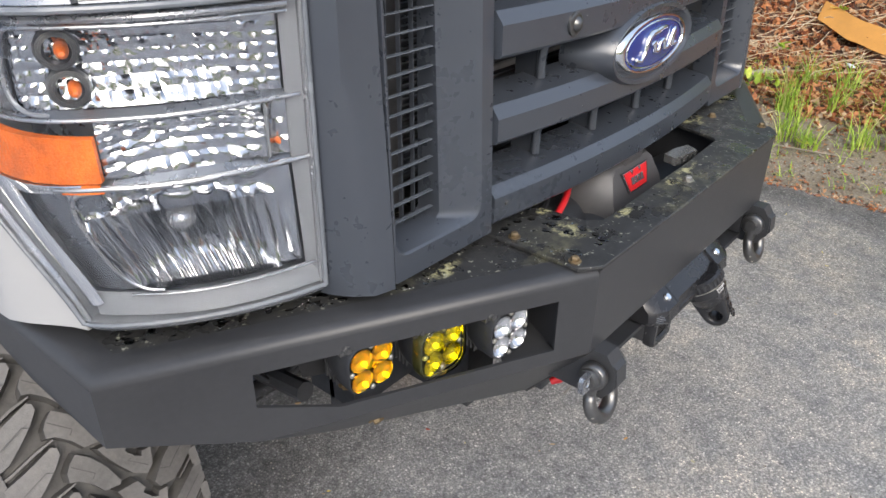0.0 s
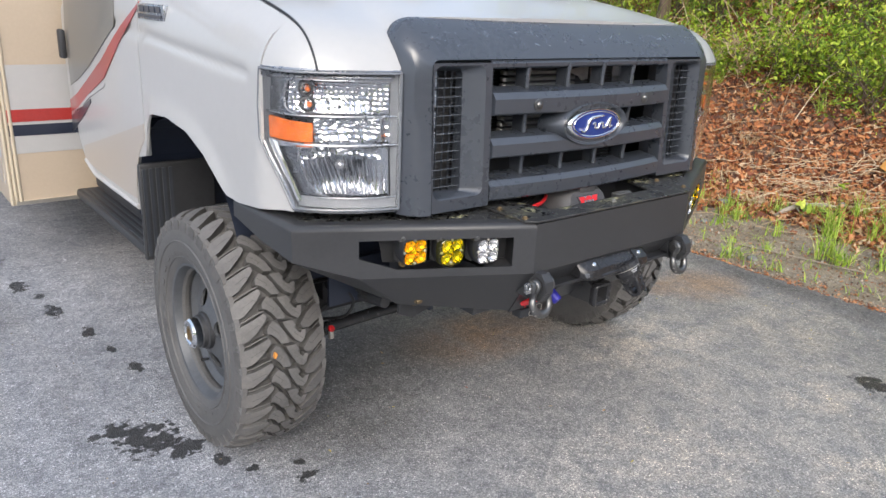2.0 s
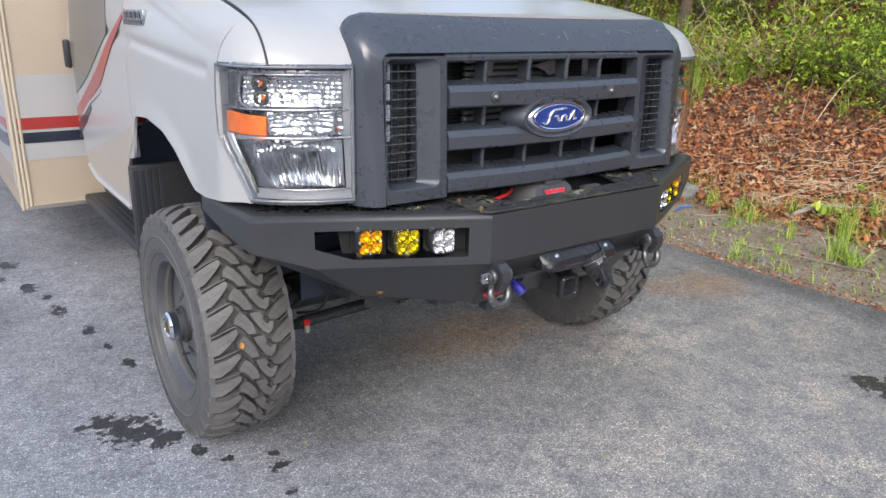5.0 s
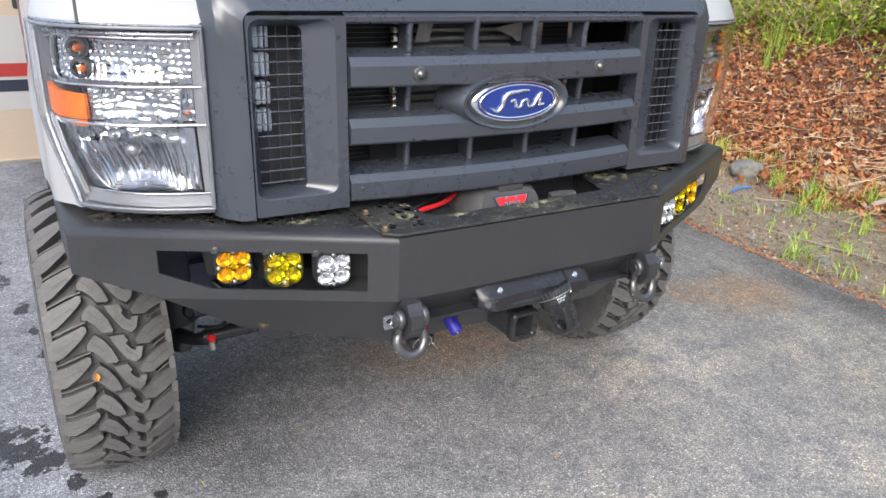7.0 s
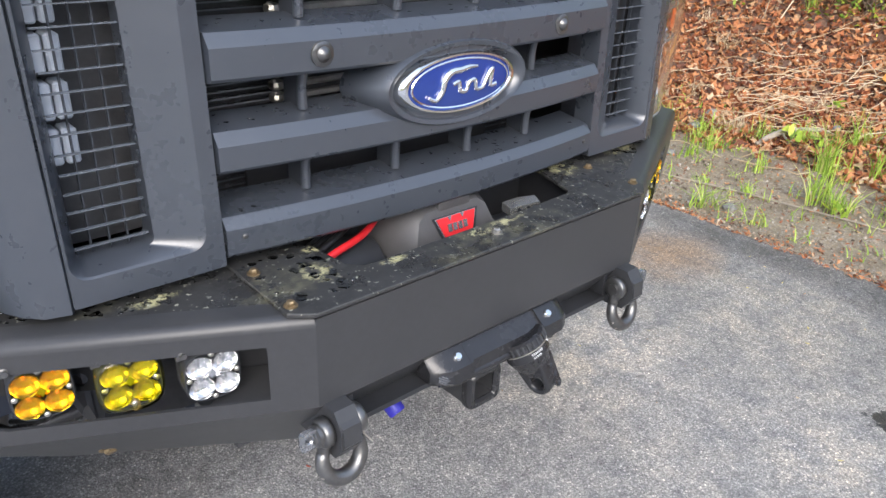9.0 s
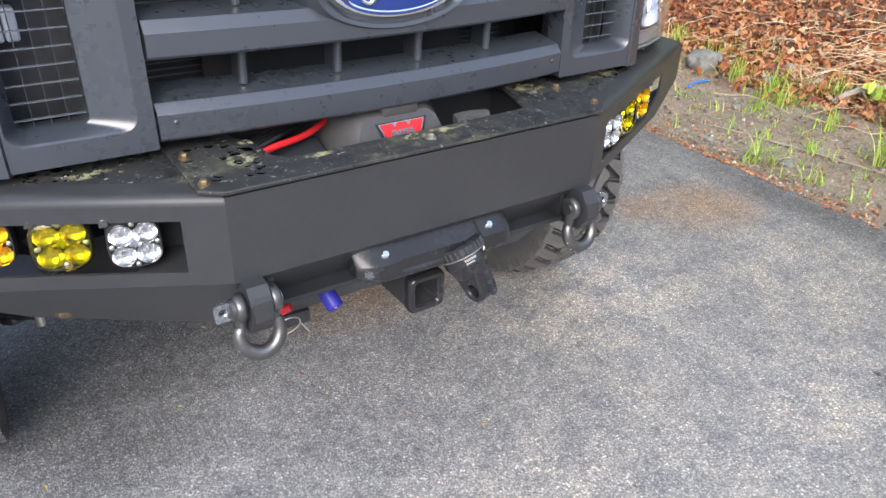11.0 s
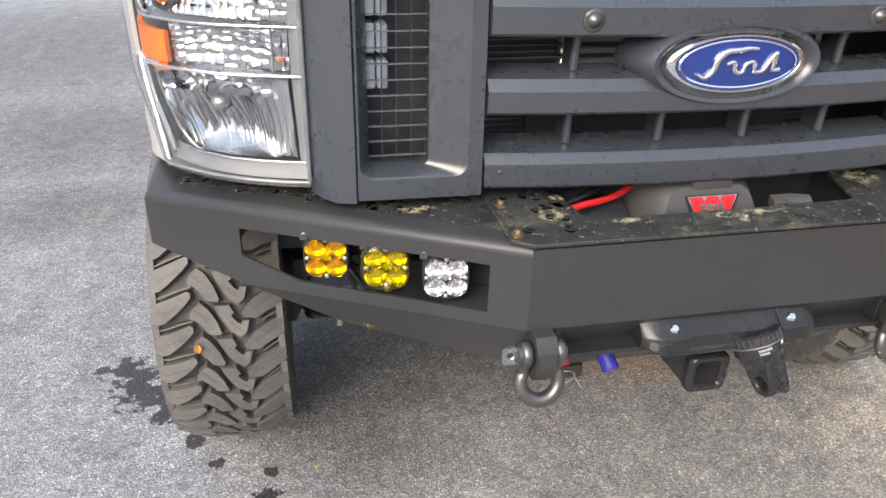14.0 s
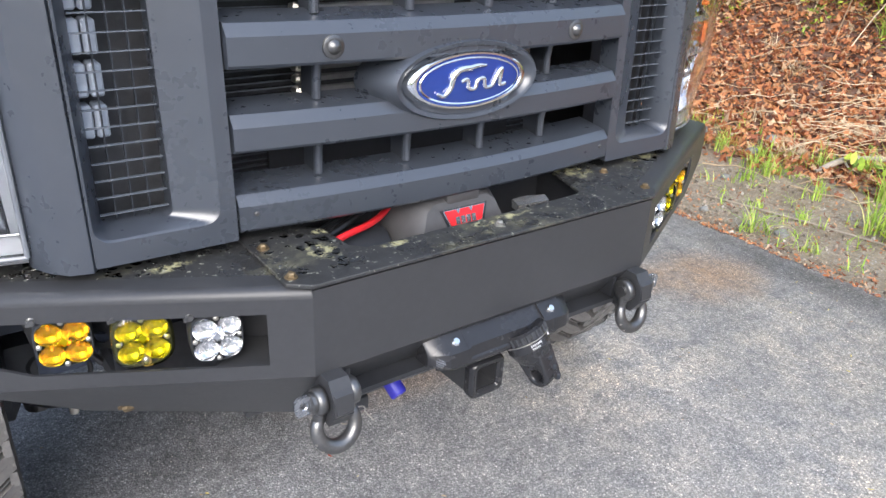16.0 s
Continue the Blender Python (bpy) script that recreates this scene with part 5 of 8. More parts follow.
def lens_point(s, z, depth=0.0):
    """s from the grille outward, z up, depth inward from the lens."""
    p = lerp_curve(LP, min(max(s * lens_end(z), 0), 0.9999))
    q = lerp_curve(LP, min(s * lens_end(z) + 0.01, 0.99995)) - lerp_curve(LP, max(0, min(s * lens_end(z), 0.9999) - 0.01))
    nrm = Vector((-q.y, q.x, 0)).normalized()
    if nrm.y < 0:
        nrm = -nrm
    # the foot of the outer corner tucks in
    tuck = 0.026 * (1 - smoothstep(1.02, 1.21, z)) * smoothstep(0.1, 0.95, s)
    p = p + nrm * (depth + tuck)
    return Vector((p.x, p.y, float(np.interp(z, (1.016, 1.055, 1.197, 1.284, 1.40, 1.43), (1.026, 1.070, 1.221, 1.303, 1.405, 1.43)))))


def in_chamber(s, v, s1, rs=0.13):
    """Whether a spot lies inside a chamber whose outer end is rounded; v runs from its foot to its top."""
    return s < s1 - rs + rs * max(0.0, 1 - abs(2 * v - 1) ** 3.0) ** (1 / 3.0)


def inner_point(s, z, depth):
    """Like lens_point, for what lies inside: set back from the lens where it bulges round the corner."""
    return lens_point(s, z, depth + 0.012 * smoothstep(0.30, 0.62, s * lens_end(z)))


def pillows(bm, s0, s1, z0, z1, cols, rows, d0, bowl, puff, seed, sweep=0.0, lean=0.0, ends=True, seg=4):
    """A chrome bowl pressed into rows of rounded cells that meet along creases."""
    rnd = random.Random(seed)
    for i in range(cols):
        for j in range(rows):
            k, tx, tz = puff * rnd.uniform(0.5, 1.3), rnd.uniform(-4, 4) * puff, rnd.uniform(-5, 3) * puff
            if ends and not in_chamber(s0 + (s1 - s0) * (i + 0.5) / cols, (j + 0.5) / rows, s1 + 0.02):
                continue

            def f(a, b):
                u, v = (i + a) / cols, (j + b) / rows
                cell = (1 - (2 * a - 1) ** 2) * (1 - (2 * b - 1) ** 2)
                d = d0 + bowl * (1 - (2 * u - 1) ** 2) * (1 - 0.55 * (2 * v - 1) ** 2) - cell * (k - (a - 0.5) * tx - (b - 0.5) * tz)
                v += sweep * v * (1 - v) * math.sin(2.6 * u + 0.4)
                return inner_point(s0 + (s1 - s0) * min(1, max(0, u + lean * (v - 0.5) * (1 - abs(2 * u - 1)))), z0 + (z1 - z0) * v, max(d, 0.008))
            grid(bm, f, seg, seg)


def build_headlight(s):
    bm = bmesh.new()
    grid(bm, lambda u, v: lens_point(u, 1.022 + 0.40 * v, 0.085), 20, 16)
    h = part("headlight", flip(bm, s), SMOKE, van, "clear headlight with chrome reflectors and amber corner lamp", 40)

    def sub(name, bm_, m, label="", angle=40, smooth=True):
        return part(name, flip(bm_, s), m, h, label, angle, smooth)
    # walls between lens rim and pan
    bm = bmesh.new()
    rim = [(k / 20, 1.022) for k in range(21)] + [(1, 1.022 + 0.40 * k / 16) for k in range(1, 17)] + [(1 - k / 20, 1.422) for k in range(1, 21)] + [(0, 1.422 - 0.40 * k / 16) for k in range(1, 17)]
    rows = [[bm.verts.new(lens_point(u, z, d)) for u, z in rim[:-1]] for d in (0.0, 0.086)]
    for i in range(len(rim) - 1):
        j = (i + 1) % (len(rim) - 1)
        bm.faces.new((rows[0][i], rows[0][j], rows[1][j], rows[1][i]))
    sub("housing_wall", bm, BEZEL)
    bm = bmesh.new()
    tube(bm, [lens_point(u, z, -0.001) for u, z in rim], 0.0040, 8, False)
    sub("lens_edge", bm, FROST, "frosted edge of the lens")
    bm = bmesh.new()
    tube(bm, [lens_point(u, z + (0.006 if z > 1.42 else -0.006 if z < 1.023 else 0), 0.008) for u, z in rim], 0.006, 6, False)
    sub("gasket", bm, SILVER)
    bm = bmesh.new()
    pillows(bm, 0.07, 0.80, 1.292, 1.398, 21, 7, 0.024, 0.030, 0.0021, 3, 0.30, 0.05)
    sub("upper_reflector", bm, REFLECT, "checkered chrome reflector", 30)
    bm = bmesh.new()
    pillows(bm, 0.13, 0.56, 1.206, 1.278, 8, 6, 0.020, 0.020, 0.0030, 7, 0.9, 0.10, False)
    pillows(bm, 0.07, 0.125, 1.206, 1.278, 2, 3, 0.018, 0.006, 0.0022, 8, 0.0, 0.0, False)
    sub("middle_reflector", bm, REFLECT, "rippled chrome reflector", 30)
    bm = bmesh.new()
    pillows(bm, 0.08, 0.72, 1.058, 1.158, 17, 1, 0.018, 0.050, 0.0060, 11, 0.0, 0.06, False, 7)
    pillows(bm, 0.08, 0.70, 1.158, 1.190, 9, 1, 0.016, 0.040, 0.0050, 12, 0.0, 0.0, False, 6)
    sub("lower_reflector", bm, REFLECT, "fluted chrome reflector", 30)
    bm = bmesh.new()
    grid(bm, lambda u, v: inner_point(0.125 + 0.006 * u, 1.206 + 0.072 * v, 0.014), 1, 4)
    thick(bm, 0.004)
    sub("reflector_rib", bm, BEZEL)
    # ribbed fan at the foot of the low beam
    bm = bmesh.new()
    for k in range(40):
        u0 = 0.16 + 0.46 * k / 40
        c = 1 - ((k - 19.5) / 20) ** 2
        pts = [inner_point(u0, 1.058, 0.016), inner_point(u0 + 0.0075, 1.058, 0.013), inner_point(u0 + 0.0135, 1.058 + 0.034 * c + 0.004, 0.027), inner_point(u0 + 0.006, 1.058 + 0.034 * c + 0.004, 0.029)]
        bm.faces.new([bm.verts.new(p) for p in pts])
    sub("ribbed_fan", bm, REFLECT, "", 10, False)
    # amber corner lamp, wrapped round the corner
    bm = bmesh.new()
    grid(bm, lambda u, v: inner_point(0.565 + 0.385 * u, 1.207 + 0.064 * v - 0.008 * (1 - u) * v, 0.007), 14, 6)
    thick(bm, 0.01)
    sub("amber_lamp", bm, AMBER, "orange corner marker with a prismatic face")
    bm = bmesh.new()
    grid(bm, lambda u, v: inner_point(0.575 + 0.12 * u, 1.192 + 0.012 * v, 0.010), 4, 2)
    thick(bm, 0.004)
    sub("amber_tail", bm, AMBER)
    # chrome mouldings between the chambers
    for z, a, b, r in ((1.284, 0.03, 0.99, 0.0026), (1.197, 0.02, 0.99, 0.0036), (1.407, 0.05, 0.985, 0.0045), (1.397, 0.05, 0.90, 0.002), (1.052, 0.03, 0.72, 0.002)):
        bm = bmesh.new()
        tube(bm, [inner_point(a + (b - a) * k / 24, z - (0.010 * smoothstep(0.75, 1.0, k / 24) if z > 1.39 else 0), 0.012) for k in range(25)], r, 8)
        sub("chrome_line", bm, SILVER)
    bm = bmesh.new()
    grid(bm, lambda u, v: inner_point(0.890 + 0.095 * u, 1.203 - 0.163 * v, 0.002 + 0.008 * (2 * u - 1) ** 2), 6, 16)
    grid(bm, lambda u, v: inner_point(0.62 + 0.36 * u, 1.203 - (0.006 + 0.016 * u) * v, 0.006 + 0.006 * v), 12, 3)
    thick(bm, 0.003)
    sub("chrome_hook", bm, CHROME, "bright chrome edge sweeping down the outer side")
    # matte silver frame along the inner side and the foot
    bm = bmesh.new()
    grid(bm, lambda u, v: inner_point(0.012 + 0.055 * u, 1.026 + 0.388 * v, 0.010 + 0.010 * u), 3, 14)
    grid(bm, lambda u, v: inner_point(0.02 + 0.93 * u, 1.026 + 0.026 * v, 0.006 + 0.012 * v), 18, 2)
    thick(bm, 0.003)
    sub("bezel", bm, BEZEL, "matte grey inner bezel")
    # silver walls round the two large chambers, with a bright line along each opening
    for s1, z0, z1, end in ((0.80, 1.290, 1.400, 0.985), (0.72, 1.056, 1.192, 0.93)):
        bm = bmesh.new()
        lo = s1 - 0.16
        grid(bm, lambda u, v: inner_point(lo + (end - lo) * u, z0 + (z1 - z0) * v, 0.016 + 0.006 * u), 34, 28)
        gone = []
        bm.faces.ensure_lookup_table()
        for k, f in enumerate(bm.faces):
            z = f.calc_center_median().z
            u = ((k // 28) + 0.5) / 34
            if in_chamber(lo + (end - lo) * u, (z - z0) / (z1 - z0), s1):
                gone.append(f)
        bmesh.ops.delete(bm, geom=gone, context="FACES")
        thick(bm, 0.003)
        sub("chamber_wall", bm, SMOKE, "smooth silver wall of the lamp chamber")
        bm = bmesh.new()
        rim_ = []
        for k in range(25):
            v = 1 - k / 24
            v = 0.5 - 0.5 * math.cos(math.pi * v)
            rim_.append(inner_point(s1 - 0.13 + 0.13 * max(0.0, 1 - abs(2 * v - 1) ** 3.0) ** (1 / 3.0), z0 + (z1 - z0) * v, 0.014))
        tube(bm, rim_, 0.0026, 8)
        sub("chamber_rim", bm, SILVER)
    for z0, z1, d in ((1.277, 1.293, 0.018), (1.189, 1.207, 0.020), (1.397, 1.420, 0.014)):
        bm = bmesh.new()
        grid(bm, lambda u, v: inner_point(0.05 + 0.93 * u, z0 + (z1 - z0) * v, d + 0.008 * abs(2 * v - 1)), 22, 4)
        thick(bm, 0.003)
        sub("silver_shelf", bm, SMOKE, "silver band between the chambers")
    # silver low-beam bulb, and amber beads standing in for orange reflections in the chrome
    for u, z, m, r in ((0.62, 1.366, AMBER, 0.0075), (0.60, 1.318, AMBER, 0.007), (0.09, 1.225, AMBER, 0.004), (0.42, 1.140, SILVER, 0.017)):
        bm = bmesh.new()
        p = inner_point(u, z, 0.060 if r > 0.01 else 0.044)
        lathe(bm, [(r, 0), (r, 0.018), (r * 0.85, 0.028), (r * 0.4, 0.034), (0, 0.035)], p, (-0.4, -0.92, 0), 14)
        sub("bulb_or_glint", bm, m)
    for u, z in ((0.64, 1.366), (0.62, 1.318)):
        bm = bmesh.new()
        lathe(bm, [(0.0, 0.001), (0.014, 0.001), (0.020, 0.0), (0.0235, 0.008), (0.021, 0.018), (0.015, 0.019), (0.013, 0.006)], inner_point(u, z, 0.046), (-0.4, -0.92, 0), 18)
        sub("bulb_socket", bm, TRIM)
    # outer lens
    bm = bmesh.new()
    grid(bm, lambda u, v: lens_point(0.002 + 0.996 * u, 1.024 + 0.396 * v, -0.003), 34, 20)
    thick(bm, 0.0035)
    ob = sub("lens", bm, CLEAR, "clear wrap-round lens", 60)
    ob.visible_shadow = False


build_grille()
for side in (-1, 1):
    build_headlight(side)


# ---- bumper ----
A, B, C = Vector((-0.398, -0.161, 0)), Vector((-1.050, 0.175, 0)), Vector((-1.056, 0.56, 0))
DU = (B - A).normalized()
WING_IN = Vector((-DU.y, DU.x, 0))
if WING_IN.y < 0:
    WING_IN = -WING_IN
TOP, FOLD = 0.996, 0.834


def wing(u, z, depth=0.0):
    p = A + DU * u + WING_IN * depth
    return (p.x, p.y, z)


bumper = thing("front_bumper", "black steel off-road front bumper with pollen-dusted top plates", "bumper", (0, -0.05, 0.74))


def build_bumper():
    ulen = (B - A).length
    r = 0.018
    for s in (-1, 1):
        bm = bmesh.new()
        outer = [wing(0, TOP - r), wing(0, FOLD), wing(0.54, 0.831), wing(ulen, 0.888), wing(ulen, TOP - r)]
        hole = [wing(0.071, 0.953), wing(0.071, 0.859), wing(0.425, 0.857), wing(0.541, 0.893), wing(0.541, 0.949)]
        slab(bm, outer, [hole], WING_IN * 0.006)
        part("wing_plate", flip(bm, s), POWDER, bumper, "angled wing plate with a lamp window", 20)
        bm = bmesh.new()
        slab(bm, [(B.x, B.y, TOP - r), (B.x, B.y, 0.888), (C.x, 0.36, 0.905), (C.x, C.y, 0.935), (C.x, C.y, TOP - r)], [], (0.006, 0, 0))
        part("side_plate", flip(bm, s), POWDER, bumper, "", 20)
        # rolled top edge
        bm = bmesh.new()
        path = [A, B, C]
        dirs = [(path[i + 1] - path[i]).normalized() for i in range(2)]
        nrm = [Vector((-d.y, d.x, 0)) if Vector((-d.y, d.x, 0)).dot(Vector((0.5, 1, 0))) > 0 else Vector((d.y, -d.x, 0)) for d in dirs]
        nrm[1] = Vector((1, 0, 0))
        mit = [nrm[0], (nrm[0] + nrm[1]).normalized() / math.cos(nrm[0].angle(nrm[1]) / 2), nrm[1]]
        rows = []
        for p, m in zip(path, mit):
            rows.append([bm.verts.new(p + m * (r - r * math.cos(math.pi / 2 * k / 6)) + Vector((0, 0, TOP - r + r * math.sin(math.pi / 2 * k / 6)))) for k in range(7)] + [bm.verts.new(p + m * 0.05 + Vector((0, 0, TOP)))])
        for a, b in zip(rows, rows[1:]):
            for k in range(len(a) - 1):
                bm.faces.new((a[k], a[k + 1], b[k + 1], b[k]))
        part("rolled_edge", flip(bm, s), POWDER, bumper, "", 60)
        bm = bmesh.new()
        q = [p + m * 0.05 for p, m in zip(path, mit)]
        slab(bm, [(q[0].x + 0.0, q[0].y, TOP), (q[1].x, q[1].y, TOP), (q[2].x, q[2].y, TOP), (-0.94, 0.56, TOP), (-0.70, 0.30, TOP), (-0.34, 0.22, TOP), (-0.34, -0.09, TOP)], [], (0, 0, -0.006))
        part("wing_top", flip(bm, s), PLATE, bumper, "wing top plate with rain beads and pollen", 20)
        # lower skirt, folded back
        bm = bmesh.new()
        a = [wing(0, FOLD), wing(0.54, 0.831), wing(ulen, 0.888)]
        b = [(-0.342, -0.011, 0.640), wing(0.40, 0.690, 0.132), wing(0.62, 0.80, 0.10)]
        va, vb = [bm.verts.new(p) for p in a], [bm.verts.new(p) for p in b]
        bm.faces.new((va[0], va[1], vb[1], vb[0]))
        bm.faces.new((va[1], va[2], vb[2], vb[1]))
        moved = bmesh.ops.extrude_face_region(bm, geom=bm.faces[:])
        bmesh.ops.translate(bm, vec=(0.002, 0.006, 0.004), verts=[v for v in moved["geom"] if isinstance(v, bmesh.types.BMVert)])
        part("skirt", flip(bm, s), POWDER, bumper, "", 20)
        bm = bmesh.new()
        lathe(bm, [(0.017, 0), (0.017, 0.003), (0.011, 0.004)], (-0.640, 0.104, 0.706), (0, -0.80, -0.60), 18)
        lathe(bm, [(0.011, 0.003), (0.011, 0.010), (0.008, 0.012), (0.0, 0.012)], (-0.640, 0.104, 0.706), (0, -0.80, -0.60), 6)
        part("skirt_bolt", flip(bm, s), BRASS, bumper, "yellow zinc bolt on the skirt")
        # lamp shelf, end gussets and bracket tabs inside the window
        bm = bmesh.new()
        slab(bm, [wing(0.058, 0.853, 0.006), wing(0.058, 0.853, 0.10), wing(0.13, 0.853, 0.10), wing(0.16, 0.853, 0.006)], [], (0, 0, -0.004))
        slab(bm, [wing(0.060, 0.853, 0.006), wing(0.060, 0.965, 0.006), wing(0.060, 0.965, 0.12), wing(0.060, 0.853, 0.12)], [], DU * 0.004)
        part("gusset", flip(bm, s), POWDER, bumper)
        bm = bmesh.new()
        slab(bm, [wing(0.06, 0.965, 0.105), wing(0.06, 0.84, 0.105), wing(0.20, 0.86, 0.105), wing(0.21, 0.965, 0.105)], [], WING_IN * 0.005)
        part("lamp_bracket", flip(bm, s), BAY, bumper)
        bm = bmesh.new()
        slab(bm, [wing(0.32, 0.965, 0.095), wing(0.32, 0.842, 0.095), wing(0.46, 0.85, 0.095), wing(0.48, 0.965, 0.095)], [[wing(0.35 + 0.012 * math.cos(k), 0.865 + 0.012 * math.sin(k), 0.095) for k in [math.pi / 5 * j for j in range(10)]]], WING_IN * 0.005)
        part("lamp_bracket", flip(bm, s), BAY, bumper)
        for u, z, d in ((0.098, 0.93, 0.105), (0.44, 0.938, 0.09), (0.405, 0.862, 0.05), (0.415, 0.93, 0.09), (0.262, 0.872, 0.028)):
            bm = bmesh.new()
            lathe(bm, [(0.013, 0.0), (0.013, 0.004), (0.009, 0.006), (0.009, 0.014), (0, 0.014)], wing(u, z, d), -WING_IN, 6)
            part("bracket_bolt", flip(bm, s), BRASS, bumper)
    # face plate
    bm = bmesh.new()
    face = [(-0.398, TOP - 0.004), (-0.398, FOLD), (0.398, FOLD), (0.398, TOP - 0.004)]
    slab(bm, [(x, -0.161, z) for x, z in face], [], (0, 0.006, 0))
    part("face_plate", bm, POWDER, bumper, "flat black face plate", 20)
    # lower face, folded back under the bumper, with a hole for the coupling
    low = lambda x, k: (x, -0.161 + 0.150 * k, FOLD - 0.200 * k)
    dot = [[low(-0.192 + 0.026 * math.cos(-a), 0.64 + 0.085 * math.sin(-a)) for a in [math.pi / 6 * j for j in range(12)]]]
    bm = bmesh.new()
    slab(bm, [low(-0.398, 0), low(-0.342, 1), low(0.342, 1), low(0.398, 0)], dot, (0, 0.005, 0.004))
    part("lower_face", bm, POWDER, bumper, "lower face plate folded back under the bumper", 20)
    # top plate with the winch opening
    bm = bmesh.new()
    z = 1.004
    U = [(-0.432, 0.16), (-0.432, -0.140), (-0.398, -0.166), (0.398, -0.166), (0.432, -0.140), (0.432, 0.16), (0.315, 0.16), (0.304, 0.04), (0.271, -0.066), (0.258, -0.076), (0.10, -0.083), (-0.235, -0.086), (-0.258, -0.084), (-0.279, -0.062), (-0.288, 0.026), (-0.31, 0.045), (-0.31, 0.16)]
    slab(bm, [(x, y, z) for x, y in U], [], (0, 0, -0.006))
    soften(bm, 0.0015, 1, 60)
    part("top_plate", bm, PLATE, bumper, "bolted top plate round the winch opening, dusted with pollen", 30)
    for x, y, m in ((-0.416, -0.124, BRASS), (-0.412, -0.006, BRASS), (0.418, -0.122, BRASS), (0.412, -0.006, BRASS), (0.004, -0.125, ZINC)):
        bm = bmesh.new()
        lathe(bm, [(0.0105, 0), (0.0105, 0.002), (0.007, 0.0025)], (x, y, z), (0, 0, 1), 16)
        lathe(bm, [(0.007, 0.002), (0.007, 0.007), (0.005, 0.009), (0, 0.009)], (x, y, z), (0, 0, 1), 6)
        part("plate_bolt", bm, m, bumper, "hex bolt with washer")
    # receiver tube under the face
    bm = bmesh.new()
    x0, x1, z0, z1, y0 = -0.029, 0.037, 0.630, 0.697, -0.122
    def square(k, r, y):
        """A rounded square loop round the bore, k metres outside it."""
        pts = []
        for cx, cz, a0 in ((x1 + k - r, z1 + k - r, 0.0), (x0 - k + r, z1 + k - r, math.pi / 2), (x0 - k + r, z0 - k + r, math.pi), (x1 + k - r, z0 - k + r, 1.5 * math.pi)):
            pts += [(cx + r * math.cos(a0 + q * math.pi / 10), y, cz + r * math.sin(a0 + q * math.pi / 10)) for q in range(6)]
        return pts

    def pipe(bm_, loops):
        vs = [[bm_.verts.new(p) for p in loop] for loop in loops]
        for a, b in zip(vs, vs[1:]):
            for q in range(len(a)):
                bm_.faces.new((a[q], a[(q + 1) % len(a)], b[(q + 1) % len(b)], b[q]))
    pipe(bm, [square(-0.0075, 0.004, y0 + 0.30), square(-0.0075, 0.004, y0), square(0.0, 0.008, y0), square(0.0, 0.008, y0 + 0.30)])
    part("receiver_tube", bm, POWDER, bumper, "square black receiver tube", 40)
    bm = bmesh.new()
    pipe(bm, [square(-0.0072, 0.005, y0 + 0.015), square(-0.0072, 0.005, y0 - 0.003), square(-0.003, 0.008, y0 - 0.008), square(0.006, 0.013, y0 - 0.009), square(0.010, 0.016, y0 - 0.005), square(0.011, 0.016, y0 + 0.002), square(0.010, 0.016, y0 + 0.016), square(0.001, 0.008, y0 + 0.018)])
    part("receiver_collar", bm, ANOD, bumper, "rounded collar at the mouth of the receiver", 40)
    for x in (x0 - 0.010, x1 + 0.002):
        bm = bmesh.new()
        hole = [[(x, -0.066 + 0.007 * math.cos(k), 0.690 + 0.007 * math.sin(k)) for k in [math.pi / 5 * j for j in range(10)]]]
        slab(bm, [(x, -0.112, 0.634), (x, -0.112, 0.694), (x, -0.062, 0.728), (x, 0.012, 0.630)], hole, (0.008, 0, 0))
        part("receiver_gusset", bm, POWDER, bumper, "", 20)
    bm = bmesh.new()
    box(bm, (-0.022, 0.10, 0.644), (0.028, 0.11, 0.696))
    part("receiver_back", bm, CHASSIS, bumper)
    # shackle lugs
    for s in (-1, 1):
        bm = bmesh.new()
        pts = [(-0.06, 0.828), (-0.195, 0.828), (-0.222, 0.808), (-0.226, 0.775), (-0.205, 0.748), (-0.178, 0.735), (-0.06, 0.735)]
        prism(bm, [(-0.387, y + 0.014, z + 0.006) for y, z in pts], (0.032, 0, 0))
        soften(bm, 0.003, 2, 30)
        part("shackle_lug", flip(bm, s), POWDER, bumper, "thick black shackle lug", 30)


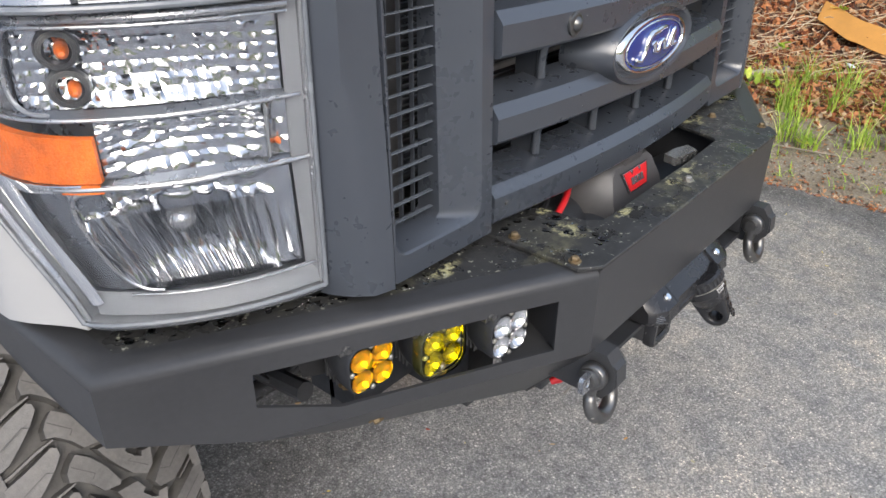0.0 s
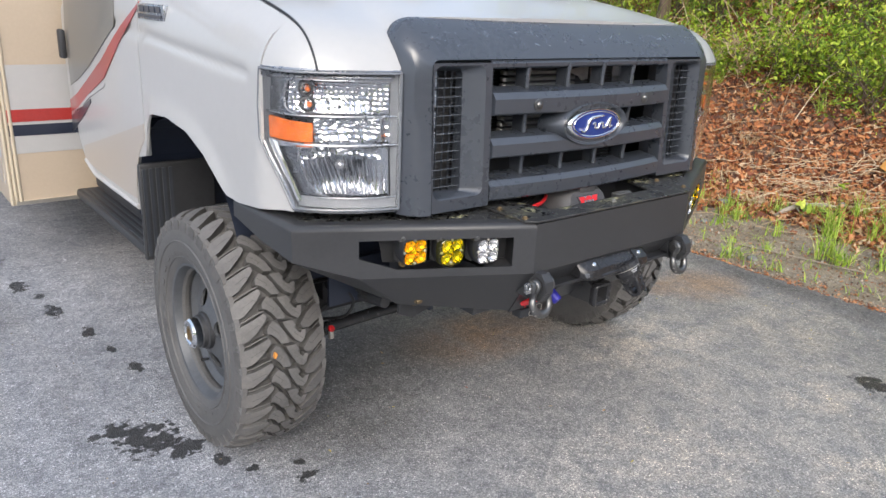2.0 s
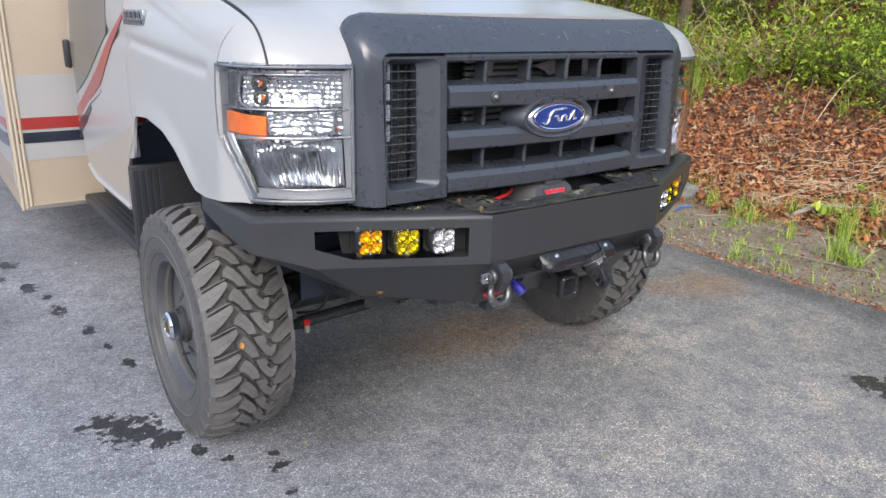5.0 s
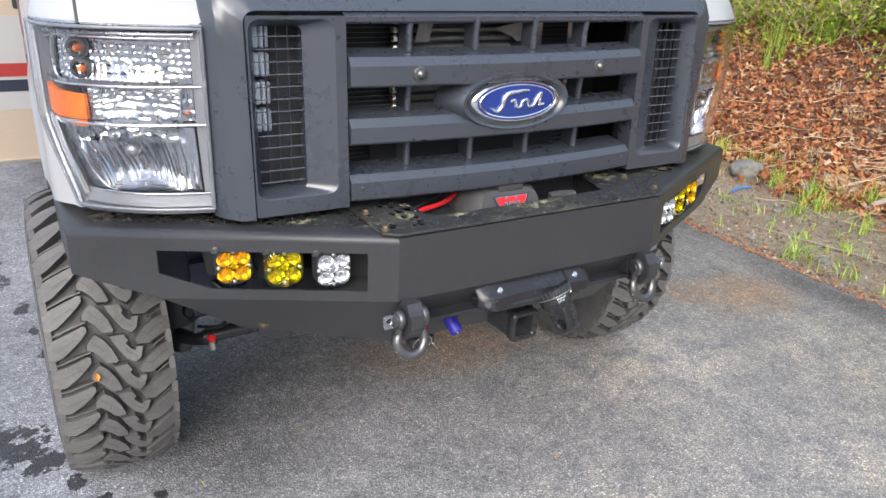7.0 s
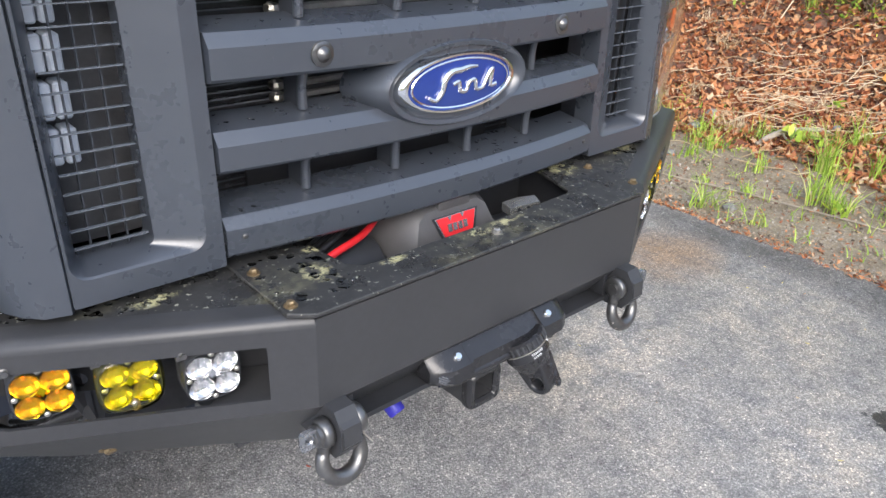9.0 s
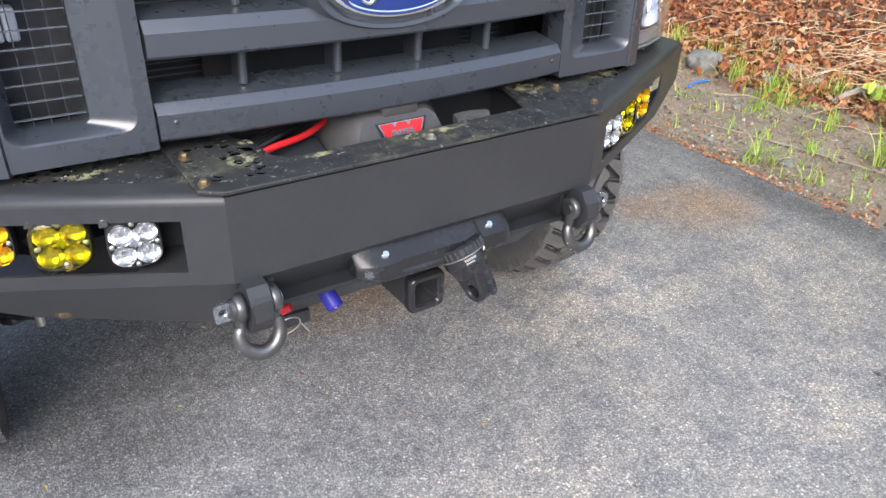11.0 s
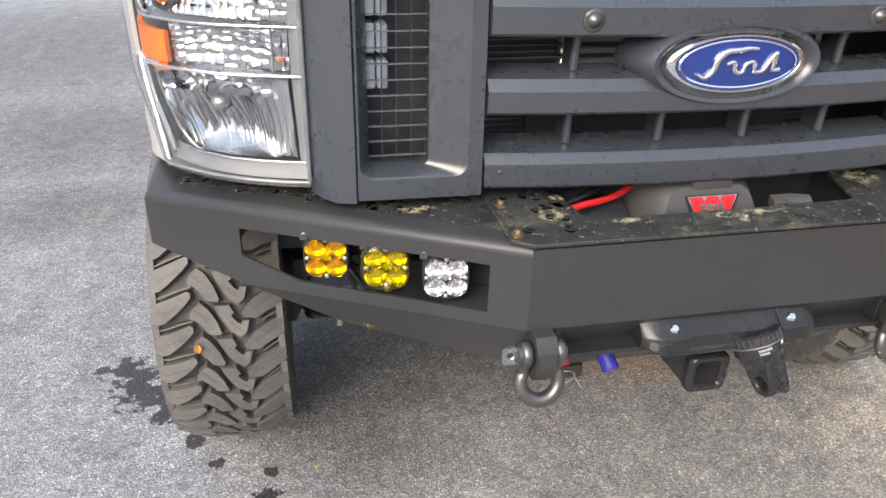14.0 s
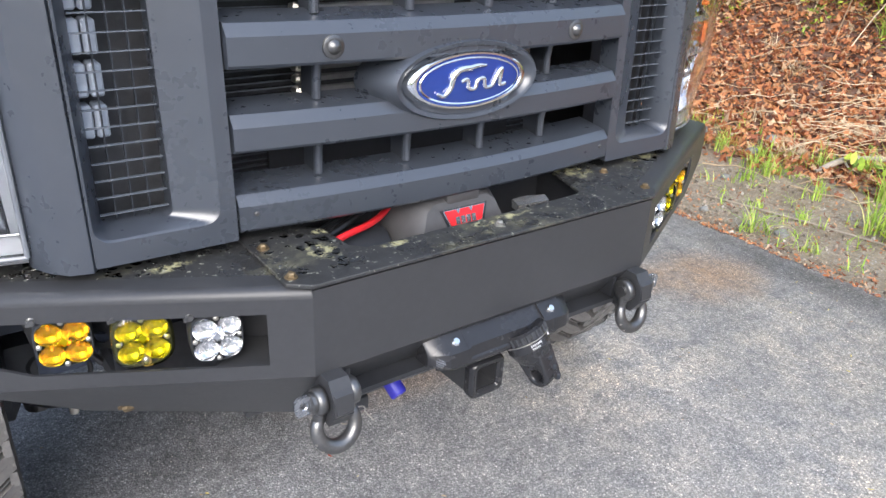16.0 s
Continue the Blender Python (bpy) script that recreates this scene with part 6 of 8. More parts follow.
def build_shackle(s):
    """Bow shackle hanging on its lug, with a screw pin."""
    t = thing("bow_shackle", "gunmetal bow shackle hanging from the bumper lug", "shackle", (0, 0, 0), "shackles on the bumper")
    t.location = (s * 0.371, -0.175, 0.68)
    cx, py, pz = -0.371, -0.174, 0.795
    bm = bmesh.new()
    pts = []
    for k in range(25):
        a = math.pi * (-0.20 + 1.40 * k / 24)
        pts.append((cx - 0.036 * math.cos(a), py - 0.004 - 0.010 * math.sin(a), 0.736 - 0.036 * math.sin(a)))
    pts = [(cx - 0.031, py, pz), (cx - 0.030, py - 0.001, pz - 0.022)] + pts + [(cx + 0.030, py - 0.001, pz - 0.022), (cx + 0.031, py, pz)]
    tube(bm, pts, [0.0120, 0.0112] + [0.0104 + 0.0038 * math.sin(math.pi * k / 24) for k in range(25)] + [0.0112, 0.0120], 14)
    for sg in (-1, 1):
        lathe(bm, [(0.0, 0.0), (0.022, 0.0), (0.025, 0.003), (0.025, 0.015), (0.022, 0.018), (0.0, 0.018)], (cx + sg * 0.021, py, pz), (sg, 0, 0), 24)
    loop = part("bow", flip(bm, s), STEEL, t, "worn gunmetal bow with pale scuffs", 50)
    bm = bmesh.new()
    tube(bm, [(cx - 0.050, py, pz), (cx + 0.044, py, pz)], 0.0125, 14)
    lathe(bm, [(0.012, 0.0), (0.019, 0.001), (0.019, 0.007), (0.012, 0.010)], (cx - 0.038, py, pz), (-1, 0, 0), 16)
    part("pin", flip(bm, s), STEEL, t, "screw pin")
    # pale scuffs where the bow has rubbed
    rnd = random.Random(3)
    for k in range(7):
        a = math.pi * (0.12 + 0.76 * k / 6)
        c = Vector((cx - 0.036 * math.cos(a), py - 0.004 - 0.010 * math.sin(a), 0.736 - 0.036 * math.sin(a)))
        out = Vector((-math.cos(a), -0.75, -math.sin(a))).normalized()
        bm = bmesh.new()
        lathe(bm, [(0.0042 * rnd.uniform(0.6, 1.2), 0.0), (0.0022, 0.0006), (0.0, 0.0007)], c + out * (0.0104 + 0.0038 * math.sin(math.pi * (a / math.pi + 0.2) / 1.4)), out, 7)
        part("scuff", flip(bm, s), ZINC, loop)
    bm = bmesh.new()
    outline = [(-0.013, -0.015), (-0.016, -0.006), (-0.016, 0.010), (-0.010, 0.016), (0.010, 0.016), (0.016, 0.008), (0.016, -0.008), (0.010, -0.015)]
    hole = [[(cx - 0.052 - 0.006 * math.cos(k) - 0.006, py - 0.005, pz + 0.002 + 0.006 * math.sin(k)) for k in [math.pi / 5 * j for j in range(10)]]]
    slab(bm, [(cx - 0.057 + a * 0.9, py - 0.005, pz + b) for a, b in outline], hole, (0, 0.010, 0))
    soften(bm, 0.002, 1, 40)
    part("pin_eye", flip(bm, s), SILVER, t, "", 40)
    # isolator sleeve round the lug
    bm = bmesh.new()
    hexa = [(py + 0.042 * math.cos(math.pi / 8 + math.pi / 4 * k) * 0.86, pz - 0.004 + 0.049 * math.sin(math.pi / 8 + math.pi / 4 * k)) for k in range(8)]
    prism(bm, [(cx - 0.0185, y, z) for y, z in hexa], (0.037, 0, 0))
    soften(bm, 0.003, 2, 30)
    part("isolator", flip(bm, s), POWDER, t, "black octagonal isolator", 30)


def build_pod_lamp(s, x, y, z, kind):
    colour, lens, label = {"amber": ("amber", AMBERG, "small square driving lamp with amber lenses in the bumper window"), "yellow": ("yellow", YELLOWG, "small square driving lamp with a yellow cover in the bumper window"), "white": ("clear", CLEAR, "small square driving lamp with clear lenses in the bumper window")}[kind]
    t = thing("driving_lamp", label, "driving lamp", (0, 0, 0), "driving lamps in the bumper")
    t.location = (s * abs(x), y, z - 0.04)
    turn = Matrix.Translation((x, y, z)) @ Matrix.Rotation(radians(-9), 4, "Z") @ Matrix.Scale(1.10, 4)

    def add(name, bm, m, label_="", angle=35):
        bmesh.ops.transform(bm, matrix=turn, verts=bm.verts[:])
        return part(name, flip(bm, s), m, t, label_, angle)

    def squircle(a, b, y_, n=32, p=3.2):
        return [(a * math.copysign(abs(math.cos(2 * math.pi * i / n)) ** (2 / p), math.cos(2 * math.pi * i / n)), y_, b * math.copysign(abs(math.sin(2 * math.pi * i / n)) ** (2 / p), math.sin(2 * math.pi * i / n))) for i in range(n)]

    def loft(rings, fill=True):
        bm = bmesh.new()
        vs = [[bm.verts.new(p) for p in r] for r in rings]
        for a, b in zip(vs, vs[1:]):
            for i in range(len(a)):
                bm.faces.new((a[i], a[(i + 1) % len(a)], b[(i + 1) % len(b)], b[i]))
        if fill:
            bm.faces.new(vs[-1])
            bm.faces.new(vs[0][::-1])
        return bm
    w, h = 0.0375, 0.0395
    add("housing", loft([squircle(0.030, 0.032, 0.065), squircle(0.034, 0.036, 0.050), squircle(w, h, 0.030), squircle(w, h, 0.002), squircle(w - 0.0015, h - 0.0015, -0.0015), squircle(w - 0.0035, h - 0.0035, -0.0015), squircle(w - 0.004, h - 0.004, 0.0095)]), BAY, "black cast housing")
    for k in range(4):
        bm = rounded_box((-0.034, 0.034 + k * 0.008, -0.037), (0.034, 0.037 + k * 0.008, 0.037), 0.001, 1)
        add("fin", bm, TRIM)
    for i, (cx, cz) in enumerate(((-0.0165, 0.0165), (0.0165, 0.0165), (-0.0165, -0.0165), (0.0165, -0.0165))):
        bm = bmesh.new()
        lathe(bm, [(0.0, 0.0075), (0.0032, 0.0072), (0.005, 0.0068), (0.0075, 0.0060), (0.010, 0.0045), (0.0125, 0.0022), (0.0145, -0.0002), (0.0172, -0.0024)], (cx, 0.0, cz), (0, 1, 0), 20)
        for k in range(5):
            a_ = math.pi * (k / 5) + 0.3
            lathe(bm, [(0.0012, 0.0), (0.0, 0.0012)], (cx + 0.009 * math.cos(2 * a_), 0.0050, cz + 0.009 * math.sin(2 * a_)), (0, -1, 0), 6)
        add("reflector_bowl", bm, {"amber": AMBERR, "yellow": YELLOWR, "white": WHITER}[kind], "", 50)
        bm = bmesh.new()
        lathe(bm, [(0.0, 0.0), (0.0032, 0.0), (0.0032, 0.001), (0.0, 0.001)], (cx, 0.0058, cz), (0, 1, 0), 10)
        add("emitter", bm, {"white": SILVER, "yellow": YELLOWR, "amber": AMBERR}[kind])
        bm = bmesh.new()
        lathe(bm, [(0.0, -0.0052), (0.007, -0.0048), (0.0135, -0.0035), (0.0168, -0.0025), (0.0168, -0.0008), (0.0, -0.0022)], (cx, 0.0, cz), (0, 1, 0), 20)
        ob = add("lens", bm, lens, "", 60)
        ob.visible_shadow = False
    bm = bmesh.new()
    lathe(bm, [(0.0, 0.0005), (0.0085, 0.0015), (0.0095, 0.005), (0.0, 0.005)], (0, 0.0, 0), (0, 1, 0), 12)
    add("lens_web", bm, {"amber": AMBERR, "yellow": YELLOWR, "white": WHITER}[kind], "", 12)
    if kind == "yellow":
        ob = add("cover", loft([squircle(w + 0.004, h + 0.004, 0.012), squircle(w + 0.004, h + 0.004, -0.004), squircle(w + 0.001, h + 0.001, -0.009), squircle(w - 0.008, h - 0.008, -0.0105)], False), YELLOWG, "clear yellow clip-on cover", 50)
        ob.visible_shadow = False
    for cx, cz in ((0, 0.033), (0.031, 0.0), (0, -0.033), (-0.031, 0.0)):
        bm = bmesh.new()
        lathe(bm, [(0.0038, 0.0), (0.0038, 0.003), (0.002, 0.0042), (0, 0.0042)], (cx, 0.0, cz), (0, -1, 0), 10)
        add("screw", bm, ZINC)
    bm = bmesh.new()
    lathe(bm, [(0.0065, 0.0), (0.0065, 0.004), (0.0045, 0.005), (0.0045, 0.009), (0, 0.009)], (-0.034, 0.006, 0.040), (0, -1, 0), 6)
    box(bm, (-0.042, 0.006, 0.030), (-0.030, 0.05, 0.046))
    add("bracket_tab", bm, STEEL)


def build_hardware():
    # fairlead block below the face
    t = thing("fairlead", "black machined fairlead block bolted to the bumper face", "fairlead", (0, -0.17, 0.77))
    bm = bmesh.new()
    prof = [(-0.125, 0.766), (-0.138, 0.826), (-0.150, 0.827), (-0.187, 0.799), (-0.191, 0.774), (-0.180, 0.764)]
    a = []
    for x, k in ((-0.176, 0.50), (-0.172, 0.62), (-0.140, 1.0), (-0.099, 1.0), (-0.093, 0.86), (0.093, 0.86), (0.099, 1.0), (0.146, 1.0), (0.168, 0.80), (0.172, 0.70)):
        cy, cz = -0.138, 0.792
        a.append([bm.verts.new((x, cy + (y - cy) * (k if y < cy else 1), cz + (z - cz) * (0.45 + 0.55 * k))) for y, z in prof])
    for p, q in zip(a, a[1:]):
        for i in range(len(prof)):
            j = (i + 1) % len(prof)
            bm.faces.new((p[i], p[j], q[j], q[i]))
    bm.faces.new(a[0])
    bm.faces.new(a[-1][::-1])
    soften(bm, 0.0035, 3, 20)
    part("block", bm, ANOD, t, "", 30)
    for x in (-0.099, 0.093):
        bm = bmesh.new()
        prism(bm, [(x, y - 0.0012, z + 0.0012) for y, z in ((-0.150, 0.826), (-0.186, 0.799), (-0.1895, 0.774), (-0.184, 0.774), (-0.181, 0.796), (-0.150, 0.820))], (0.006, 0, 0))
        part("block_step", bm, ANOD, t, "", 30)
    bm = bmesh.new()
    tube(bm, [(-0.158, -0.166, 0.770), (-0.125, -0.177, 0.769), (0.125, -0.177, 0.769), (0.156, -0.168, 0.770)], [0.008, 0.0105, 0.0105, 0.008], 16)
    part("lower_lip", bm, ANOD, t, "", 60)
    for x in (-0.119, 0.119):
        bm = bmesh.new()
        lathe(bm, [(0.0085, -0.002), (0.0085, 0.003), (0.006, 0.0065), (0, 0.007)], (x, -0.1700, 0.8118), (0, -0.61, 0.79), 16)
        part("socket_screw", bm, CHROME, t, "bright button-head screw")
        bm = bmesh.new()
        lathe(bm, [(0.011, -0.002), (0.011, 0.0006), (0.008, 0.0008)], (x, -0.1880, 0.784), (0, -0.99, 0.10), 16)
        part("recess_ring", bm, TRIM, t)
    m = Matrix.Translation((-0.1575, -0.1785, 0.783)) @ Matrix.Rotation(radians(-40), 4, "Z") @ Matrix.Rotation(radians(20), 4, "Y")
    for k, (w, h, dz) in enumerate(((0.012, 0.0014, 0.0085), (0.020, 0.0022, 0.0040), (0.016, 0.0022, -0.0005), (0.014, 0.0012, -0.0045))):
        bm = bmesh.new()
        box(bm, (-w / 2, -0.0032, dz - h / 2), (w / 2, 0.003, dz + h / 2), m)
        part("marking", bm, SILVER, t, smooth=False)
    # winch link with ribbed collar
    t = thing("winch_link", "black alloy winch line link hanging below the fairlead", "winch link", (0.09, -0.22, 0.69))
    at = Vector((0.050, -0.172, 0.778))
    ax = Vector((0.26, -0.46, -0.85)).normalized()
    bm = bmesh.new()
    lathe(bm, [(0.0, -0.012), (0.042, -0.012), (0.047, -0.008), (0.047, 0.008), (0.0445, 0.012), (0.0445, 0.028), (0.042, 0.032), (0.036, 0.050), (0.030, 0.058), (0.0, 0.058)], at, ax, 36)
    part("collar", bm, ANOD, t, "round collar with printed band", 30)
    # highlight along the collar's rim, modelled as a thin bright ring
    bm = bmesh.new()
    lathe(bm, [(0.0445, 0.0085), (0.0478, 0.0095), (0.0478, 0.0110), (0.0445, 0.0120)], at, ax, 36)
    part("collar_highlight", bm, ZINC, t, "thin bright ring drawn as the highlight on the collar's edge", 30)
    u = ax.orthogonal().normalized()
    w = ax.cross(u)
    for k in range(26):
        a_ = 2 * math.pi * k / 26
        d = u * math.cos(a_) + w * math.sin(a_)
        bm = bmesh.new()
        tube(bm, [at + d * 0.0465 + ax * -0.008, at + d * 0.0465 + ax * 0.008], 0.003, 5)
        part("collar_rib", bm, TRIM, t)
    d = (Vector((0, -1, 0.2)) - ax * Vector((0, -1, 0.2)).dot(ax)).normalized()
    e = ax.cross(d)
    for a0, n_, lo, hi in ((-1.15, 6, 0.0155, 0.0200), (-0.05, 7, 0.0155, 0.0200), (0.10, 5, 0.0225, 0.0260)):
        for k in range(n_):
            dd = d * math.cos(a0 + k * 0.085) + e * math.sin(a0 + k * 0.085)
            bm = bmesh.new()
            tube(bm, [at + dd * 0.0442 + ax * lo, at + dd * 0.0442 + ax * hi], 0.0011, 4)
            part("marking", bm, WHITEP, t, smooth=False)
    # the flat eye
    side = Vector((1, 0.15, 0)).normalized()
    side = (side - ax * side.dot(ax)).normalized()
    face = ax.cross(side)
    eye_out, eye_in = [], []
    for k in range(20):
        a_ = math.pi * (k / 19)
        eye_out.append(at + ax * (0.088 + 0.028 * math.sin(a_)) + face * (0.028 * math.cos(a_)))
    eye_out = [at + ax * 0.040 + face * 0.036] + eye_out + [at + ax * 0.040 - face * 0.036]
    hole = [[at + ax * (0.088 + 0.0135 * math.sin(-k)) + face * (0.0135 * math.cos(-k)) for k in [math.pi / 7 * j for j in range(14)]]]
    bm = bmesh.new()
    slab(bm, [p - side * 0.021 for p in eye_out], [[p - side * 0.021 for p in hole[0]]], side * 0.042)
    soften(bm, 0.006, 3, 40)
    part("eye", bm, ANOD, t, "thick rounded eye with a pin hole", 40)
    for k in range(3):
        bm = bmesh.new()
        c = at + ax * (0.058 + 0.022 * k) + face * (0.0335 - 0.002 * k) + side * 0.006
        lathe(bm, [(0.0100, -0.002), (0.0098, 0.0006), (0.0088, 0.0008), (0.005, -0.0004), (0.0, -0.0008)], c, face, 16)
        part("dimple", bm, ANOD, t)
    # blue plug pushed through the face plate
    t = thing("coupling_cap", "blue silicone coupling cap poking out of the bumper", "cap", (-0.2, -0.17, 0.68))
    bm = bmesh.new()
    lathe(bm, [(0.0, -0.03), (0.016, -0.03), (0.016, 0.05), (0.0175, 0.052), (0.0175, 0.088), (0.015, 0.092), (0.008, 0.092), (0.007, 0.088), (0, 0.088)], (-0.200, -0.016, 0.722), (0.16, -0.80, -0.60), 22)
    cap = part("cap", bm, BLUEP, t)
    bm = bmesh.new()
    lathe(bm, [(0.005, 0.0), (0.004, 0.003), (0, 0.003)], Vector((-0.200, -0.016, 0.722)) + Vector((0.16, -0.80, -0.60)).normalized() * 0.089, (0.16, -0.80, -0.60), 10)
    part("valve", bm, CHROME, cap)
    # red-headed pull pin with a wire ring, behind the shackle
    t = thing("pull_pin", "red-headed switch plug with a thin wire ring", "plug", (-0.24, 0.0, 0.64))
    bm = rounded_box((-0.275, -0.005, 0.590), (-0.205, 0.040, 0.622), 0.004)
    part("plug", bm, TRIM, t)
    bm = bmesh.new()
    tube(bm, [(-0.334, -0.057, 0.678), (-0.322, -0.066, 0.684), (-0.296, -0.083, 0.698), (-0.280, -0.092, 0.706)], [0.006, 0.010, 0.011, 0.008], 12)
    tube(bm, [(-0.322, -0.066, 0.684), (-0.285, -0.03, 0.655), (-0.240, 0.012, 0.622)], 0.005, 8)
    part("red_head", bm, REDP, t)
    bm = bmesh.new()
    tube(bm, [(-0.285 + 0.026 * math.cos(a_), -0.08 - 0.012 * math.sin(a_), 0.655 + 0.026 * math.sin(a_)) for a_ in [2 * math.pi * k / 24 for k in range(25)]] + [(-0.245, -0.09, 0.634)], 0.0014, 6)
    part("wire_ring", bm, ZINC, t)
    # winch in the opening
    t = thing("winch", "charcoal winch with a red badge in the bumper opening", "winch", (0, 0.05, 0.76))
    bm = bmesh.new()
    front = [(-0.100, 0.90), (-0.094, 0.956), (-0.078, 1.000), (-0.058, 1.013), (0.072, 1.013), (0.090, 1.000), (0.108, 0.956), (0.112, 0.90)]
    wide = [(-0.132, 0.90), (-0.124, 0.970), (-0.104, 1.016), (-0.080, 1.032), (0.084, 1.032), (0.104, 1.018), (0.122, 0.966), (0.126, 0.90)]
    secs = []
    for rows, y0, lean in ((wide, 0.14, 0.0), (wide, 0.030, 0.25), (front, -0.022, 0.36)):
        secs.append([bm.verts.new((x, y0 + lean * (z - 0.956), z)) for x, z in rows])
    for p, q in zip(secs, secs[1:]):
        for i in range(7):
            bm.faces.new((p[i], p[i + 1], q[i + 1], q[i]))
    bm.faces.new(secs[-1])
    bm.faces.new(secs[0][::-1])
    soften(bm, 0.007, 3, 16)
    part("control_box", bm, WINCHG, t, "faceted charcoal control box", 35)
    bm = rounded_box((-0.030, -0.004, 1.006), (0.052, 0.060, 1.031), 0.005)
    part("lid_rib", bm, WINCHG, t)
    badge = Matrix.Translation((0.010, -0.0140, 0.978)) @ Matrix.Rotation(radians(-20), 4, "X")
    for name, m, k, o in (("badge_frame", SILVER, 1.07, 0.0), ("badge_gasket", CABLE, 1.20, -0.0012), ("badge", REDP, 1.0, 0.0012)):
        bm = bmesh.new()
        prism(bm, [(x * k, -0.002 - o, z * k) for x, z in ((-0.034, -0.021), (0.034, -0.021), (0.049, 0.019), (-0.049, 0.019))], (0, 0.004, 0))
        bmesh.ops.transform(bm, matrix=badge, verts=bm.verts[:])
        part(name, bm, m, t, "", 20)
    for x, w, h in ((-0.026, 0.010, 0.015), (-0.013, 0.010, 0.015), (0.000, 0.010, 0.015), (0.013, 0.010, 0.015)):
        bm = bmesh.new()
        box(bm, (x, -0.0048, -0.010), (x + w, -0.0030, -0.010 + h), badge)
        part("badge_bar", bm, SILVER, t, "plain pale bar on the badge", smooth=False)
    for x in (-0.018, 0.014):
        bm = bmesh.new()
        prism(bm, [badge @ Vector((x - 0.005, -0.0034, 0.019)), badge @ Vector((x + 0.005, -0.0034, 0.019)), badge @ Vector((x, -0.0034, 0.010))], badge.to_3x3() @ Vector((0, -0.0012, 0)))
        part("badge_notch", bm, SILVER, t, smooth=False)
    bm = bmesh.new()
    tube(bm, [(-0.30, 0.02, 0.86), (0.30, 0.02, 0.86)], 0.075, 20)
    part("drum", bm, BAY, t)
    bm = bmesh.new()
    lathe(bm, [(0.0, 0.0), (0.050, 0.0), (0.058, 0.010), (0.058, 0.11), (0.0, 0.11)], (-0.140, 0.060, 0.915), (-1, 0, 0), 28)
    part("motor_can", bm, BAY, t, "black round motor can", 40)
    bm = bmesh.new()
    box(bm, (-0.34, 0.12, 0.76), (0.34, 0.13, 1.0))
    box(bm, (-0.34, -0.15, 0.756), (0.34, 0.12, 0.766))
    for x in (-0.338, 0.328):
        box(bm, (x, -0.15, 0.77), (x + 0.010, 0.12, 0.994))
    part("cradle", bm, BAY, t)
    bm = bmesh.new()
    prism(bm, [(0.118, -0.050, 0.978), (0.186, -0.066, 0.982), (0.198, -0.040, 0.984), (0.160, -0.026, 0.983), (0.126, -0.020, 0.979)], (0, 0, 0.017))
    soften(bm, 0.004, 2, 20)
    lever = part("clutch_lever", bm, ALLOY, t, "bright clutch lever", 30)
    for x in (0.136, 0.156, 0.172):
        bm = bmesh.new()
        y = -0.050 - (x - 0.118) * 0.235
        box(bm, (x, y - 0.0014, 0.982), (x + 0.010, y + 0.003, 0.993))
        part("lever_slot", bm, BAY, lever, smooth=False)
    bm = bmesh.new()
    tube(bm, [lerp_curve([(-0.36, -0.030, 0.965), (-0.27, 0.001, 0.985), (-0.182, 0.034, 0.986), (-0.124, 0.068, 0.992), (-0.06, 0.13, 1.00)], k / 16) for k in range(17)], 0.0066, 10)
    part("red_cable", bm, REDP, t, "thick red power cable")
    for k in range(3):
        bm = bmesh.new()
        tube(bm, [lerp_curve([(-0.31, 0.03 + k * 0.012, 0.968), (-0.24, 0.045 + k * 0.014, 0.986), (-0.17, 0.085 + k * 0.008, 0.990), (-0.10, 0.15, 0.99)], j / 12) for j in range(13)], 0.0065, 8)
        part("black_cable", bm, CABLE, t)


build_bumper()
for side in (-1, 1):
    build_shackle(side)
    build_pod_lamp(side, -0.727, 0.018, 0.911, "amber")
    build_pod_lamp(side, -0.624, -0.028, 0.908, "yellow")
    build_pod_lamp(side, -0.526, -0.083, 0.909, "white")
build_hardware()


# ---- rain water and dried splashes ----
def bead(verts, faces, p, r, h, nrm_x=0.0, squash=1.0, turn=0.0, rnd=None):
    """A low dome of water at p with a wobbly outline."""
    b, n = len(verts), 9
    wob = [1 + (rnd.uniform(-0.28, 0.28) if rnd else 0) for _ in range(n)]
    for ring, (k, z) in enumerate(((1.0, 0.0), (0.86, 0.6), (0.5, 0.92))):
        for i in range(n):
            a = 2 * math.pi * i / n
            x, y = r * k * wob[i] * math.cos(a), r * k * wob[i] * squash * math.sin(a)
            verts.append((p[0] + x * math.cos(turn) - y * math.sin(turn), p[1] + x * math.sin(turn) + y * math.cos(turn), p[2] + h * z))
    verts.append((p[0], p[1], p[2] + h))
    for ring in range(2):
        for i in range(n):
            j = (i + 1) % n
            faces.append((b + ring * n + i, b + ring * n + j, b + (ring + 1) * n + j, b + (ring + 1) * n + i))
    for i in range(n):
        faces.append((b + 2 * n + i, b + 2 * n + (i + 1) % n, b + 3 * n))
    faces.append(tuple(b + i for i in range(n))[::-1])


